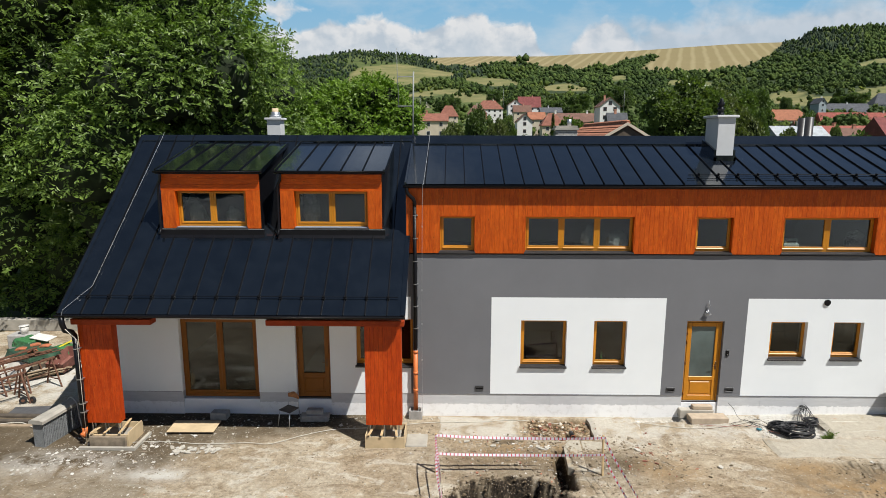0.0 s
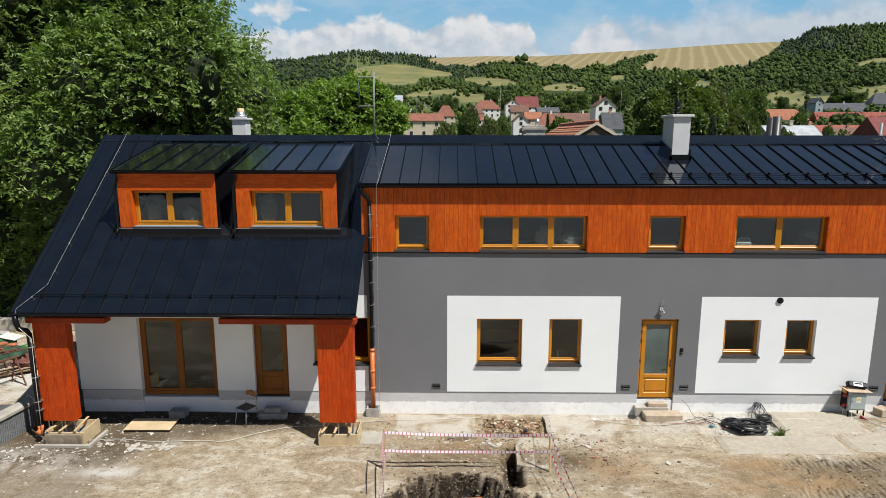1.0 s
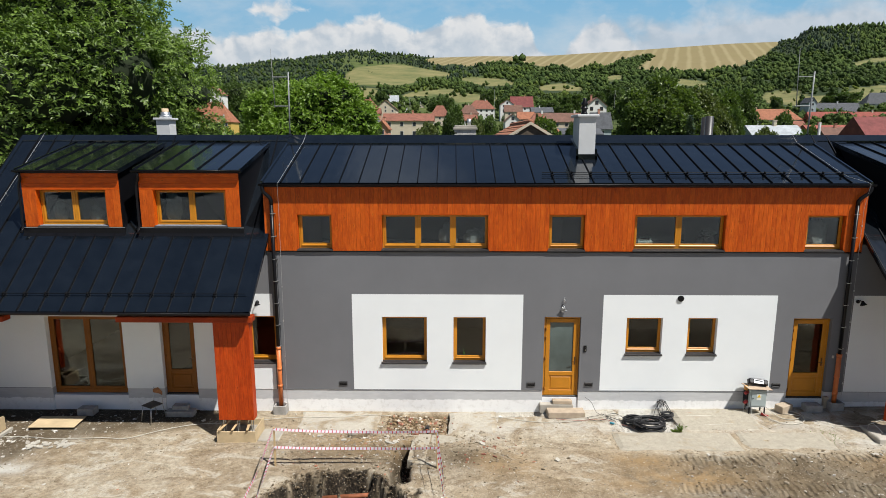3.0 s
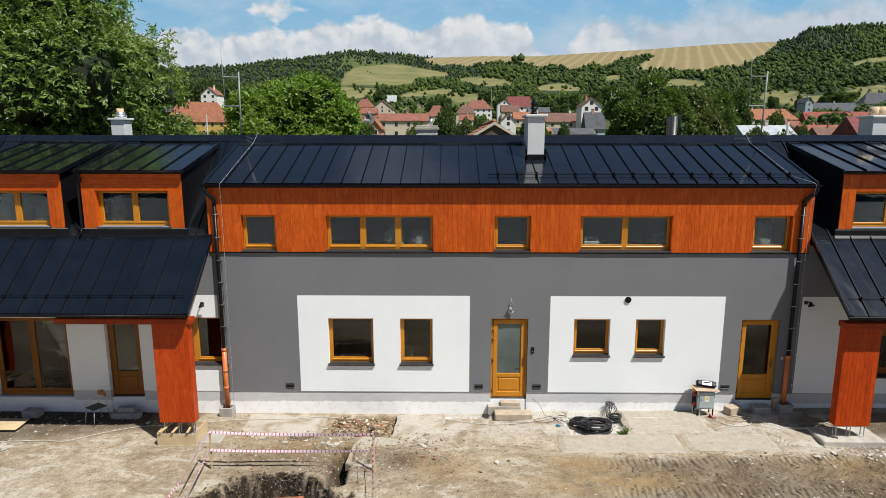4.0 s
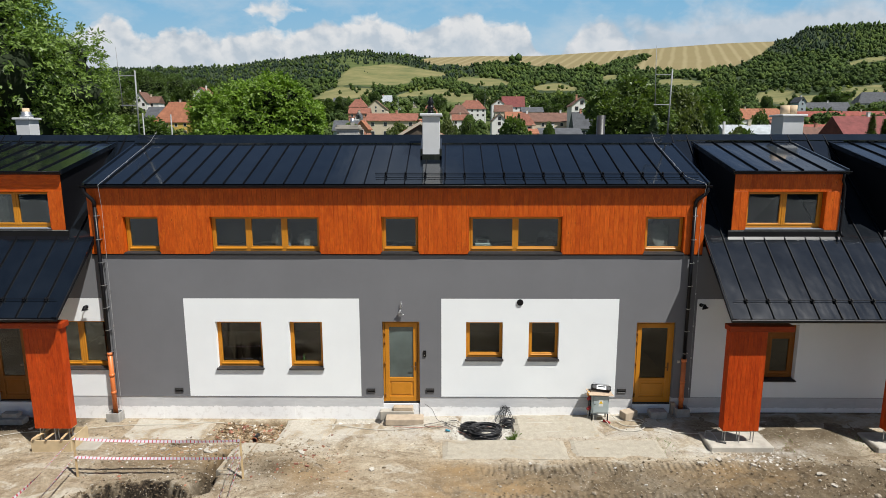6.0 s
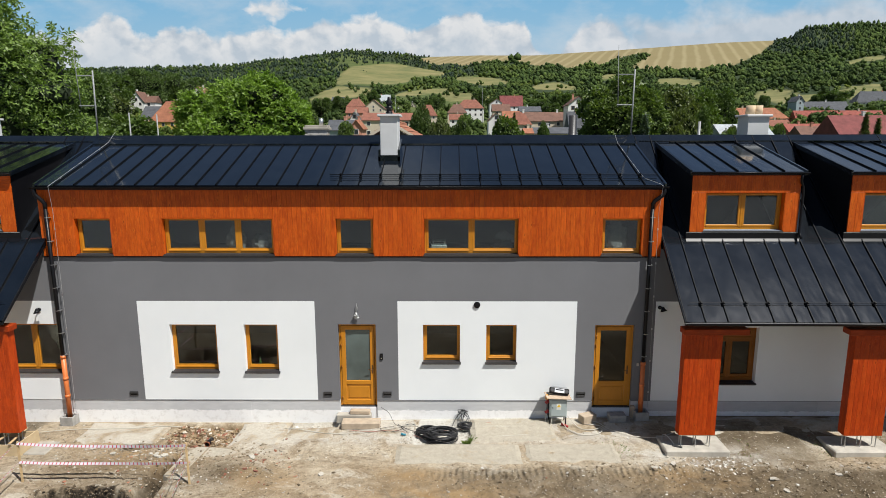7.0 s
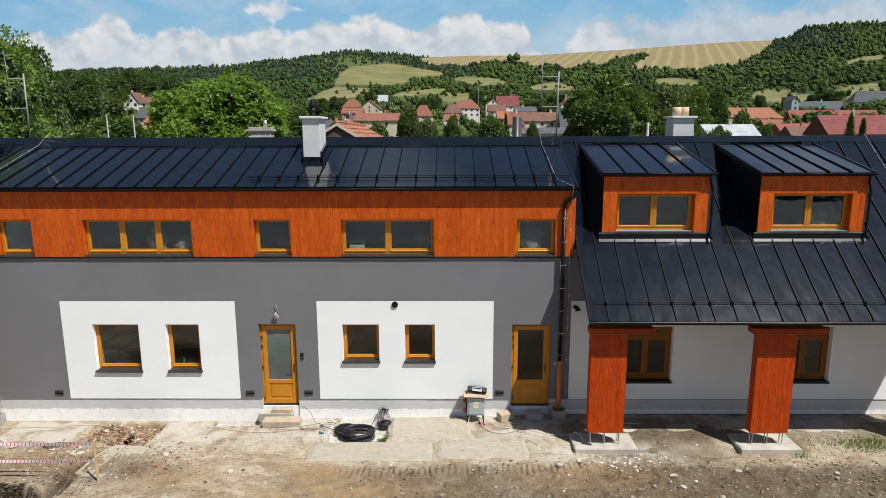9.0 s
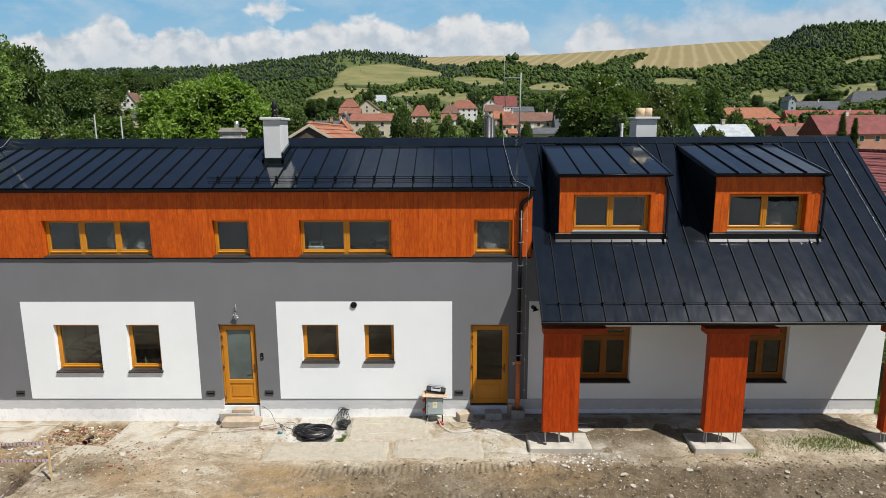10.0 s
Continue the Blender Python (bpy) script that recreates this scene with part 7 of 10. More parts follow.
bk = thing("bucket", (-21.4, 5.1, 0.38), "white plastic bucket standing on a stone block", "bucket")
part("body", Geo().tube([(-21.4, 5.1, 0.38), (-21.4, 5.1, 0.68)], [0.12, 0.15], 18), SHEETW, bk, "", True)
part("rim", Geo().tube([(-21.4, 5.1, 0.665), (-21.4, 5.1, 0.69)], 0.162, 18), SHEETW, bk, "", True)
single("white_sheet", Geo().box(-0.36, 0.36, -0.22, 0.22, 0, 0.025, 0.004).moved(pose(-20.12, 4.22, 0.53, 4, 6, -10)), SHEETW, "white board lying over the green foil", "board")
single("yellow_lath", Geo().box(-0.40, 0.40, -0.035, 0.035, 0, 0.03, 0.004).moved(pose(-19.15, 3.95, 0.40, 0, -12, 62)), plain_mat("yellow_paint", (0.62, 0.50, 0.03), 0.5), "yellow painted lath leaning on the foil", "lath")
single("panel", Geo().box(-0.5, 0.5, -0.02, 0.02, 0, 0.75, 0.004).moved(pose(-20.05, 2.15, -0.24, -52, 0, -24)), PALEBOARD, "dusty pale board panel leaning among trestles", "panel")
single("garden_wall", Geo().box(-34, -16.4, 7.3, 7.6, -0.25, 0.22, 0.02), PALECONC, "low pale garden wall under the trees", "wall")
for i, (x, y, a) in enumerate(((-18.75, 4.6, 62), (-19.0, 4.9, 40), (-18.5, 4.4, 75), (-18.9, 4.5, 120))):
    single("plank", Geo().box(-0.6, 0.6, -0.05, 0.05, 0, 0.03, 0.004).moved(pose(x, y, 0.12, 0, -38, a)), OLDLATH, "raw plank end leaning behind the cart", "plank", "planks behind the cart")
single("metal_sheet", Geo().box(-0.50, 0.50, -0.24, 0.24, 0, 0.012, 0.003).moved(pose(-17.85, 0.08, -0.235, 2, 1, 8)), DARKBLOCK, "dark dirty metal sheet lying on the ground", "sheet")
for x, y, a in ((-18.36, 0.55, 25), (-18.10, 0.60, -20)):
    m = pose(x, y, -0.14, 0, 0, a)
    w = thing("castor", (x, y, -0.25), "small dark castor wheel lying on the ground", "castor", "castors beside the house")
    part("wheel", Geo().tube([(0, -0.03, 0), (0, 0.03, 0)], 0.10, 16).moved(m), BLACKRUB, w)
    part("hub", Geo().tube([(0, -0.036, 0), (0, 0.036, 0)], 0.045, 12).moved(m), RUST, w)
single("kerb_plank", Geo().box(-19.8, -17.2, -0.34, -0.18, -0.29, -0.19, 0.02), MUDWOOD, "dark weathered plank along the yard's edge", "plank")
for i in range(2):
    single("timber_beam", Geo().box(-19.6, -17.0 - 0.3 * i, -0.92 + 0.24 * i, -0.78 + 0.24 * i, -0.30, -0.20 + 0.02 * i, 0.015), (OLDLATH, MUDWOOD)[i], "muddy squared timber lying in the mud", "beam", "beams beside the low wall")


def cart(x, y, turn):
    z = ground_at(x, y)
    t = thing("handcart", (x, y, z), "faded red steel tip cart resting on its frame", "cart")
    m = pose(x, y, z + 0.10, 0, 13, turn)
    tray = Geo()
    o = [(-0.55, -0.32, 0.44), (0.55, -0.32, 0.44), (0.55, 0.32, 0.44), (-0.55, 0.32, 0.44)]
    i_ = [(-0.44, -0.26, 0.10), (0.50, -0.26, 0.10), (0.50, 0.26, 0.10), (-0.44, 0.26, 0.10)]
    p = o + i_ + [(a * 0.95, b * 0.93, c) for a, b, c in o] + [(a * 0.95, b * 0.93, c + 0.02) for a, b, c in i_]
    tray.solid(p, [(k, (k + 1) % 4, (k + 1) % 4 + 4, k + 4) for k in range(4)] + [(4, 5, 6, 7)] + [(k + 8, (k + 1) % 4 + 8, (k + 1) % 4 + 12, k + 12) for k in range(4)] + [(12, 13, 14, 15)] + [(k, (k + 1) % 4, (k + 1) % 4 + 8, k + 8) for k in range(4)])
    part("tray", tray.moved(m), CARTRED, t)
    for s in (-1, 1):
        part("handle", Geo().tube([(0.5, s * 0.2, 0.08), (-0.4, s * 0.26, 0.10), (-1.0, s * 0.28, 0.40)], 0.018, 6).moved(m), RUST, t)
        part("leg", Geo().tube([(-0.3, s * 0.22, 0.12), (-0.36, s * 0.26, -0.22)], 0.016, 6).moved(m), RUST, t)
    wheel = part("wheel", Geo().tube([(0.34, -0.04, 0.02), (0.34, 0.04, 0.02)], 0.07, 16).moved(m), RUST, t)
    part("tyre", Geo().tube([(0.34 + 0.09 * math.cos(a), 0, 0.02 + 0.09 * math.sin(a)) for a in [2 * math.pi * k / 16 for k in range(17)]], 0.042, 8, False).moved(m), BLACKRUB, wheel, "", True)


cart(-18.72, 3.30, -96)
cable([(-20, -0.6), (-18.5, -0.9), (-17.6, -0.7), (-16.9, -1.0), (-16.4, -0.6), (-16.15, -0.75, 0.52), (-15.85, -0.9, 0.50), (-15.6, -1.2, 0.2), (-15.2, -1.7, 0.0)], 0.014, PLASTICW, "grey hose over the low wall")


# ---- rubble ----
def rubble(name, n, seed, place, size, mat, label, flat=0.6):
    """Angular fragments in one mesh, each half sunk in the ground."""
    rng = np.random.default_rng(seed)
    bm = bmesh.new()
    bmesh.ops.create_icosphere(bm, subdivisions=1, radius=1)
    ico = np.array([tuple(v.co) for v in bm.verts])
    tri = np.array([[q.index for q in f.verts] for f in bm.faces])
    bm.free()
    cube = np.array([(x, y, z) for x in (-1, 1) for y in (-1, 1) for z in (-1, 1)], float) * 0.75
    cq = np.array([(0, 1, 3), (0, 3, 2), (4, 6, 7), (4, 7, 5), (0, 4, 5), (0, 5, 1), (2, 3, 7), (2, 7, 6), (0, 2, 6), (0, 6, 4), (1, 5, 7), (1, 7, 3)])
    xy = place(rng, n)
    x, y = xy[:, 0], xy[:, 1]
    z = terrain(x, y) + yard_relief(x, y)[0]
    vs, fs, k = [], [], 0
    s = size[0] + (size[1] - size[0]) * rng.random(n) ** 3.2
    for i in range(n):
        v, f = (ico, tri) if rng.random() < 0.45 else (cube, cq)
        v = v * (1 + 0.28 * rng.normal(size=v.shape)) * np.array([1, rng.uniform(0.5, 1.0), flat * rng.uniform(0.4, 1.0)]) * s[i]
        a, b = rng.uniform(0, 6.28), rng.normal() * 0.3
        c, sn, cb, sb = math.cos(a), math.sin(a), math.cos(b), math.sin(b)
        v = np.stack([v[:, 0], v[:, 1] * cb - v[:, 2] * sb, v[:, 1] * sb + v[:, 2] * cb], 1)
        v = np.stack([v[:, 0] * c - v[:, 1] * sn, v[:, 0] * sn + v[:, 1] * c, v[:, 2]], 1)
        vs.append(v + np.array([x[i], y[i], z[i] + s[i] * 0.15]))
        fs.append(f + k)
        k += len(v)
    me = bpy.data.meshes.new(name)
    me.from_pydata(np.concatenate(vs), [], np.concatenate(fs))
    me.materials.append(mat)
    return tagged(new(name, me), label, "rubble", kind="stuff")


def stone_mat(name, stops):
    mat, nt, bs = mat_new(name)
    g = nt.nodes.new("ShaderNodeNewGeometry")
    c = ramp(nt, g.outputs["Random Per Island"], stops)
    n = noise_tex(nt, world_pos(nt), 25, 4, 0.7)
    c = mixc(nt, 0.6, c, ramp(nt, n, [(0.3, grey(0.6)), (0.7, grey(1.25))]), "MULTIPLY")
    nt.links.new(c, bs.inputs["Base Color"])
    bs.inputs["Roughness"].default_value = 0.95
    bump(nt, bs, n, 0.5, 0.01)
    return mat


EARTHSTONES = stone_mat("dusty_stones", [(0.0, (0.14, 0.106, 0.068)), (0.5, (0.24, 0.19, 0.127)), (0.85, (0.32, 0.27, 0.2)), (1.0, (0.50, 0.46, 0.39))])
CLODS = stone_mat("earth_clods", [(0.0, (0.085, 0.060, 0.033)), (0.6, (0.15, 0.11, 0.064)), (0.95, (0.25, 0.205, 0.14)), (1.0, (0.48, 0.43, 0.35))])
CHIPS = stone_mat("plaster_chips", [(0.0, (0.32, 0.29, 0.24)), (0.6, (0.45, 0.42, 0.36)), (1.0, (0.66, 0.64, 0.60))])
TRENCHSTONES = stone_mat("trench_stones", [(0.0, (0.11, 0.07, 0.036)), (0.45, (0.23, 0.155, 0.085)), (0.8, (0.34, 0.26, 0.165)), (0.93, (0.44, 0.37, 0.27)), (1.0, (0.60, 0.56, 0.49))])
BRICKS = stone_mat("brick_fragments", [(0.0, (0.20, 0.075, 0.048)), (0.6, (0.32, 0.13, 0.08)), (1.0, (0.44, 0.24, 0.15))])


def over_yard(rng, n):
    return np.stack([rng.uniform(-17, 19, n), -0.15 - 4.6 * rng.random(n) ** 0.8], 1)


def by_pit(rng, n):
    a = np.stack([rng.normal(-3.4, 1.5, n), rng.normal(-2.1, 0.9, n)], 1)
    a[:, 1] = np.clip(a[:, 1], -4.5, -0.2)
    e = np.hypot((a[:, 0] + 4.48) / 1.78, (a[:, 1] + 4.78) / 1.60)
    a[e < 1.12, 1] += 1.9
    return a


def at_right(rng, n):
    return np.stack([3.0 + 15.8 * rng.random(n) ** 0.72, -2.15 - 2.7 * rng.random(n) ** 0.9], 1)


def in_trench(rng, n):
    return np.stack([rng.uniform(-3.7, -2.0, n), rng.uniform(-1.28, -0.2, n)], 1)


def left_heap(rng, n):
    return np.stack([rng.normal(-13.7, 1.1, n), np.clip(rng.normal(-1.75, 0.45, n), -3.2, -0.8)], 1)


def gravel_patch(rng, n):
    return np.stack([rng.uniform(2.3, 4.1, n), rng.uniform(-1.22, -0.08, n)], 1)


def door_gap(rng, n):
    return np.stack([rng.uniform(-0.72, 0.5, n), rng.uniform(-0.32, -0.05, n)], 1)


rubble("yard_gravel", 6500, 1, over_yard, (0.005, 0.028), EARTHSTONES, "scattered small stones over the sandy yard")
rubble("pit_rubble", 2200, 2, by_pit, (0.007, 0.05), EARTHSTONES, "stones and broken mortar round the pit")
rubble("soil_clods", 9000, 3, at_right, (0.005, 0.034), CLODS, "brown clods of churned soil along the wheel tracks")
rubble("trench_rubble", 2600, 4, in_trench, (0.01, 0.06), TRENCHSTONES, "brown rubble filling the trench by the wall", 0.8)
rubble("trench_bricks", 60, 15, in_trench, (0.03, 0.09), BRICKS, "red brick fragments in the trench by the wall", 0.8)
rubble("track_stones", 150, 16, at_right, (0.02, 0.07), EARTHSTONES, "larger dusty stones along the churned wheel tracks", 0.7)
rubble("brick_rubble", 110, 5, by_pit, (0.008, 0.045), BRICKS, "red brick fragments round the pit")
rubble("brick_scraps", 70, 6, over_yard, (0.008, 0.04), BRICKS, "red brick scraps over the yard")
rubble("plaster_scraps", 800, 7, over_yard, (0.005, 0.038), CHIPS, "white plaster scraps over the yard", 0.35)
rubble("plaster_rubble", 420, 8, left_heap, (0.008, 0.06), CHIPS, "white broken plaster near the plywood sheet", 0.4)
rubble("white_gravel", 1500, 9, gravel_patch, (0.008, 0.03), CHIPS, "pale gravel in the cable patch")
rubble("bright_rubble", 130, 10, door_gap, (0.02, 0.07), CHIPS, "bright rubble in the gap beside the entrance steps", 0.8)
rubble("right_scraps", 200, 11, at_right, (0.008, 0.05), CHIPS, "pale rubble scraps among churned soil", 0.5)


def shard(x, y, s, a, seed):
    rng = random.Random(seed)
    pts = [(s * rng.uniform(0.6, 1.0) * math.cos(w), s * 0.7 * rng.uniform(0.6, 1) * math.sin(w)) for w in (0.3, 1.5, 2.9, 4.0, 5.3)]
    z = ground_at(x, y)
    g = Geo().prism(pts, "z", 0.0, 0.022).moved(pose(x, y, z + 0.015, rng.uniform(-14, 14), rng.uniform(-14, 14), a))
    return single("tile_shard", g, CHIPS, "flat white shard in a small heap", "shard", "white shards in the yard", base=(x, y, z))


rs = random.Random(8)
for k in range(26):
    shard(rs.gauss(-12.1, 0.36), rs.gauss(-2.10, 0.11), rs.uniform(0.06, 0.15), rs.uniform(0, 360), k)
for k, (x, y) in enumerate(((-3.55, -1.95), (-3.4, -1.88), (-3.62, -1.82), (-4.75, -1.75), (-5.4, -1.5), (0.6, -2.65), (-1.2, -2.05), (9.6, -2.5), (10.9, -2.9), (11.0, -3.3), (12.5, -2.7), (8.4, -2.4), (8.9, -2.2))):
    shard(x, y, 0.12, k * 50, 40 + k)


# ---- grass tufts ----
def grass(name, n, place, h, label, seed):
    rng = np.random.default_rng(seed)
    xy = place(rng, n)
    x, y = xy[:, 0], xy[:, 1]
    z = terrain(x, y) + yard_relief(x, y)[0]
    hh = h * (0.4 + 0.8 * rng.random(n))
    a = rng.uniform(0, 6.28, n)
    w = 0.003 + 0.004 * rng.random(n)
    lean = rng.normal(size=(n, 2)) * 0.45 * hh[:, None]
    v = np.empty((n, 4, 3))
    d = np.stack([np.cos(a) * w, np.sin(a) * w], 1)
    v[:, 0] = np.stack([x - d[:, 0], y - d[:, 1], z - 0.01], 1)
    v[:, 1] = np.stack([x + d[:, 0], y + d[:, 1], z - 0.01], 1)
    v[:, 2] = np.stack([x + lean[:, 0] * 0.4 + d[:, 0] * 0.8, y + lean[:, 1] * 0.4 + d[:, 1] * 0.8, z + hh * 0.65], 1)
    v[:, 3] = np.stack([x + lean[:, 0], y + lean[:, 1], z + hh], 1)
    me = bpy.data.meshes.new(name)
    me.from_pydata(v.reshape(-1, 3), [], np.arange(n * 4).reshape(n, 4))
    me.materials.append(GRASSM)
    return tagged(new(name, me), label, "grass", kind="stuff")


GRASSM = leaf_mat("yard_grass", (0.075, 0.12, 0.026), (0.20, 0.27, 0.07))
grass("grass", 2500, lambda r, n: np.stack([np.clip(r.normal(16.5, 0.7, n), 14.9, 17.6), -1.42 + 0.19 * r.normal(size=n) - 0.1 * r.random(n)], 1), 0.06, "patchy green grass between pad and gable", 61)
grass("gable_grass", 3200, lambda r, n: np.stack([np.clip(19.15 + 0.35 * r.normal(size=n), 18.66, 20.5), -0.5 + 0.6 * r.normal(size=n)], 1), 0.17, "tall weeds at the gable corner", 62)
grass("slab_weed", 260, lambda r, n: np.stack([4.06 + 0.06 * r.normal(size=n), -1.10 + 0.05 * r.normal(size=n)], 1), 0.10, "small weed tuft by the slab", 63)
grass("yard_weed", 180, lambda r, n: np.stack([r.choice([10.9, 14.6, 12.9, 7.9], n) + 0.15 * r.normal(size=n), r.choice([-1.3, -1.5, -1.8], n) + 0.1 * r.normal(size=n)], 1), 0.055, "small weed tufts in the dirt", 64)


grass("pad_weed", 500, lambda r, n: np.stack([14.35 + 0.13 * r.normal(size=n), -1.75 + 0.2 * r.normal(size=n)], 1), 0.05, "weeds along the edge of a footing pad", 65)
grass("wall_weed", 110, lambda r, n: np.stack([14.75 + 0.12 * r.normal(size=n), -0.10 + 0.05 * r.normal(size=n)], 1), 0.24, "dry tall weed growing against the plinth", 66)


# ---- seen through the upper windows ----
crate = thing("plastic_crate", (3.25, 0.30, 4.475), "pale blue plastic crate on the inner window ledge", "crate")
CRATE = plain_mat("pale_blue_plastic", (0.50, 0.60, 0.62), 0.5)
part("body", Geo().box(3.0, 3.5, 0.22, 0.38, 4.475, 4.56, 0.01), CRATE, crate)
part("lid", Geo().box(2.99, 3.51, 0.21, 0.39, 4.562, 4.585, 0.006), CRATE, crate)
part("handle", Geo().tube([(3.08, 0.30, 4.585), (3.10, 0.30, 4.66), (3.40, 0.30, 4.66), (3.42, 0.30, 4.585)], 0.014, 6), CRATE, crate, "", True)


STRAW = plain_mat("grey_straw", (0.38, 0.32, 0.23), 0.9, vary=0.3, scale=2)


def splinters(name, n, place, seed, mat, label):
    """Loose straws and wood splinters lying about."""
    rng = np.random.default_rng(seed)
    xy = place(rng, n)
    g = Geo()
    for x, y in xy:
        a, ln, w = rng.uniform(0, 6.28), rng.uniform(0.02, 0.09) * (2.2 if rng.random() < 0.06 else 1), rng.uniform(0.003, 0.007)
        z = ground_at(x, y)
        g.add(Geo().box(-ln, ln, -w, w, 0, w, 0).moved(pose(float(x), float(y), z + 0.012, rng.normal() * 5, rng.normal() * 5, math.degrees(a))))
    ob = new(name, g.mesh(name, mat, fix=False))
    return tagged(ob, label, "debris", kind="stuff")


splinters("straw", 200, over_yard, 71, STRAW, "pale wood splinters and straw over the yard")
splinters("track_straw", 80, at_right, 72, STRAW, "pale splinters among churned soil")
splinters("veranda_scraps", 60, lambda r, n: np.stack([r.uniform(-14.5, -8.2, n), r.uniform(-2.6, -0.7, n)], 1), 73, STRAW, "pale wood offcuts before the veranda")
def pit_rim(rng, n):
    a = rng.uniform(0.12, 3.0, n)
    e = rng.normal(0.98, 0.05, n)
    return np.stack([-4.48 + 1.78 * e * np.cos(a), -4.78 + 1.60 * e * np.sin(a)], 1)


rubble("rim_clods", 700, 31, pit_rim, (0.008, 0.045), CLODS, "brown earth clods along the broken rim of the pit", 0.7)
rubble("veranda_chips", 150, 17, lambda r, n: np.stack([r.uniform(-14.9, -7.4, n), r.uniform(-0.85, -0.1, n)], 1), (0.008, 0.06), CHIPS, "pale plaster chips on the dark veranda floor", 0.3)
rubble("pale_crumbs", 3000, 12, over_yard, (0.004, 0.018), CHIPS, "fine pale crumbs of plaster over the yard", 0.5)
rubble("brown_crumbs", 3500, 13, over_yard, (0.004, 0.016), EARTHSTONES, "fine brown soil crumbs over the yard", 0.7)
rubble("corner_plaster", 330, 14, lambda r, n: np.stack([r.normal(-15.0, 1.2, n), r.normal(-2.6, 0.4, n)], 1), (0.008, 0.06), CHIPS, "broken white plaster before the corner post", 0.35)

bottle = Geo().tube([(-1.62, 0.30, 1.255), (-1.62, 0.30, 1.42), (-1.62, 0.30, 1.47), (-1.62, 0.30, 1.54)], [0.035, 0.035, 0.014, 0.013], 14)
single("bottle", bottle, plain_mat("green_bottle", (0.10, 0.22, 0.06), 0.15), "small green glass bottle on the inner window ledge", "bottle", smooth=True)


# loose leads about the entrance and the power box
BLUEC = plain_mat("blue_plug", (0.03, 0.22, 0.30), 0.5)
cable([(1.75, -0.30, 0.35), (1.95, -0.22, 0.15), (2.1, -0.3), (2.35, -0.55), (2.0, -0.75), (1.75, -0.6), (2.1, -0.45)], 0.006, BLACKRUB, "thin dark lead hanging from the entrance step")
cable([(0.9, -0.60), (1.5, -0.72), (2.2, -0.66), (2.9, -0.86), (3.3, -1.02)], 0.006, REDLEAD, "thin red lead across the gravel")
cable([(4.2, -0.25), (4.7, -0.55), (5.2, -0.42), (5.8, -0.62), (6.2, -0.5)], 0.006, REDLEAD, "thin red lead to the power box")
cable([(6.55, -0.42, 0.05), (6.7, -0.7), (7.0, -0.95), (7.45, -0.9), (7.6, -0.6), (7.2, -0.42)], 0.010, PLASTICW, "off-white lead coiled beside the tan block")
cable([(6.3, -0.45, 0.12), (6.2, -0.62), (5.9, -0.85), (5.3, -0.95), (4.6, -1.0)], 0.006, PLASTICW, "thin pale lead over the apron")
single("plug", Geo().tube([(2.32, -0.83, ground_at(2.3, -0.8) + 0.04), (2.44, -0.85, ground_at(2.4, -0.8) + 0.035)], [0.03, 0.022], 10), BLUEC, "small blue plug on the ground", "plug", smooth=True)
for k in range(9):
    a = 0.7 * k
    cable([(3.85 + 0.03 * k, 0.0, 0.12), (3.9 + 0.1 * math.cos(a), -0.10, 0.16 + 0.05 * math.sin(a * 2)), (3.95 + 0.16 * math.sin(a), -0.2, 0.02), (3.9 + 0.12 * math.cos(a * 1.7), -0.33)], 0.005, BLACKRUB, "thin black lead tangled before the plinth", "cables from the plinth")


def spoil(rng, n):
    return np.stack([rng.normal(-1.35, 0.75, n), np.clip(rng.normal(-2.55, 0.5, n), -4.2, -1.3)], 1)


rubble("spoil_rubble", 320, 15, spoil, (0.004, 0.04), CLODS, "stones of the spoil heap beside the cover slab")
rubble("spoil_bricks", 45, 16, spoil, (0.010, 0.06), BRICKS, "brick bits in the spoil heap")
rubble("spoil_chips", 260, 17, by_pit, (0.006, 0.05), CHIPS, "pale mortar chips round the pit", 0.5)
rubble("pad_rubble", 420, 18, lambda r, n: np.stack([r.normal(9.9, 0.7, n), np.clip(r.normal(-2.12, 0.22, n), -3.0, -1.88)], 1), (0.006, 0.045), CHIPS, "pale broken mortar before the footing pad", 0.5)
rubble("wing_scraps", 260, 19, lambda r, n: np.stack([r.uniform(9, 18, n), r.uniform(-2.3, -1.0, n)], 1), (0.006, 0.04), EARTHSTONES, "small stones before the garden wing", 0.6)

# things standing on the inner ledge of an upper window
box = Geo().box(-0.21, 0.21, -0.09, 0.09, 0.0, 0.21, 0.02).box(-0.185, 0.185, -0.08, 0.08, 0.21, 0.34, 0.03).moved(pose(3.30, 0.30, 4.475))
white_box = thing("plastic_case", (3.30, 0.30, 4.475), "pale plastic tool case on an upper window ledge", "case")
part("body", box, plain_mat("pale_plastic", (0.62, 0.70, 0.70), 0.45), white_box)
part("slot", Geo().box(-0.13, 0.13, -0.0865, -0.079, 0.245, 0.285).moved(pose(3.30, 0.30, 4.475)), BLACK, white_box, "dark handle slot")


bag = thing("waste_bag", (4.97, 0.30, 4.475), "black waste bag with crumpled clear lining on a window ledge", "bag")
part("sack", crumpled(4.97, 0.30, 4.475, 0.23, 0.09, 0.42, 3), plain_mat("black_sack", (0.012, 0.012, 0.013), 0.35), bag)
part("lining", crumpled(5.01, 0.28, 4.78, 0.20, 0.10, 0.26, 8), plain_mat("clear_foil", (0.30, 0.31, 0.32), 0.16, spec=0.9), bag, "crumpled pale plastic lining")


FOIL = plain_mat("crumpled_foil", (0.62, 0.63, 0.64), 0.25, vary=0.3, scale=9, spec=0.8)


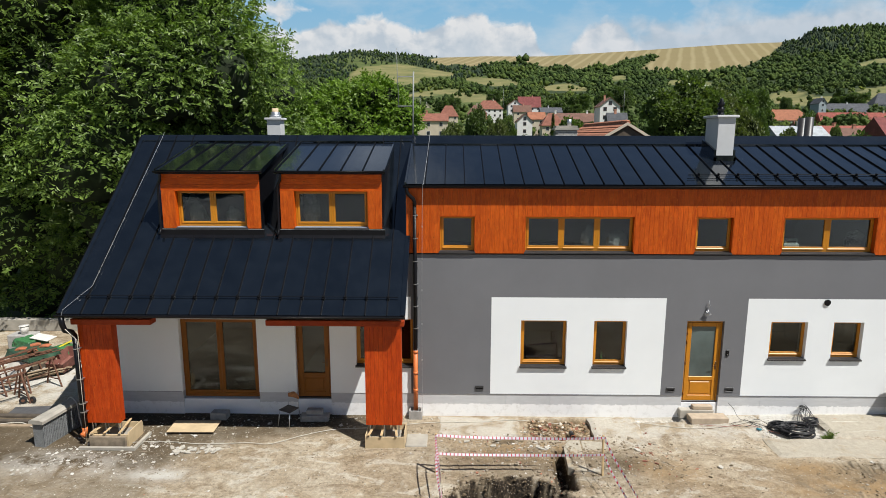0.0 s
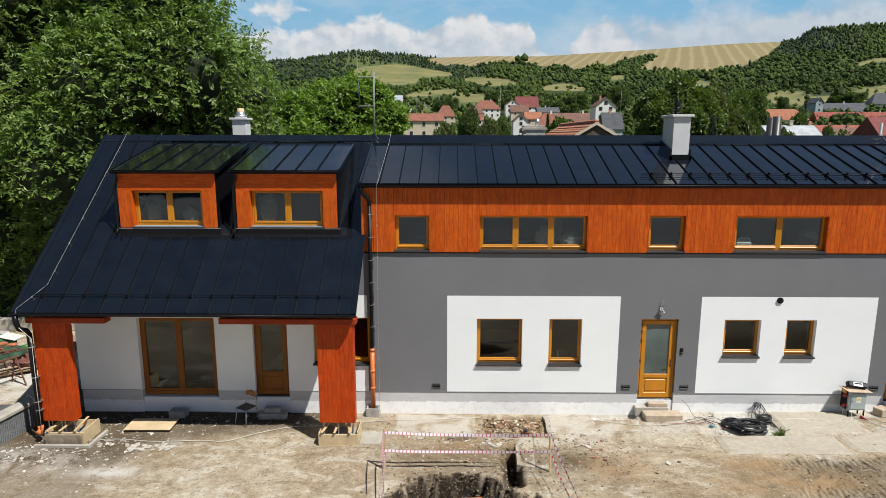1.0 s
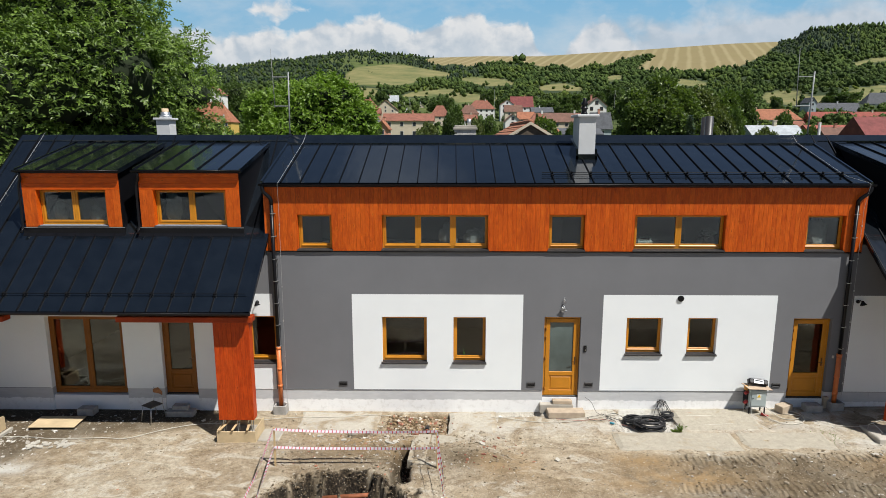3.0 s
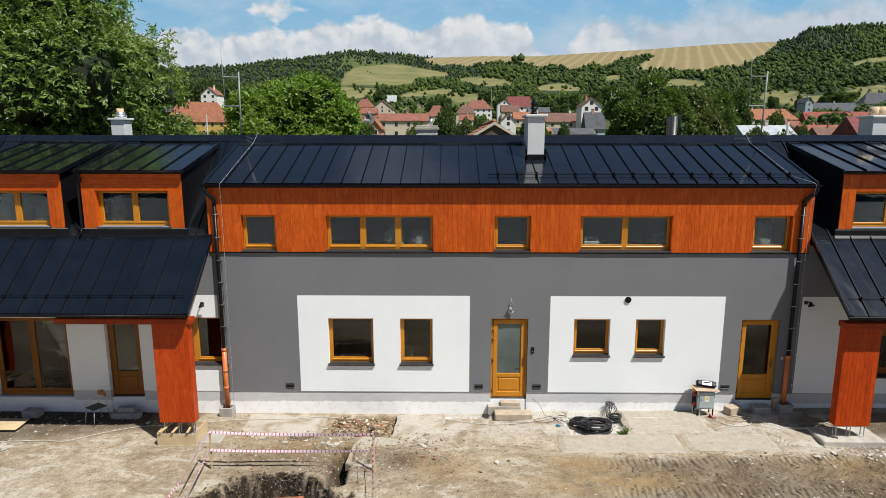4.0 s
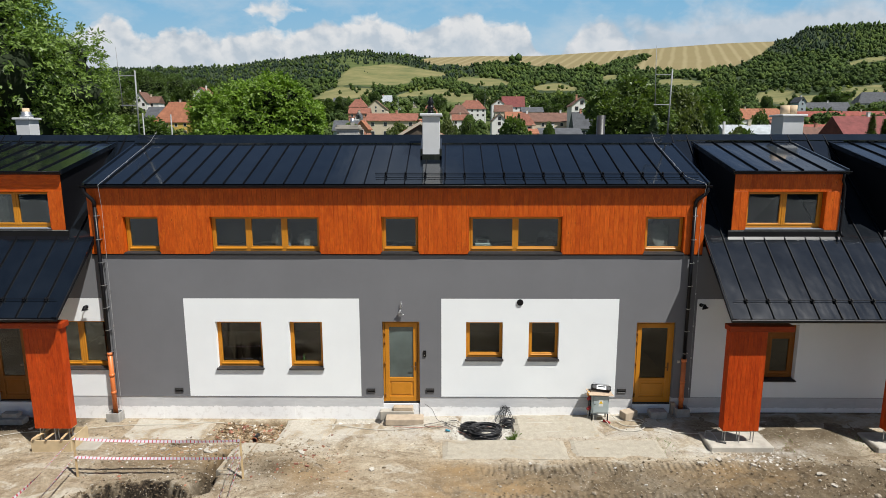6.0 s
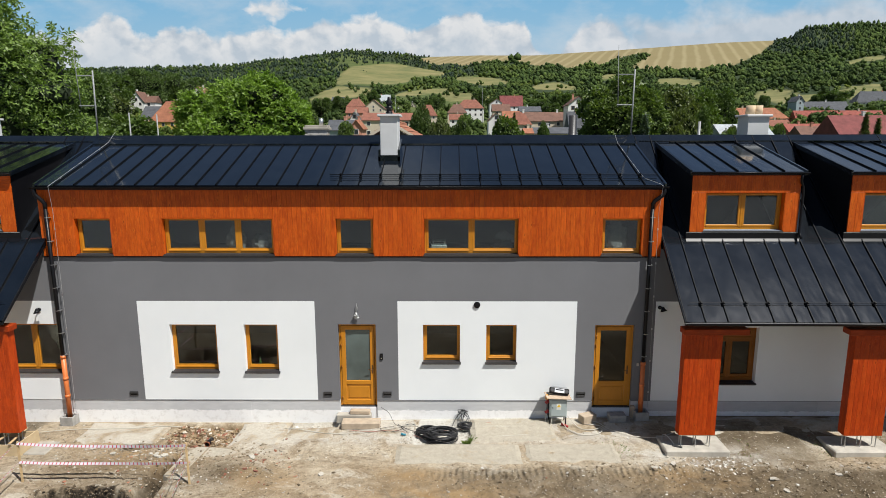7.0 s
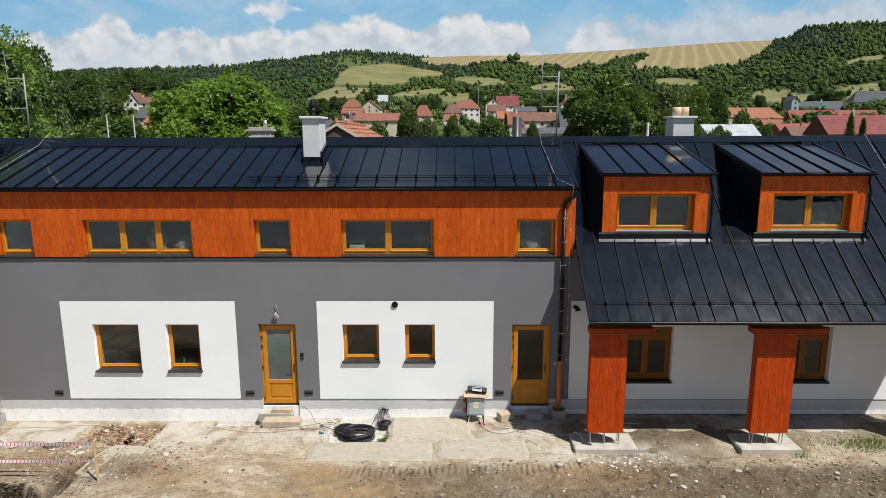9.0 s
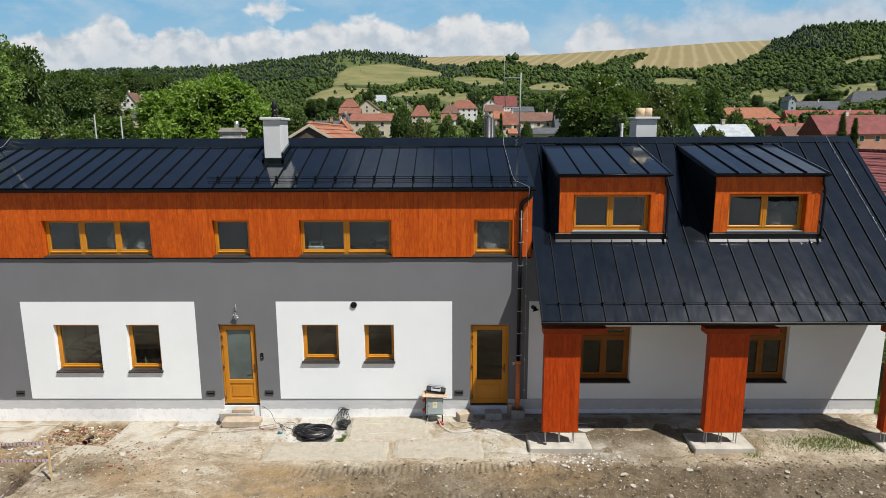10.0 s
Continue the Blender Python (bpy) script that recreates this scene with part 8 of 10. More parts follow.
def foil_heap(x, y, z, rx, ry, h, seed, label):
    t = thing("foil_heap", (x, y, z), label, "foil", "foil behind the windows")
    part("foil", crumpled(x, y, z, rx, ry, h, seed), FOIL, t, "", True)


foil_heap(-2.05, 0.30, 4.475, 0.24, 0.10, 0.72, 11, "crumpled clear foil on an upper window ledge")
foil_heap(-1.35, 0.30, 4.475, 0.28, 0.10, 0.55, 14, "low heap of creased foil on an upper window ledge")
foil_heap(7.92, 0.30, 4.475, 0.30, 0.10, 0.85, 17, "large crumpled foil behind the end window")
for i in range(6):
    single("lath_offcut", Geo().box(-0.30, 0.30, -0.03, 0.03, 0, 0.035, 0.004).moved(pose(-2.55 + 0.02 * (i % 2), 0.27 + 0.06 * (i % 2), 4.475 + 0.036 * (i // 2) + 0.001 * i, 0, 0, 3 - 2 * i)), TIMBER, "raw lath offcut stacked on a window ledge", "lath", "laths on the window ledge")
for x, h, sd, lab in ((-12.75, 0.62, 21, "crumpled foil behind a dormer window beside the tree"), (-9.62, 0.95, 24, "tall twist of clear foil behind a dormer window"), (-11.75, 0.5, 27, "low foil scrap behind a dormer window"), (15.55, 0.5, 29, "clear foil sack behind a garden wing dormer window")):
    single("window_board", Geo().box(x - 0.45, x + 0.45, 0.215, 0.52, 5.09, 5.115, 0.004), PLY, "raw board as inner ledge of a dormer window", "ledge", "ledges of the dormers")
    foil_heap(x, 0.37, 5.116, 0.20, 0.11, h, sd, lab)


# ---- trees ----
def cloud_of_leaves(blobs, count, length, width, seed, leaflets=1, spread=0.0, droop=0.25, inner=0.25):
    """Leaf blades scattered over and into a set of ellipsoids (x, y, z, rx, ry, rz); vertices and quads."""
    rng = np.random.default_rng(seed)
    b = np.array(blobs, float)
    area = (b[:, 3] * b[:, 5]) ** 1.0
    pick = rng.choice(len(b), count, p=area / area.sum())
    d = rng.normal(size=(count, 3))
    d /= np.linalg.norm(d, axis=1)[:, None]
    d[:, 2] = np.where(d[:, 2] < -0.5, -d[:, 2] * 0.6, d[:, 2])
    r = 1 - inner * rng.random(count) ** 1.6
    r *= 1 + 0.10 * np.sin(d[:, 0] * 9 + b[pick, 0]) * np.sin(d[:, 2] * 8 + b[pick, 1]) + 0.06 * rng.normal(size=count)
    c = b[pick, :3] + d * b[pick, 3:] * r[:, None]
    out = d + 0.5 * rng.normal(size=(count, 3))
    out[:, 2] -= droop
    out /= np.linalg.norm(out, axis=1)[:, None]
    nrm = d * 0.55 + np.array([0.15, -0.12, 0.75]) + 0.55 * rng.normal(size=(count, 3))
    if leaflets > 1:
        c = np.repeat(c, leaflets, 0)
        axis = np.repeat(out, leaflets, 0)
        k = np.tile(np.arange(leaflets), count)
        side = np.cross(axis, np.repeat(nrm, leaflets, 0))
        side /= np.linalg.norm(side, axis=1)[:, None] + 1e-9
        sgn = np.where(k % 2 == 0, 1.0, -1.0) * (k < leaflets - 1)
        along = (k // 2 + 0.5) / (leaflets / 2)
        c = c + axis * (along * spread)[:, None]
        out = axis * 0.55 + side * sgn[:, None] + 0.15 * rng.normal(size=c.shape)
        out /= np.linalg.norm(out, axis=1)[:, None]
        nrm = np.repeat(nrm, leaflets, 0) + 0.25 * rng.normal(size=c.shape)
    n = len(c)
    side = np.cross(out, nrm)
    side /= np.linalg.norm(side, axis=1)[:, None] + 1e-9
    up = np.cross(side, out)
    ln = length * (0.7 + 0.6 * rng.random(n))[:, None]
    wd = width * (0.7 + 0.6 * rng.random(n))[:, None]
    v = np.empty((n, 4, 3))
    v[:, 0] = c
    v[:, 1] = c + out * ln * 0.5 + side * wd * 0.5 + up * wd * 0.18
    v[:, 2] = c + out * ln - up * ln * 0.12
    v[:, 3] = c + out * ln * 0.5 - side * wd * 0.5 + up * wd * 0.18
    return v.reshape(-1, 3), np.arange(n * 4).reshape(n, 4)


def leaf_mesh(name, v, f, mat, base):
    me = bpy.data.meshes.new(name)
    me.from_pydata(v - np.array(base), [], f)
    me.materials.append(mat)
    return me


def limbs(base, top, spread, n, seed, r0):
    """A tapered trunk that forks into limbs and twigs."""
    rng = random.Random(seed)
    g = Geo()
    bx, by, bz = base
    fork = bz + (top - bz) * 0.3
    g.tube([(bx, by, bz - 0.3), (bx + 0.1, by, bz + 0.3), (bx + 0.15, by, fork), (bx + 0.25, by + 0.1, fork + (top - fork) * 0.75)], [r0 * 1.3, r0, r0 * 0.8, r0 * 0.15], 9)
    for i in range(n):
        a = 2 * math.pi * (i + rng.random() * 0.6) / n
        z0 = fork + (top - fork) * 0.5 * rng.random()
        s = spread * (0.55 + 0.4 * rng.random())
        e = (bx + math.cos(a) * s, by + math.sin(a) * s * 0.8, z0 + (top - z0) * (0.35 + 0.5 * rng.random()))
        m = (bx + 0.15 + math.cos(a) * s * 0.45, by + math.sin(a) * s * 0.4, z0 + (e[2] - z0) * 0.6)
        g.tube([(bx + 0.15, by, z0), m, e], [r0 * 0.45, r0 * 0.28, r0 * 0.05], 6)
        for j in range(3):
            b = a + rng.uniform(-0.9, 0.9)
            q = (m[0] + math.cos(b) * s * 0.4, m[1] + math.sin(b) * s * 0.4, m[2] + rng.uniform(0.3, 1.6))
            g.tube([m, ((m[0] + q[0]) / 2, (m[1] + q[1]) / 2, (m[2] + q[2]) / 2 + 0.2), q], [r0 * 0.2, r0 * 0.12, r0 * 0.03], 5)
    return g


BARK = plain_mat("bark", (0.11, 0.085, 0.06), 0.95, vary=0.35, scale=8, bumps=0.8)
WALNUT = leaf_mat("walnut_leaves", (0.043, 0.080, 0.016), (0.205, 0.300, 0.062))
LIME = leaf_mat("fresh_green_leaves", (0.07, 0.13, 0.014), (0.20, 0.31, 0.04))
DARKLEAF = leaf_mat("dark_green_leaves", (0.038, 0.068, 0.016), (0.11, 0.165, 0.04))
MAPLE = leaf_mat("maple_leaves", (0.045, 0.075, 0.020), (0.15, 0.205, 0.058))
CONIFER = leaf_mat("blue_spruce_needles", (0.035, 0.06, 0.045), (0.12, 0.16, 0.13))
# near-black tone puts the shade inside the crowns into the colour
UNDER = plain_mat("crown_shade_core", (0.020, 0.033, 0.010), 1.0, vary=0.6, scale=3.0, bumps=1.0, fine=9.0)


def blob_cluster(cx, cy, cz, rx, ry, rz, n, seed, size=(0.28, 0.5)):
    """Ellipsoids over the outline of a larger one, for an uneven crown."""
    rng = random.Random(seed)
    out = [(cx, cy, cz, rx * 0.78, ry * 0.78, rz * 0.8)]
    for _ in range(n):
        a, s = rng.uniform(0, 2 * math.pi), rng.uniform(-0.75, 1.0)
        k = math.sqrt(max(0, 1 - s * s)) if s > 0 else 1.0 - 0.25 * abs(s)
        r = rng.uniform(*size)
        out.append((cx + math.cos(a) * rx * k * 0.78, cy + math.sin(a) * ry * k * 0.78, cz + s * rz * 0.75, rx * r, ry * r, rz * r))
    return out


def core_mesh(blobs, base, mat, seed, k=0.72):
    """Dense dark core in the heart of a crown, its inner shade put into the colour, so that no daylight shows through
    its middle.
    """
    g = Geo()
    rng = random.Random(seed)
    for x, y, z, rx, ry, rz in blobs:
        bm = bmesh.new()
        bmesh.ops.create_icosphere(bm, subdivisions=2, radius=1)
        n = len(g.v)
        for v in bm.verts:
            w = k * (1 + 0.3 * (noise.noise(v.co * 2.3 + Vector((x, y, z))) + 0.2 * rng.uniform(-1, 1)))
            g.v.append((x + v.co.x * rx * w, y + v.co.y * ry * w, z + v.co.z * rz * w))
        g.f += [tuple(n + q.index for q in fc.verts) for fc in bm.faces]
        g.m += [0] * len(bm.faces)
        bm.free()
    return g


def big_tree(base, blobs, count, length, width, mat, seed, label, leaflets=1, spread=0.0, r0=0.35, top=9.0, reach=5.0, core=0.72):
    t = thing("tree", base, label, "tree")
    part("trunk", limbs(base, top, reach, 9, seed, r0), BARK, t, "", True)
    v, f = cloud_of_leaves(blobs, count, length, width, seed, leaflets, spread)
    ob = new("crown", leaf_mesh("crown", v, f, mat, base))
    ob.parent = t
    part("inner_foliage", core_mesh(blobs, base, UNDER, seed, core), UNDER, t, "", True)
    return t


# the lowest blobs fill the black shade beneath the crown with foliage
walnut = blob_cluster(-21.5, 11.0, 8.6, 8.8, 6.0, 7.2, 34, 4, (0.24, 0.42)) + [(-14.6, 11.5, 7.4, 2.3, 2.2, 2.0), (-13.6, 11.5, 9.3, 1.2, 1.4, 1.0), (-15.5, 11.0, 9.4, 2.0, 2.0, 1.8), (-17.0, 9.6, 5.6, 2.4, 2.2, 2.6), (-19.5, 9.0, 4.6, 2.8, 2.4, 3.0), (-24.5, 8.6, 4.2, 3.4, 2.6, 3.4), (-29.0, 8.0, 5.5, 3.6, 3.0, 4.2), (-18.3, 9.4, 2.4, 1.8, 1.6, 2.1), (-22.0, 9.6, 2.2, 2.6, 1.6, 2.4), (-26.5, 9.6, 2.2, 3.0, 1.6, 2.4), (-31.0, 9.6, 2.4, 3.0, 1.6, 2.6), (-18.2, 9.4, 0.7, 1.6, 1.0, 1.3), (-20.6, 9.2, 0.8, 2.0, 1.0, 1.5), (-23.6, 9.2, 0.8, 2.2, 1.0, 1.5), (-27.0, 9.2, 0.8, 2.4, 1.0, 1.5), (-30.8, 9.2, 0.8, 2.6, 1.0, 1.5)]
big_tree((-21.5, 11.0, -0.25), walnut, 44000, 0.19, 0.085, WALNUT, 5, "broad old walnut tree with drooping dark green leaves behind the gable", 6, 0.30, 0.45, 10.5, 5.0, 0.66)
lime = blob_cluster(-14.2, 39.0, 7.9, 5.7, 4.8, 4.9, 38, 8, (0.20, 0.34)) + [(-11.6, 38.6, 11.2, 1.0, 0.9, 0.9)]
big_tree((-14.2, 39.0, 0.0), lime, 14000, 0.27, 0.16, LIME, 9, "round fresh green tree behind the ridge", 5, 0.32, 0.3, 9.0, 3.0)
maple = blob_cluster(29.5, 80.0, 9.3, 5.9, 5.4, 6.4, 28, 12, (0.22, 0.4))
big_tree((29.3, 80.0, 0.5), maple, 22000, 0.55, 0.40, MAPLE, 13, "tall dense leafy tree among village gardens", 1, 0, 0.4, 12.5, 4.5)


hedge = blob_cluster(21.0, 1.6, 0.9, 1.5, 1.9, 1.2, 14, 31, (0.25, 0.4))
big_tree((21.0, 1.6, -0.25), hedge, 5200, 0.09, 0.05, MAPLE, 33, "low leafy shrub beside the garden gable", 1, 0, 0.05, 1.8, 0.9)


# ---- wooded hills ----
def wood_mat_far(name, dark, light):
    mat, nt, bs = mat_new(name)
    g = nt.nodes.new("ShaderNodeNewGeometry")
    stand = noise_tex(nt, world_pos(nt), 0.075, 3, 0.6)
    pick = maths(nt, "ADD", maths(nt, "MULTIPLY", g.outputs["Random Per Island"], 0.4), maths(nt, "MULTIPLY", maths(nt, "SUBTRACT", stand, 0.33), 2.0))
    c = ramp(nt, pick, [(0.0, dark), (0.6, tuple((a + b) / 2 for a, b in zip(dark, light))), (1.0, light)])
    n = noise_tex(nt, world_pos(nt), 0.75, 5, 0.75)
    c = mixc(nt, 0.7, c, ramp(nt, n, [(0.33, grey(0.5)), (0.5, grey(1.0)), (0.68, grey(1.4))]), "MULTIPLY")
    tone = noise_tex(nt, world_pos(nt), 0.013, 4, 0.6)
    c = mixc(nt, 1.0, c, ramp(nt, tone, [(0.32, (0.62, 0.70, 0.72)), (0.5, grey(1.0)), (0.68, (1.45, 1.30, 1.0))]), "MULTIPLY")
    nt.links.new(c, bs.inputs["Base Color"])
    bs.inputs["Roughness"].default_value = 0.9
    bs.inputs["Specular IOR Level"].default_value = 0.15
    bump(nt, bs, n, 0.5, 0.5)
    return mat


def crown_templates(count, seed, lumps, tufts):
    """Unit crowns: rounded lumps of foliage with small sprays standing off them."""
    out = []
    rng = random.Random(seed)
    bm = bmesh.new()
    bmesh.ops.create_icosphere(bm, subdivisions=1, radius=1)
    ball = [v.co.copy() for v in bm.verts]
    faces = [[q.index for q in fc.verts] for fc in bm.faces]
    bm.free()
    for i in range(count):
        co, fs, balls = [], [], []
        for k in range(lumps):
            a, h = rng.uniform(0, 6.28) + k * 2.4, rng.uniform(-0.45, 0.62)
            w = 0.55 * math.sqrt(max(0.1, 1 - h * h))
            o = Vector((w * math.cos(a), w * math.sin(a), h)) if k else Vector((0, 0, 0))
            r = rng.uniform(0.32, 0.50) if k else 0.68
            balls.append((o, r))
            n = len(co)
            for c in ball:
                co.append(o + c * r * (0.88 + 0.95 * noise.noise(c * 1.9 + Vector((i * 9.1, seed + k, 3.3)))))
            fs += [[n + q for q in f] for f in faces]
        for k in range(tufts):
            o, r0 = balls[k % lumps]
            d = Vector((rng.gauss(0, 1), rng.gauss(0, 1), rng.gauss(0.35, 1))).normalized()
            p = o + d * r0 * (0.96 + rng.uniform(-0.1, 0.22))
            nrm = (d + Vector((rng.gauss(0, 0.35), rng.gauss(0, 0.35), 0.2 + rng.gauss(0, 0.3)))).normalized()
            e = nrm.orthogonal().normalized()
            e.rotate(Matrix.Rotation(rng.uniform(0, 6.28), 3, nrm))
            w = nrm.cross(e)
            r = rng.uniform(0.07, 0.15) * (1.25 if tufts < 60 else 1.0)
            n = len(co)
            co += [p - e * r * rng.uniform(0.8, 1.3) - nrm * r * 0.2, p + e * r * rng.uniform(0.6, 1.2) - w * r * rng.uniform(0.6, 1.2), p + e * r * rng.uniform(0.5, 1.0) + w * r * rng.uniform(0.6, 1.2)]
            fs.append([n, n + 1, n + 2])
        out.append((np.array([tuple(c) for c in co]), np.array(fs)))
    return out


def plant_wood(name, places, sizes, heights, mat, label, seed, conic=0.0):
    """Many far crowns in one mesh, the nearer ones in finer shape."""
    rng = np.random.default_rng(seed)
    fine, mid, plain = crown_templates(9, seed, 5, 110), crown_templates(9, seed + 1, 3, 56), crown_templates(9, seed + 2, 2, 26)
    vs, fs, n = [], [], 0
    for (x, y, z), s, h in zip(places, sizes, heights):
        v, f = (fine if y < 460 else mid if y < 760 and not conic else plain)[rng.integers(9)]
        a = rng.uniform(0, 6.28)
        c, sn = math.cos(a), math.sin(a)
        w = np.stack([v[:, 0] * c - v[:, 1] * sn, v[:, 0] * sn + v[:, 1] * c, v[:, 2]], 1)
        if conic:
            k = 1 - conic * (w[:, 2:3] + 1) / 2
            w[:, :2] *= np.clip(k, 0.08, 1)
        vs.append(w * np.array([s, s, h]) + np.array([x, y, z + h * 0.7]))
        fs.append(f + n)
        n += len(v)
    me = bpy.data.meshes.new(name)
    me.from_pydata(np.concatenate(vs), [], np.concatenate(fs))
    me.materials.append(mat)
    me.polygons.foreach_set("use_smooth", np.ones(len(me.polygons), bool))
    ob = new(name, me)
    return tagged(ob, label, "woodland", kind="stuff")


FARWOOD = wood_mat_far("far_broadleaf", (0.023, 0.041, 0.012), (0.080, 0.122, 0.029))
# blue-green, lifted tone puts the far ridge's haze into the pines' colour
FARPINE = wood_mat_far("far_pine_hazed", (0.018, 0.034, 0.022), (0.047, 0.070, 0.044))
FARBUSH = wood_mat_far("far_orchard", (0.040, 0.066, 0.016), (0.125, 0.168, 0.04))


def scatter_woods():
    rng = np.random.default_rng(21)
    n = 24000
    y = 190 + (1590 - 190) * rng.random(n) ** 0.8
    u = rng.uniform(-0.85, 0.85, n)
    x = 1.8 + u * (y + 16)
    v = (terrain(x, y) - 7.5) / (y + 16)
    field = (stubble_mask(u, v, y) > 0.3) | (meadow_mask(u, v, y) > 0.3)
    for up in (0.003, 0.006, 0.0085):
        field |= meadow_mask(u, v + up * 600 / (y + 16), y) > 0.3
        field |= stubble_mask(u, v + 0.6 * up * 600 / (y + 16), y) > 0.3
    patch = fbm(x / 110, y / 150, 3, 31)
    dense = np.clip((y - 420) / 200, 0, 1) + (u > 0.42) * (y > 430) + (u < -0.3) * (y > 260)
    keep = ~field & ((patch > 0.46 - 0.34 * np.clip(dense, 0, 1)) | (rng.random(n) < 0.25))
    keep |= (meadow_mask(u, v, y) > 0.3) & (y < 900) & (fbm(x / 60, y / 60, 3, 35) > 0.5) & (rng.random(n) < 0.10)
    # the slope above the tree row is planted thinly
    keep &= ~((u > -0.17) & (u < -0.09) & (v > 0.105) & (v < 0.122) & (rng.random(n) < 0.5))
    # the hedge tongue that runs into the stubble field, and single trees on the fields' edges
    m = 90
    q = rng.random(m)
    tu = 0.252 + 0.058 * q + 0.004 * rng.normal(size=m)
    ty = 1010 + 330 * q + 14 * rng.normal(size=m)
    row_u = np.array([-0.121, -0.114, -0.106, -0.099, -0.083, -0.079, -0.075, -0.133, -0.128, 0.099, 0.103, 0.108])
    row_y = np.array([820, 820, 822, 824, 838, 840, 845, 1080, 1070, 1330, 1330, 1340.0])
    x = np.concatenate([x[keep], 1.8 + tu * (ty + 16), 1.8 + row_u * (row_y + 16)])
    y = np.concatenate([y[keep], ty, row_y])
    u = bearing(x, y)
    z = terrain(x, y)
    v = (z - 7.5) / (y + 16)
    near = np.clip((y - 200) / 700, 0, 1)
    size = (2.5 + 2.0 * near) * (0.6 + 0.75 * rng.random(len(x)) ** 1.5)
    size[-12:-3] *= 0.62
    size[-3:] *= 2.2
    high = size * (0.85 + 0.4 * rng.random(len(x)))
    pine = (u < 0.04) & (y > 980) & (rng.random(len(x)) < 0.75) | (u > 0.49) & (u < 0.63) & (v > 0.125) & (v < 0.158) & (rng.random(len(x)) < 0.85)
    bush = ~pine & (y < 900) & (rng.random(len(x)) < 0.3)
    rest = ~pine & ~bush
    # the taller stand on the wooded top
    high = high + 2.5 * ((u > 0.535) & (u < 0.70) & (y > 1100))
    p = np.stack([x, y, z], 1)
    plant_wood("far_woodland", p[rest], size[rest], high[rest], FARWOOD, "broadleaf woods and hedges over the far hillside", 41)
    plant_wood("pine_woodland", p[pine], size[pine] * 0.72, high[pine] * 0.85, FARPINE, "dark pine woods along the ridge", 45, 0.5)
    # shrubs and hedges between the gardens
    m = 620
    gy = rng.uniform(170, 520, m)
    gu = rng.uniform(-0.8, 0.8, m)
    gx = 1.8 + gu * (gy + 16)
    gz = terrain(gx, gy)
    free = meadow_mask(gu, (gz - 7.5) / (gy + 16), gy) < 0.3
    gs = rng.uniform(0.9, 2.6, m)
    plant_wood("garden_hedge", np.stack([gx, gy, gz], 1)[free], gs[free], gs[free] * rng.uniform(0.7, 1.2, m)[free], FARBUSH, "light green garden shrubs and hedges of the village", 51)
    plant_wood("orchard", p[bush], size[bush] * 0.75, high[bush] * 0.7, FARBUSH, "light green orchard trees and shrubs on the slope", 48)


scatter_woods()


# ---- clouds: a far backdrop ----
# cloud tops by bearing and rise
BANK = [(-0.724, 0.158), (-0.571, 0.168), (-0.537, 0.193), (-0.511, 0.189), (-0.492, 0.162), (-0.465, 0.157), (-0.446, 0.1725), (-0.398, 0.172), (-0.368, 0.157), (-0.323, 0.1655), (-0.287, 0.172), (-0.257, 0.160), (-0.221, 0.175), (-0.194, 0.1845), (-0.168, 0.1795), (-0.137, 0.189), (-0.112, 0.193), (-0.089, 0.172), (-0.065, 0.168), (-0.04, 0.175), (0.003, 0.188), (0.034, 0.1965), (0.058, 0.1815), (0.084, 0.178), (0.122, 0.173), (0.137, 0.1395), (0.172, 0.118)]
TOWER = [(0.160, 0.105), (0.172, 0.122), (0.186, 0.151), (0.209, 0.1746), (0.239, 0.1895), (0.266, 0.176), (0.284, 0.151), (0.304, 0.122), (0.32, 0.105)]


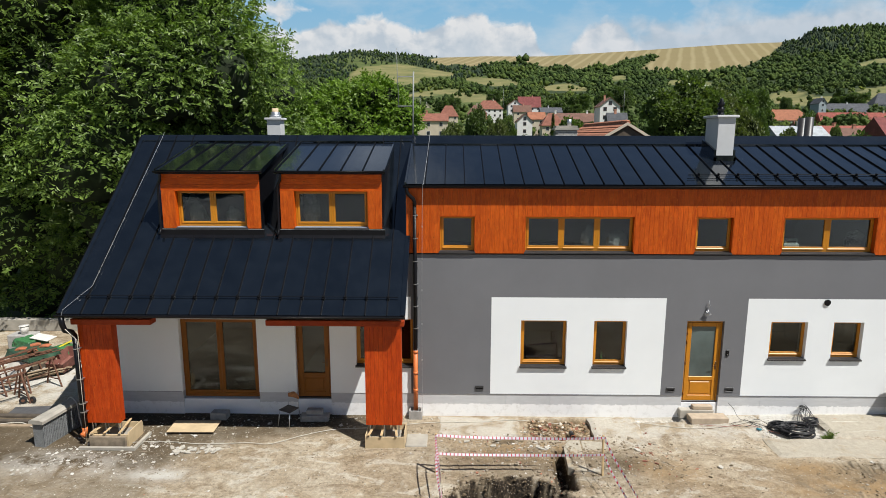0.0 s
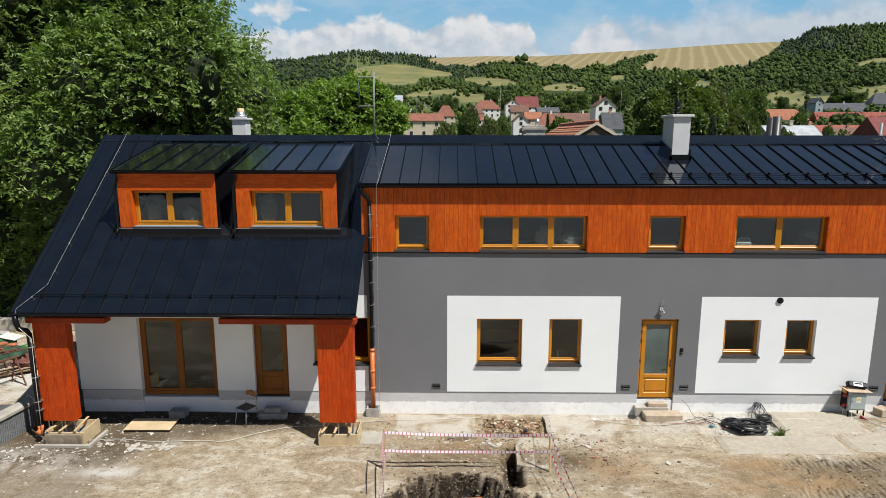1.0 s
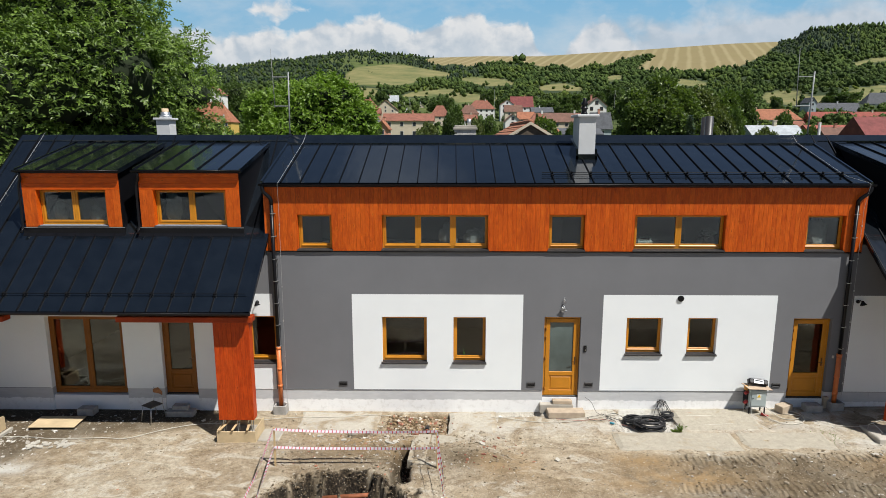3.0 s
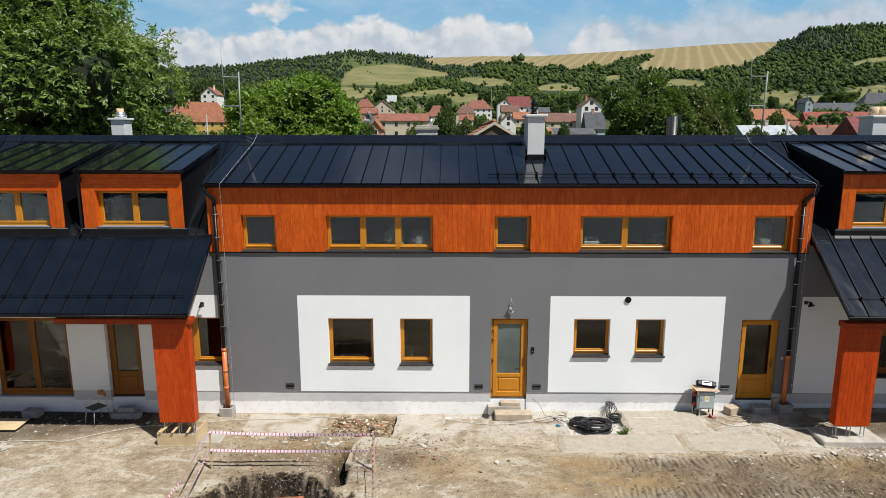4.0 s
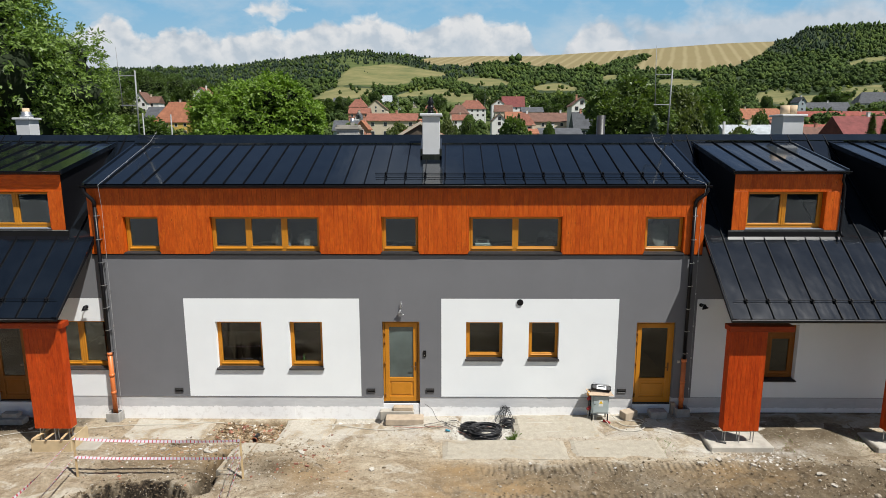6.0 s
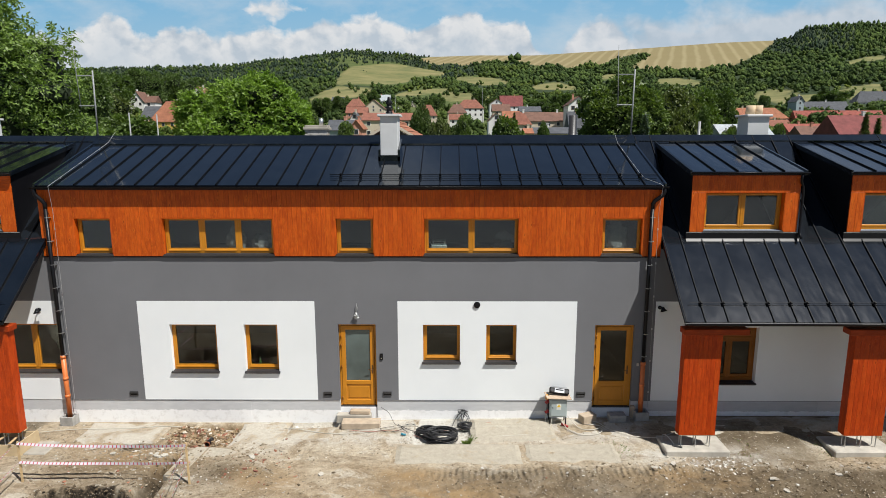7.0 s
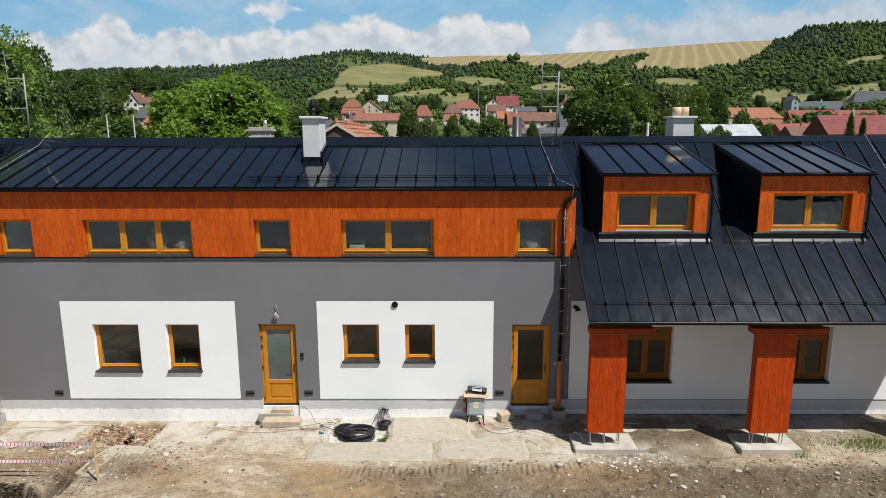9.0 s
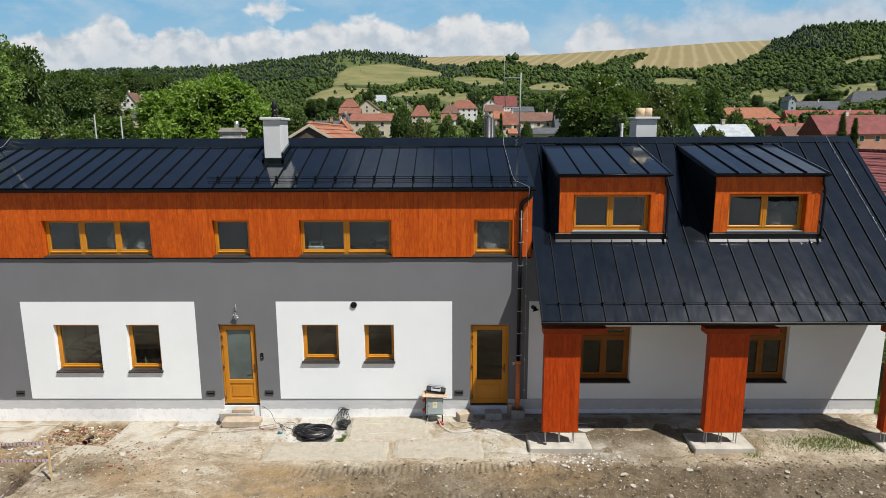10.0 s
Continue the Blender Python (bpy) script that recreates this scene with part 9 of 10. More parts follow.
def cloud_backdrop():
    mat, nt, bs = mat_new("cumulus_sky")
    nt.nodes.remove(bs)
    tc = nt.nodes.new("ShaderNodeTexCoord")
    sep = nt.nodes.new("ShaderNodeSeparateXYZ")
    nt.links.new(tc.outputs["Object"], sep.inputs[0])
    u = maths(nt, "DIVIDE", sep.outputs["X"], sep.outputs["Y"])
    v = maths(nt, "DIVIDE", sep.outputs["Z"], sep.outputs["Y"])
    comb = nt.nodes.new("ShaderNodeCombineXYZ")
    nt.links.new(u, comb.inputs[0])
    nt.links.new(v, comb.inputs[2])

    def field(scale, shift=(0, 0, 0), detail=6, rough=0.55, stretch=1.0, distort=0.0):
        mp = nt.nodes.new("ShaderNodeMapping")
        mp.inputs["Scale"].default_value = (1, 1, stretch)
        mp.inputs["Location"].default_value = shift
        nt.links.new(comb.outputs[0], mp.inputs["Vector"])
        return noise_tex(nt, mp.outputs[0], scale, detail, rough, distort)

    def profile(tops):
        """Height of the cloud tops along the horizon."""
        fu = maths(nt, "MULTIPLY", maths(nt, "ADD", u, 0.8), 1 / 1.6, True)
        stops = [((a + 0.8) / 1.6, grey(b * 4)) for a, b in tops]
        return maths(nt, "MULTIPLY", ramp(nt, fu, stops), 0.25)

    def heap(under, top, seed, soft, puff, white, shade, base):
        """Heaped cloud up to a top line: knobbly edge, lit from above, greyer towards its base."""
        big = field(15, (seed, 0, seed * 0.7), 3, 0.5)
        mid = field(30, (seed + 3, 0, 1.0), 5, 0.55, 1.25, 0.3)
        knob = maths(nt, "ADD", maths(nt, "MULTIPLY", maths(nt, "SUBTRACT", big, 0.5), 0.5 * puff), maths(nt, "MULTIPLY", maths(nt, "SUBTRACT", mid, 0.5), puff))
        s = maths(nt, "ADD", maths(nt, "SUBTRACT", top, v), knob)
        cover = ramp(nt, maths(nt, "ADD", maths(nt, "MULTIPLY", s, 10.0), 0.5), [(0.5, grey(0)), (0.5 + soft, grey(1))])
        lit = maths(nt, "ADD", maths(nt, "MULTIPLY", maths(nt, "SUBTRACT", mid, field(30, (seed + 3 - 0.008, 0, 1.0 - 0.014), 5, 0.55, 1.25, 0.3)), 2.6), maths(nt, "MULTIPLY", maths(nt, "SUBTRACT", big, field(15, (seed - 0.010, 0, seed * 0.7 - 0.022), 3, 0.5)), 3.4))
        depth = maths(nt, "MULTIPLY", s, 15.0, True)
        col = mixc(nt, maths(nt, "ADD", lit, 0.62, True), shade, white)
        col = mixc(nt, maths(nt, "MULTIPLY", depth, 0.75), col, base)
        return mixc(nt, cover, under, col)

    blue = ramp(nt, maths(nt, "MULTIPLY", v, 4.0), [(0.36, (0.38, 0.50, 0.60)), (0.60, (0.27, 0.46, 0.62)), (0.84, (0.20, 0.42, 0.62))])
    veil = field(6.0, (3.1, 0, 0.4), 6, 0.6, 2.2)
    blue = mixc(nt, ramp(nt, veil, [(0.46, grey(0)), (0.68, grey(0.6))]), blue, (0.50, 0.58, 0.65))
    # the broad soft cloud over the wooded hill
    soft_top = maths(nt, "ADD", ramp(nt, maths(nt, "ADD", maths(nt, "MULTIPLY", u, 0.5), 0.5), [(0.50, grey(0.0)), (0.62, grey(0.16)), (0.70, grey(0.21)), (1.0, grey(0.23))]), maths(nt, "MULTIPLY", maths(nt, "SUBTRACT", field(7, (1.3, 0, 2.2), 4, 0.55, 1.8), 0.5), 0.22))
    c = heap(blue, soft_top, 5.1, 0.5, 0.05, (0.60, 0.63, 0.67), (0.37, 0.45, 0.53), (0.44, 0.515, 0.595))
    puff_top = maths(nt, "SUBTRACT", 0.027, maths(nt, "MULTIPLY", maths(nt, "ABSOLUTE", maths(nt, "ADD", u, 0.273)), 0.62))
    puff = maths(nt, "SUBTRACT", maths(nt, "ADD", puff_top, v), maths(nt, "ABSOLUTE", maths(nt, "SUBTRACT", v, 0.196)))
    c = heap(c, puff, 2.3, 0.12, 0.05, (0.70, 0.71, 0.72), (0.52, 0.57, 0.62), (0.64, 0.665, 0.69))
    c = heap(c, profile(TOWER), 8.7, 0.14, 0.036, (0.70, 0.70, 0.71), (0.43, 0.495, 0.565), (0.52, 0.575, 0.63))
    c = heap(c, profile(BANK), 0.4, 0.10, 0.040, (0.72, 0.72, 0.72), (0.42, 0.485, 0.555), (0.49, 0.55, 0.61))
    em = nt.nodes.new("ShaderNodeEmission")
    em.inputs[1].default_value = 0.88
    nt.links.new(c, em.inputs[0])
    nt.links.new(em.outputs[0], nt.nodes["Material Output"].inputs[0])
    g = Geo()
    r, n = 3400.0, 60
    for i in range(n):
        a0, a1 = radians(-70 + 140 * i / n), radians(-70 + 140 * (i + 1) / n)
        g.face([(r * math.sin(a0), r * math.cos(a0), 0), (r * math.sin(a1), r * math.cos(a1), 0), (r * math.sin(a1), r * math.cos(a1), 1100), (r * math.sin(a0), r * math.cos(a0), 1100)])
    me = g.mesh("backdrop", mat, True, fix=False)
    ob = new("backdrop", me)
    ob.visible_shadow = False
    return tagged(ob, "white summer cumulus clouds over blue sky", "sky", kind="structure")


cloud_backdrop()


# ---- village behind the ridge ----
def tile_mat(name, colour):
    mat, nt, bs = mat_new(name)
    p = world_pos(nt)
    n = noise_tex(nt, p, 0.8, 5, 0.6)
    w = nt.nodes.new("ShaderNodeTexWave")
    w.bands_direction = "Z"
    w.inputs["Scale"].default_value = 3.0
    w.inputs["Distortion"].default_value = 0.4
    nt.links.new(p, w.inputs["Vector"])
    f = noise_tex(nt, p, 5.0, 3, 0.7)
    c = ramp(nt, n, [(0.3, tuple(k * 0.72 for k in colour)), (0.7, tuple(min(1, k * 1.2) for k in colour))])
    c = mixc(nt, 0.5, c, ramp(nt, f, [(0.3, grey(0.7)), (0.7, grey(1.2))]), "MULTIPLY")
    nt.links.new(c, bs.inputs["Base Color"])
    bs.inputs["Roughness"].default_value = 0.85
    bump(nt, bs, w.outputs["Fac"], 0.6, 0.05)
    return mat


ROOFS = {
    "red": tile_mat("red_tile", (0.25, 0.098, 0.064)),
    "brownred": tile_mat("brown_red_tile", (0.17, 0.090, 0.064)),
    "darkred": tile_mat("dark_red_tile", (0.20, 0.055, 0.05)),
    "orange": tile_mat("orange_tile", (0.34, 0.135, 0.072)),
    "bright": tile_mat("bright_red_tile", (0.30, 0.082, 0.06)),
    "greyroof": tile_mat("grey_slate", (0.085, 0.09, 0.10)),
    "paleroof": tile_mat("pale_metal_roof", (0.40, 0.43, 0.45)),
}
WALLS = {
    "white": render_mat("village_white", (0.74, 0.73, 0.70), 0.06),
    "cream": render_mat("village_cream", (0.58, 0.50, 0.38), 0.1),
    "salmon": render_mat("village_salmon", (0.52, 0.25, 0.17), 0.1),
    "yellow": render_mat("village_yellow", (0.62, 0.42, 0.10), 0.1),
    "bluegrey": render_mat("village_grey_blue", (0.34, 0.40, 0.42), 0.1),
}
ROOFWORD = {"red": "red tile roof", "brownred": "brown-red tile roof", "darkred": "dark red roof", "orange": "orange tile roof", "bright": "bright red roof", "greyroof": "dark grey roof", "paleroof": "pale metal roof"}
PANE = plain_mat("dark_pane", (0.03, 0.035, 0.04), 0.15)


def village_house(x, y, w, eave, ridge, form, roof, wall, seed):
    rng = random.Random(seed)
    z0 = float(terrain(np.array([x]), np.array([float(y)]))[0])
    z0 = min(z0, eave - 2.6)
    d = max(6.0, min(w * 0.8, 9.0)) if form != "y" else max(8.0, w * 1.2)
    h = thing("village_house", (x, y + d / 2, z0), "%s village house with %s among gardens" % (wall.replace("bluegrey", "blue-grey"), ROOFWORD[roof]), "house", "houses of the village")
    x0, x1, y0, y1 = x - w / 2, x + w / 2, float(y), y + d
    o = 0.35
    if form == "y":
        part("wall", Geo().prism([(x0, z0 - 1), (x1, z0 - 1), (x1, eave), (x, ridge - 0.15), (x0, eave)], "y", y0, y1), WALLS[wall], h)
        k = (ridge - eave) / (w / 2)
        for s in (-1, 1):
            part("roof_slope", Geo().prism([(x, ridge), (x + s * (w / 2 + o), eave - k * o), (x + s * (w / 2 + o), eave - k * o - 0.18), (x, ridge - 0.18)], "y", y0 - o, y1 + o), ROOFS[roof], h)
        ry = y0 + d * 0.4
    else:
        part("wall", Geo().box(x0, x1, y0, y1, z0 - 1, eave), WALLS[wall], h)
        ym = (y0 + y1) / 2
        hip = min(w * 0.32, d / 2) if form == "h" else 0.0
        g = Geo()
        e = eave - 0.1
        pts = [(x0 - o, y0 - o, e), (x1 + o, y0 - o, e), (x1 + o, y1 + o, e), (x0 - o, y1 + o, e), (x0 + hip - (0 if hip else o), ym, ridge), (x1 - hip + (0 if hip else o), ym, ridge)]
        low = [(a, b, c - 0.18) for a, b, c in pts[:4]]
        g.solid(pts + low, [(0, 1, 5, 4), (2, 3, 4, 5), (1, 2, 5), (3, 0, 4), (0, 6, 7, 1), (1, 7, 8, 2), (2, 8, 9, 3), (3, 9, 6, 0), (6, 9, 8, 7)])
        part("roof", g, ROOFS[roof], h)
        if not hip:
            for xg in (x0, x1):
                part("gable", Geo().prism([(y0, eave - 0.01), (y1, eave - 0.01), (ym, ridge - 0.2)], "x", xg - 0.12 if xg == x1 else xg + 0.002, xg - 0.002 if xg == x1 else xg + 0.12), WALLS[wall], h)
        ry = ym
    n = max(1, int(w / 3.2))
    levels = [eave - 1.75] + ([eave - 4.4] if eave - z0 > 5.5 else []) + ([eave + 0.15] if form == "y" and ridge - eave > 2.2 else [])
    for zl in levels:
        m = n if zl < eave else 1
        for i in range(m):
            xc = x0 + w * (i + 0.5) / m
            win = part("window", Geo().box(xc - 0.55, xc + 0.55, y0 - 0.05, y0 + 0.02, zl, zl + 1.25), WALLS["white"] if wall != "white" else ROOFS["brownred"], h)
            part("pane", Geo().box(xc - 0.47, xc + 0.47, y0 - 0.065, y0 - 0.045, zl + 0.08, zl + 1.17), PANE, win)
    if rng.random() < 0.75:
        cx = x + rng.uniform(-0.25, 0.25) * w
        part("chimney", Geo().box(cx - 0.28, cx + 0.28, ry - 0.3, ry + 0.3, eave, ridge + 0.75).box(cx - 0.36, cx + 0.36, ry - 0.38, ry + 0.38, ridge + 0.75, ridge + 0.87), WALLS[rng.choice(["white", "cream", "salmon"])], h)
    return h


# x, depth, width, eave, ridge, form (x or y: along which the ridge runs, h: hipped), roof, wall
HOUSES = [
    (-95.1, 214, 23.4, 12.7, 19.9, "h", "orange", "yellow"), (-114.1, 279, 7.6, 26.9, 30.1, "y", "red", "white"),
    (-108.4, 224, 12.4, 14.6, 18.8, "x", "greyroof", "cream"), (-111.6, 246, 8.8, 17.6, 21.8, "x", "red", "white"),
    (-88.6, 504, 9.6, 35.6, 38.9, "x", "greyroof", "bluegrey"), (-50.3, 346, 10.4, 23.9, 28.5, "h", "red", "cream"),
    (-38.5, 334, 11.9, 22.4, 27.2, "y", "brownred", "cream"), (-53.7, 534, 11.2, 36.7, 42.6, "x", "paleroof", "white"),
    (-41.6, 484, 9.2, 30.1, 33.1, "y", "greyroof", "white"), (-28.3, 534, 7.7, 31.9, 36.1, "y", "greyroof", "cream"),
    (-43.7, 304, 10.6, 18.9, 21.8, "x", "red", "salmon"), (-28.5, 196, 2.8, 13, 15.4, "y", "greyroof", "white"),
    (-14.9, 172, 15.1, 12.1, 14.3, "x", "red", "cream"), (-22.7, 136, 6.2, 8.9, 11.3, "x", "greyroof", "bluegrey"),
    (-18.4, 132, 2.7, 9.5, 11.2, "y", "orange", "salmon"), (-7.8, 314, 10, 17.8, 23.4, "h", "red", "cream"),
    (8.1, 334, 10.6, 19.9, 24.7, "h", "brownred", "cream"), (16, 356, 16.3, 23.3, 28.4, "h", "red", "white"),
    (7.2, 284, 6.6, 15, 17.7, "x", "red", "white"), (43.3, 384, 14, 25.6, 32.4, "x", "darkred", "white"),
    (33.3, 378, 8.5, 27, 30, "y", "red", "white"), (31, 314, 9.1, 20.1, 23.6, "x", "brownred", "cream"),
    (21, 216, 5.6, 13.1, 15.7, "y", "brownred", "white"), (29.5, 246, 6.8, 14.5, 17.5, "x", "orange", "cream"),
    (26.6, 186, 6.8, 11, 14.9, "h", "red", "cream"), (38.1, 201, 16.1, 12.4, 15.5, "x", "brownred", "cream"),
    (27.8, 126, 9.2, 8, 9.3, "x", "greyroof", "cream"), (21.2, 122, 1.5, 8.1, 9.1, "x", "orange", "cream"),
    (45.7, 190, 6.5, 17.4, 20, "y", "brownred", "white"), (37.2, 146, 4.8, 9.4, 13.6, "x", "greyroof", "bluegrey"),
    (46.5, 316, 11.2, 19.9, 22.6, "x", "greyroof", "cream"), (145.7, 274, 28, 15, 19.9, "h", "orange", "white"),
    (135.4, 234, 8, 10.9, 13.5, "x", "red", "white"), (55.4, 93, 8.7, 7.3, 9.4, "x", "paleroof", "white"),
    (210.1, 329, 24.1, 20.6, 25.5, "x", "greyroof", "white"), (304.2, 427, 31.8, 29.7, 37.5, "h", "greyroof", "white"),
    (179.4, 266, 39.3, 12.3, 18.3, "x", "bright", "white"), (108.7, 164, 14, 7.6, 10.7, "x", "bright", "cream"),
    (91.9, 134, 7.9, 7.3, 9.6, "x", "brownred", "cream"), (95.2, 118, 16.9, 7.7, 11.7, "x", "darkred", "salmon"),
    (181, 304, 3.8, 24.4, 26.8, "y", "greyroof", "bluegrey"), (-134.5, 261, 6.8, 22.4, 26.9, "y", "brownred", "white"),
    (-130.5, 264, 5.9, 22.3, 25.1, "x", "brownred", "white"), (-156.3, 264, 17.4, 17.4, 20.9, "x", "greyroof", "cream"),
]
for k, row in enumerate(HOUSES):
    village_house(*row, k)


# the neighbour's roof, chimney and vent pipes just behind the ridge
def tiled_roof(name, label, apex_x, y0, y1, top, half, drop, mat):
    """A low gabled roof, its ridge running away from the house, with rows of separate tiles."""
    t = thing(name, (apex_x, (y0 + y1) / 2, top - drop), label, "roof")
    ln = math.hypot(half, drop)
    for s in (-1, 1):
        part("roof_slope", Geo().prism([(apex_x, top), (apex_x + s * half, top - drop), (apex_x + s * half, top - drop - 0.12), (apex_x, top - 0.12)], "y", y0, y1), mat, t)
        n = 9
        for i in range(n):
            a, b = i / n, (i + 1.12) / n
            part("tile_course", Geo().prism([(apex_x + s * half * a, top - drop * a + 0.012), (apex_x + s * half * b, top - drop * b + 0.045), (apex_x + s * half * b, top - drop * b + 0.005), (apex_x + s * half * a, top - drop * a)], "y", y0 + 0.02, y1), mat, t)
        part("bargeboard", Geo().prism([(apex_x, top + 0.02), (apex_x + s * half, top - drop + 0.02), (apex_x + s * half, top - drop - 0.1), (apex_x, top - 0.1)], "y", y0 - 0.04, y0 - 0.001), WALLS["cream"], t, "pale painted bargeboard")
    for i in range(int((y1 - y0) / 0.35)):
        y = y0 + i * 0.35
        part("ridge_tile", Geo().tube([(apex_x, y, top + 0.0), (apex_x, y + 0.37, top + 0.02)], 0.11, 10), mat, t, "", True)
    part("gable", Geo().prism([(apex_x - half + 0.1, top - drop - 1.5), (apex_x + half - 0.1, top - drop - 1.5), (apex_x + half - 0.1, top - drop - 0.1), (apex_x, top - 0.14), (apex_x - half + 0.1, top - drop - 0.1)], "y", y0 + 0.05, y0 + 0.2), BARK, t, "dark boarded gable")
    part("body", Geo().box(apex_x - half + 0.15, apex_x + half - 0.15, y0 + 0.21, y1 - 0.1, -0.3, top - drop - 0.12), WALLS["cream"], t)


tiled_roof("neighbour_roof", "orange-brown tiled gable roof close behind the ridge", 1.25, 9.2, 17.5, 8.05, 2.9, 1.7, ROOFS["orange"])
tiled_roof("shed_roof", "dark red pantile roof beyond the garden gable", 27.6, 6.5, 16.0, 6.75, 5.5, 2.6, ROOFS["darkred"])


def brick_stack(x, y, top, label):
    t = thing("brick_chimney", (x, y, 5.0), label, "chimney")
    wb = plain_mat("white_brick", (0.52, 0.50, 0.46), 0.9, vary=0.2, scale=5)
    part("core", Geo().box(x - 0.40, x + 0.40, y - 0.28, y + 0.28, 0.0, top - 0.25), CONC, t)
    for r in range(7):
        z = top - 0.30 - 0.085 * r
        for c in range(4):
            xa = x - 0.42 + 0.21 * c + (0.1 if r % 2 else 0.0)
            xb = min(xa + 0.2, x + 0.42)
            if xb > xa + 0.03:
                part("brick", Geo().box(xa, xb, y - 0.30, y - 0.2, z, z + 0.075, 0.004), wb, t)
    part("cap", Geo().box(x - 0.47, x + 0.47, y - 0.35, y + 0.35, top - 0.22, top - 0.13, 0.01).box(x - 0.42, x + 0.42, y - 0.3, y + 0.3, top - 0.13, top - 0.05, 0.01), PALECONC, t)
    part("flue", Geo().tube([(x + 0.15, y, top - 0.06), (x + 0.15, y, top + 0.2)], 0.08, 12), STEEL, t, "", True)


brick_stack(-1.45, 8.1, 7.95, "white brick chimney stack with steel flue behind the ridge")
for i, (x, y, z) in enumerate(((8.45, 9.1, 8.28), (8.62, 9.9, 8.26))):
    single("vent_pipe", Geo().tube([(x, y, 0.0), (x, y, z)], 0.16, 16), SILL, "grey fibre-cement vent pipe behind the ridge", "pipe", "vent pipes behind the ridge", smooth=True)
for i, (x, y, z) in enumerate(((14.6, 12.0, 8.1), (-22.5, 40.0, 9.4), (-26.0, 42.0, 9.6), (80.0, 300.0, 30.0), (-20.0, 260.0, 24.5), (22.0, 330.0, 33.0))):
    single("utility_pole", Geo().tube([(x, y, ground_at(x, y)), (x, y, z)], [0.09, 0.06], 8), MASTGREY, "slim grey utility pole among gardens", "pole", "poles in the village", smooth=True)


# ---- garden trees ----
def garden_tree(seed, mat, label, shape, leaves=3800, size=0.60):
    """A ten-metre pattern tree standing at the origin's far side, to be copied."""
    rng = random.Random(seed)
    t = thing("garden_tree", (0, 400 + 30 * seed, -60), label, "tree", "trees of the village")
    bx, by, bz = t.location
    sx, sz = shape
    blobs = blob_cluster(bx, by, bz + 5.4, 4.2 * sx, 4.0 * sx, 4.2 * sz, 16, seed, (0.24, 0.42))
    v, f = cloud_of_leaves(blobs, leaves, size, size * 0.72, seed)
    part("trunk", limbs((bx, by, bz), bz + 8, 3.0, 6, seed, 0.25), BARK, t, "", True)
    c = new("crown", leaf_mesh("crown", v, f, mat, (bx, by, bz)))
    c.parent = t
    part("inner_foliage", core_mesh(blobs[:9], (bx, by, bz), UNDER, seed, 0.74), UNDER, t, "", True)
    return t


MIDLEAF = leaf_mat("garden_leaves", (0.042, 0.073, 0.016), (0.135, 0.195, 0.045))
OLIVE = leaf_mat("olive_leaves", (0.05, 0.07, 0.02), (0.14, 0.17, 0.05))
# x, depth, top height, crown width
TREES = [
    (-51.7, 90, 10.6, 8.8), (-58.5, 80, 11, 9.7), (-104.6, 180, 21.5, 14.5), (-119.7, 190, 21.3, 17.1), (-38.7, 70, 9, 9.5),
    (-45.8, 65, 8.9, 7.5), (-38.5, 60, 8.5, 6.3), (-136, 240, 34, 22), (-155, 260, 36, 24), (-125, 170, 20, 14),
    (-100, 140, 15.5, 10), (-75, 110, 12.5, 9), (-66, 95, 11, 8), (24, 30, 6.9, 5), (-66, 90, 25, 13),
    (-78, 100, 23, 12), (-86, 140, 24, 14), (-118, 150, 26, 15), (-140, 190, 31, 18), (-130, 220, 33, 18),
    (-5.6, 84, 9.7, 4.8), (-18.8, 119, 10.1, 4.5), (-1.3, 96, 11.6, 5), (2.1, 90, 10.6, 3.9), (12.3, 80, 9.9, 6.4),
    (23.3, 114, 9.4, 3.6), (57, 134, 19.2, 11.6), (67.5, 144, 18.4, 10.6), (83.6, 169, 19.3, 9.5), (40.2, 84, 11.7, 5.7),
    (45.2, 112, 15.7, 5.9), (61.4, 104, 11.2, 5.1), (52.2, 92, 9.1, 4), (62.4, 96, 9.1, 2.7), (171.4, 320, 28.9, 6.8),
    (234.8, 364, 34.3, 15.4), (187.1, 324, 28, 7.5), (229.9, 374, 32.4, 10.1), (201.6, 284, 20.9, 11.1), (-146, 296, 41.1, 20.1),
    (-143.6, 314, 41.4, 18.2), (-136, 324, 40, 18.8), (-121.8, 324, 38.3, 18.8), (-78.2, 384, 31.8, 14.7), (-69, 404, 33.8, 13.2),
    (-41.4, 184, 15.6, 7.4), (-58.5, 504, 44.5, 12.5), (-5.7, 464, 37.5, 13.3), (28.6, 504, 44.5, 14.4), (35, 434, 34.8, 11.6),
    (77.7, 404, 35.5, 17), (59.9, 384, 30.7, 14.7), (85.6, 364, 34.5, 12.6), (109.9, 414, 41.7, 15.9), (57, 314, 24.6, 10.9),
    (47.9, 94, 11, 4.1), (-14, 454, 34.4, 11.3), (6.7, 124, 11.6, 4.6),
]


def copy_plain(src, m):
    made = copy_thing(src, Matrix.Identity(4))
    made.matrix_basis = m
    return made


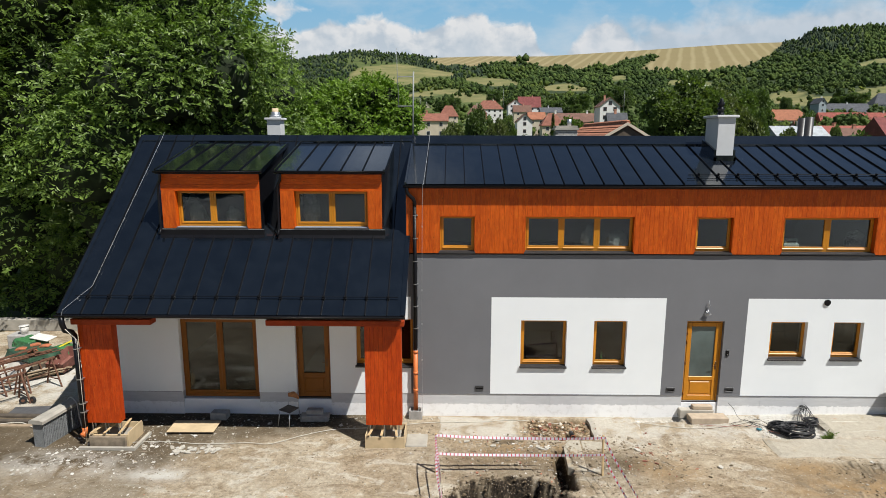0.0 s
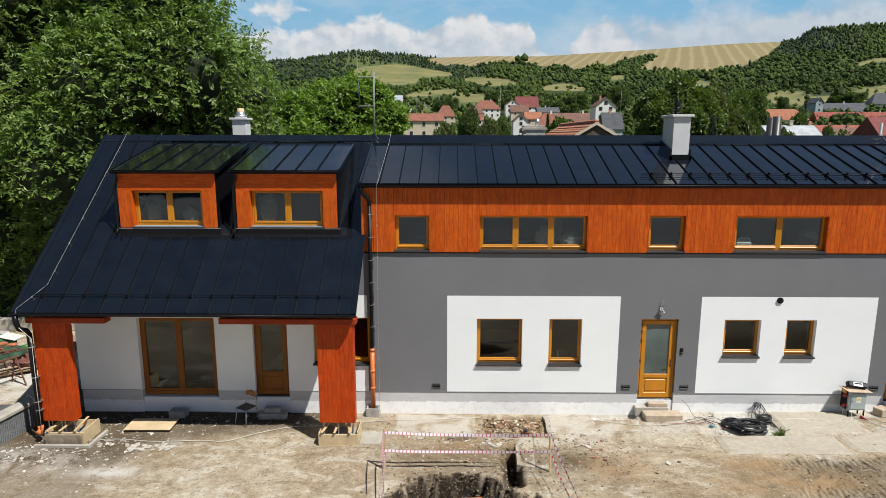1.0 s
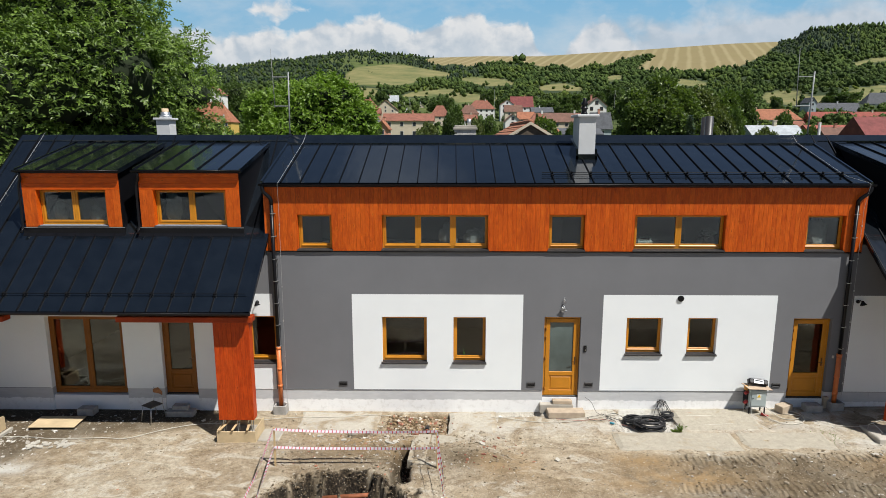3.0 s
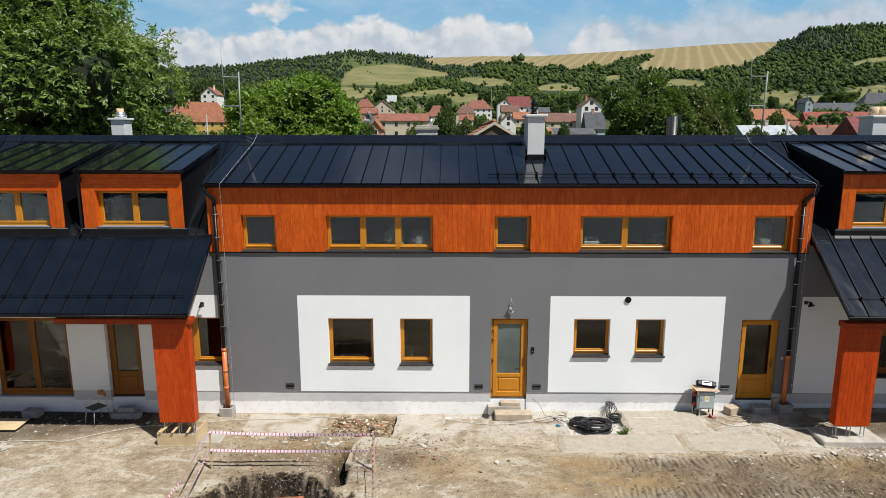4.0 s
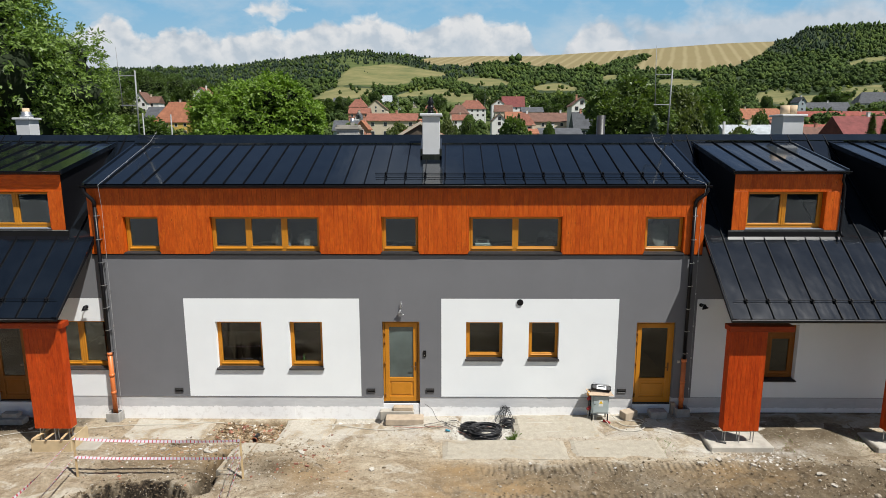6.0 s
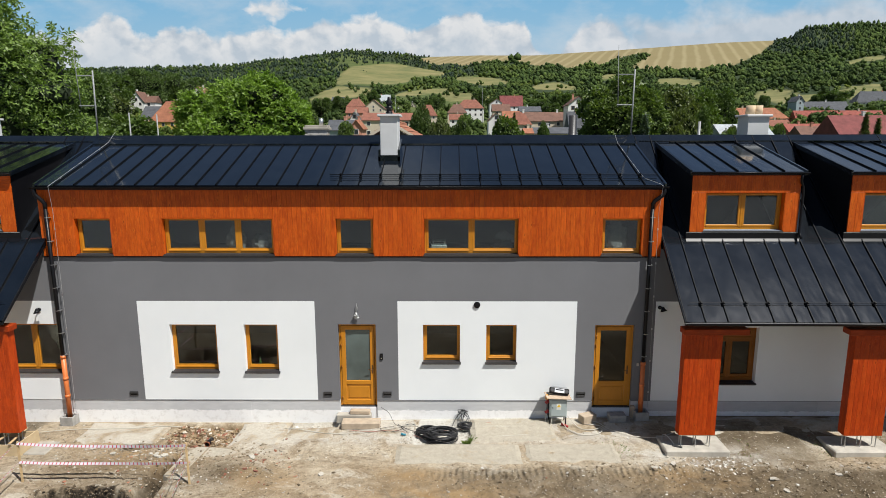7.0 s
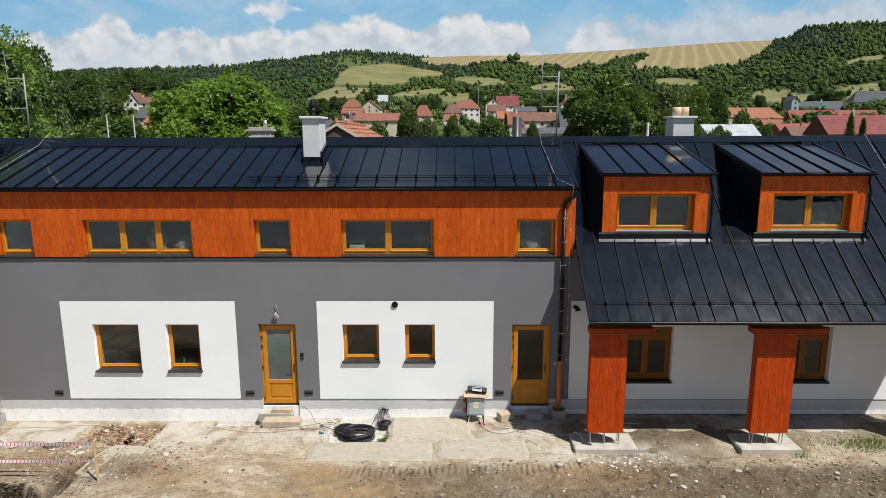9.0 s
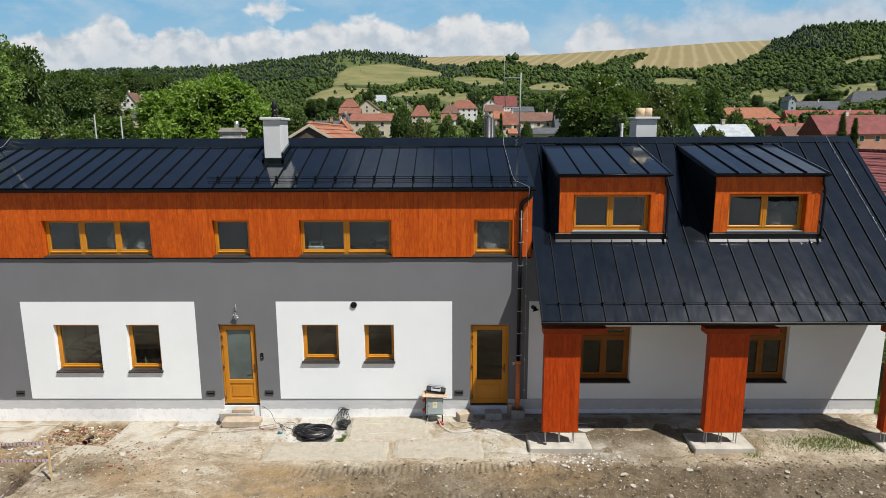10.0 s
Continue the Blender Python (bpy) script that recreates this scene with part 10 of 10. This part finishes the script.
def plant_all():
    kinds = [garden_tree(1, MIDLEAF, "leafy green garden tree in the village", (1.0, 1.0)), garden_tree(2, DARKLEAF, "dark green garden tree in the village", (0.9, 1.1)), garden_tree(3, OLIVE, "light olive-green garden tree in the village", (1.1, 0.9))]
    big = garden_tree(4, DARKLEAF, "tall old broadleaf tree on the wooded slope", (1.0, 1.0), 9500, 0.36)
    first = True
    rng = random.Random(11)
    for i, (x, y, top, w) in enumerate(TREES):
        z = ground_at(x, y)
        m = pose(x, y, z - 0.1, 0, 0, rng.uniform(0, 360)) @ Matrix.Diagonal((w / 9.0, w / 9.0, max(0.35, (top - z + 0.2) / 9.8), 1))
        if i < 3:
            kinds[i].matrix_basis = m
        elif top > 20 and first:
            big.matrix_basis = m
            first = False
        elif top > 20:
            copy_plain(big, m)
        else:
            copy_plain(kinds[i % 3], m)


plant_all()


# trees across the yard, behind the viewpoint, that the windows mirror
def far_side():
    src = [o for o in bpy.data.objects if o.name.startswith("garden_tree") and o.parent is None][:3]
    rng = random.Random(9)
    for i in range(14):
        x = -62 + 9.5 * i + rng.uniform(-2, 2)
        y = -62 - rng.uniform(0, 18)
        s = rng.uniform(0.9, 1.5)
        copy_plain(src[i % 3], pose(x, y, YARD - 0.2, 0, 0, rng.uniform(0, 360)) @ Matrix.Diagonal((s, s, s * rng.uniform(0.8, 1.1), 1)))


far_side()


def conifer(x, y, top, w, mat, label, seed):
    z = ground_at(x, y)
    t = thing("conifer", (x, y, z), label, "tree", "conifers of the village")
    part("trunk", Geo().tube([(x, y, z - 0.2), (x, y, top - 0.3)], [0.16, 0.02], 8), BARK, t, "", True)
    rng = np.random.default_rng(seed)
    n = 5000
    f = rng.random(n) ** 0.7
    a = rng.uniform(0, 6.28, n)
    h = z + 0.4 + (top - z - 0.4) * (1 - f)
    tier = 0.75 + 0.25 * np.cos((1 - f) * 38)
    r = (w / 2) * f * tier * np.sqrt(rng.random(n)) * (0.9 + 0.2 * np.sin(a * 5))
    c = np.stack([x + r * np.cos(a), y + r * np.sin(a), h - r * 0.25], 1)
    out = np.stack([np.cos(a), np.sin(a), -0.2 + 0.4 * rng.random(n)], 1) + 0.3 * rng.normal(size=(n, 3))
    out /= np.linalg.norm(out, axis=1)[:, None]
    side = np.cross(out, np.array([0, 0, 1.0])) + 0.2 * rng.normal(size=(n, 3))
    ln, wd = 0.42, 0.085
    v = np.stack([c - side * wd, c + side * wd, c + out * ln + side * wd * 0.3, c + out * ln - side * wd * 0.3], 1).reshape(-1, 3)
    ob = new("needles", leaf_mesh("needles", v, np.arange(n * 4).reshape(n, 4), mat, (x, y, z)))
    ob.parent = t


conifer(69.5, 84.0, 10.9, 4.2, DARKLEAF, "slender dark cypress in a village garden", 1)
conifer(71.9, 84.6, 10.1, 3.2, DARKLEAF, "small dark cypress in a village garden", 2)
conifer(27.8, 62.0, 10.0, 5.0, CONIFER, "blue-grey spruce in a village garden", 3)
conifer(20.8, 150.0, 13.4, 2.4, DARKLEAF, "dark slim conifer between village roofs", 4)
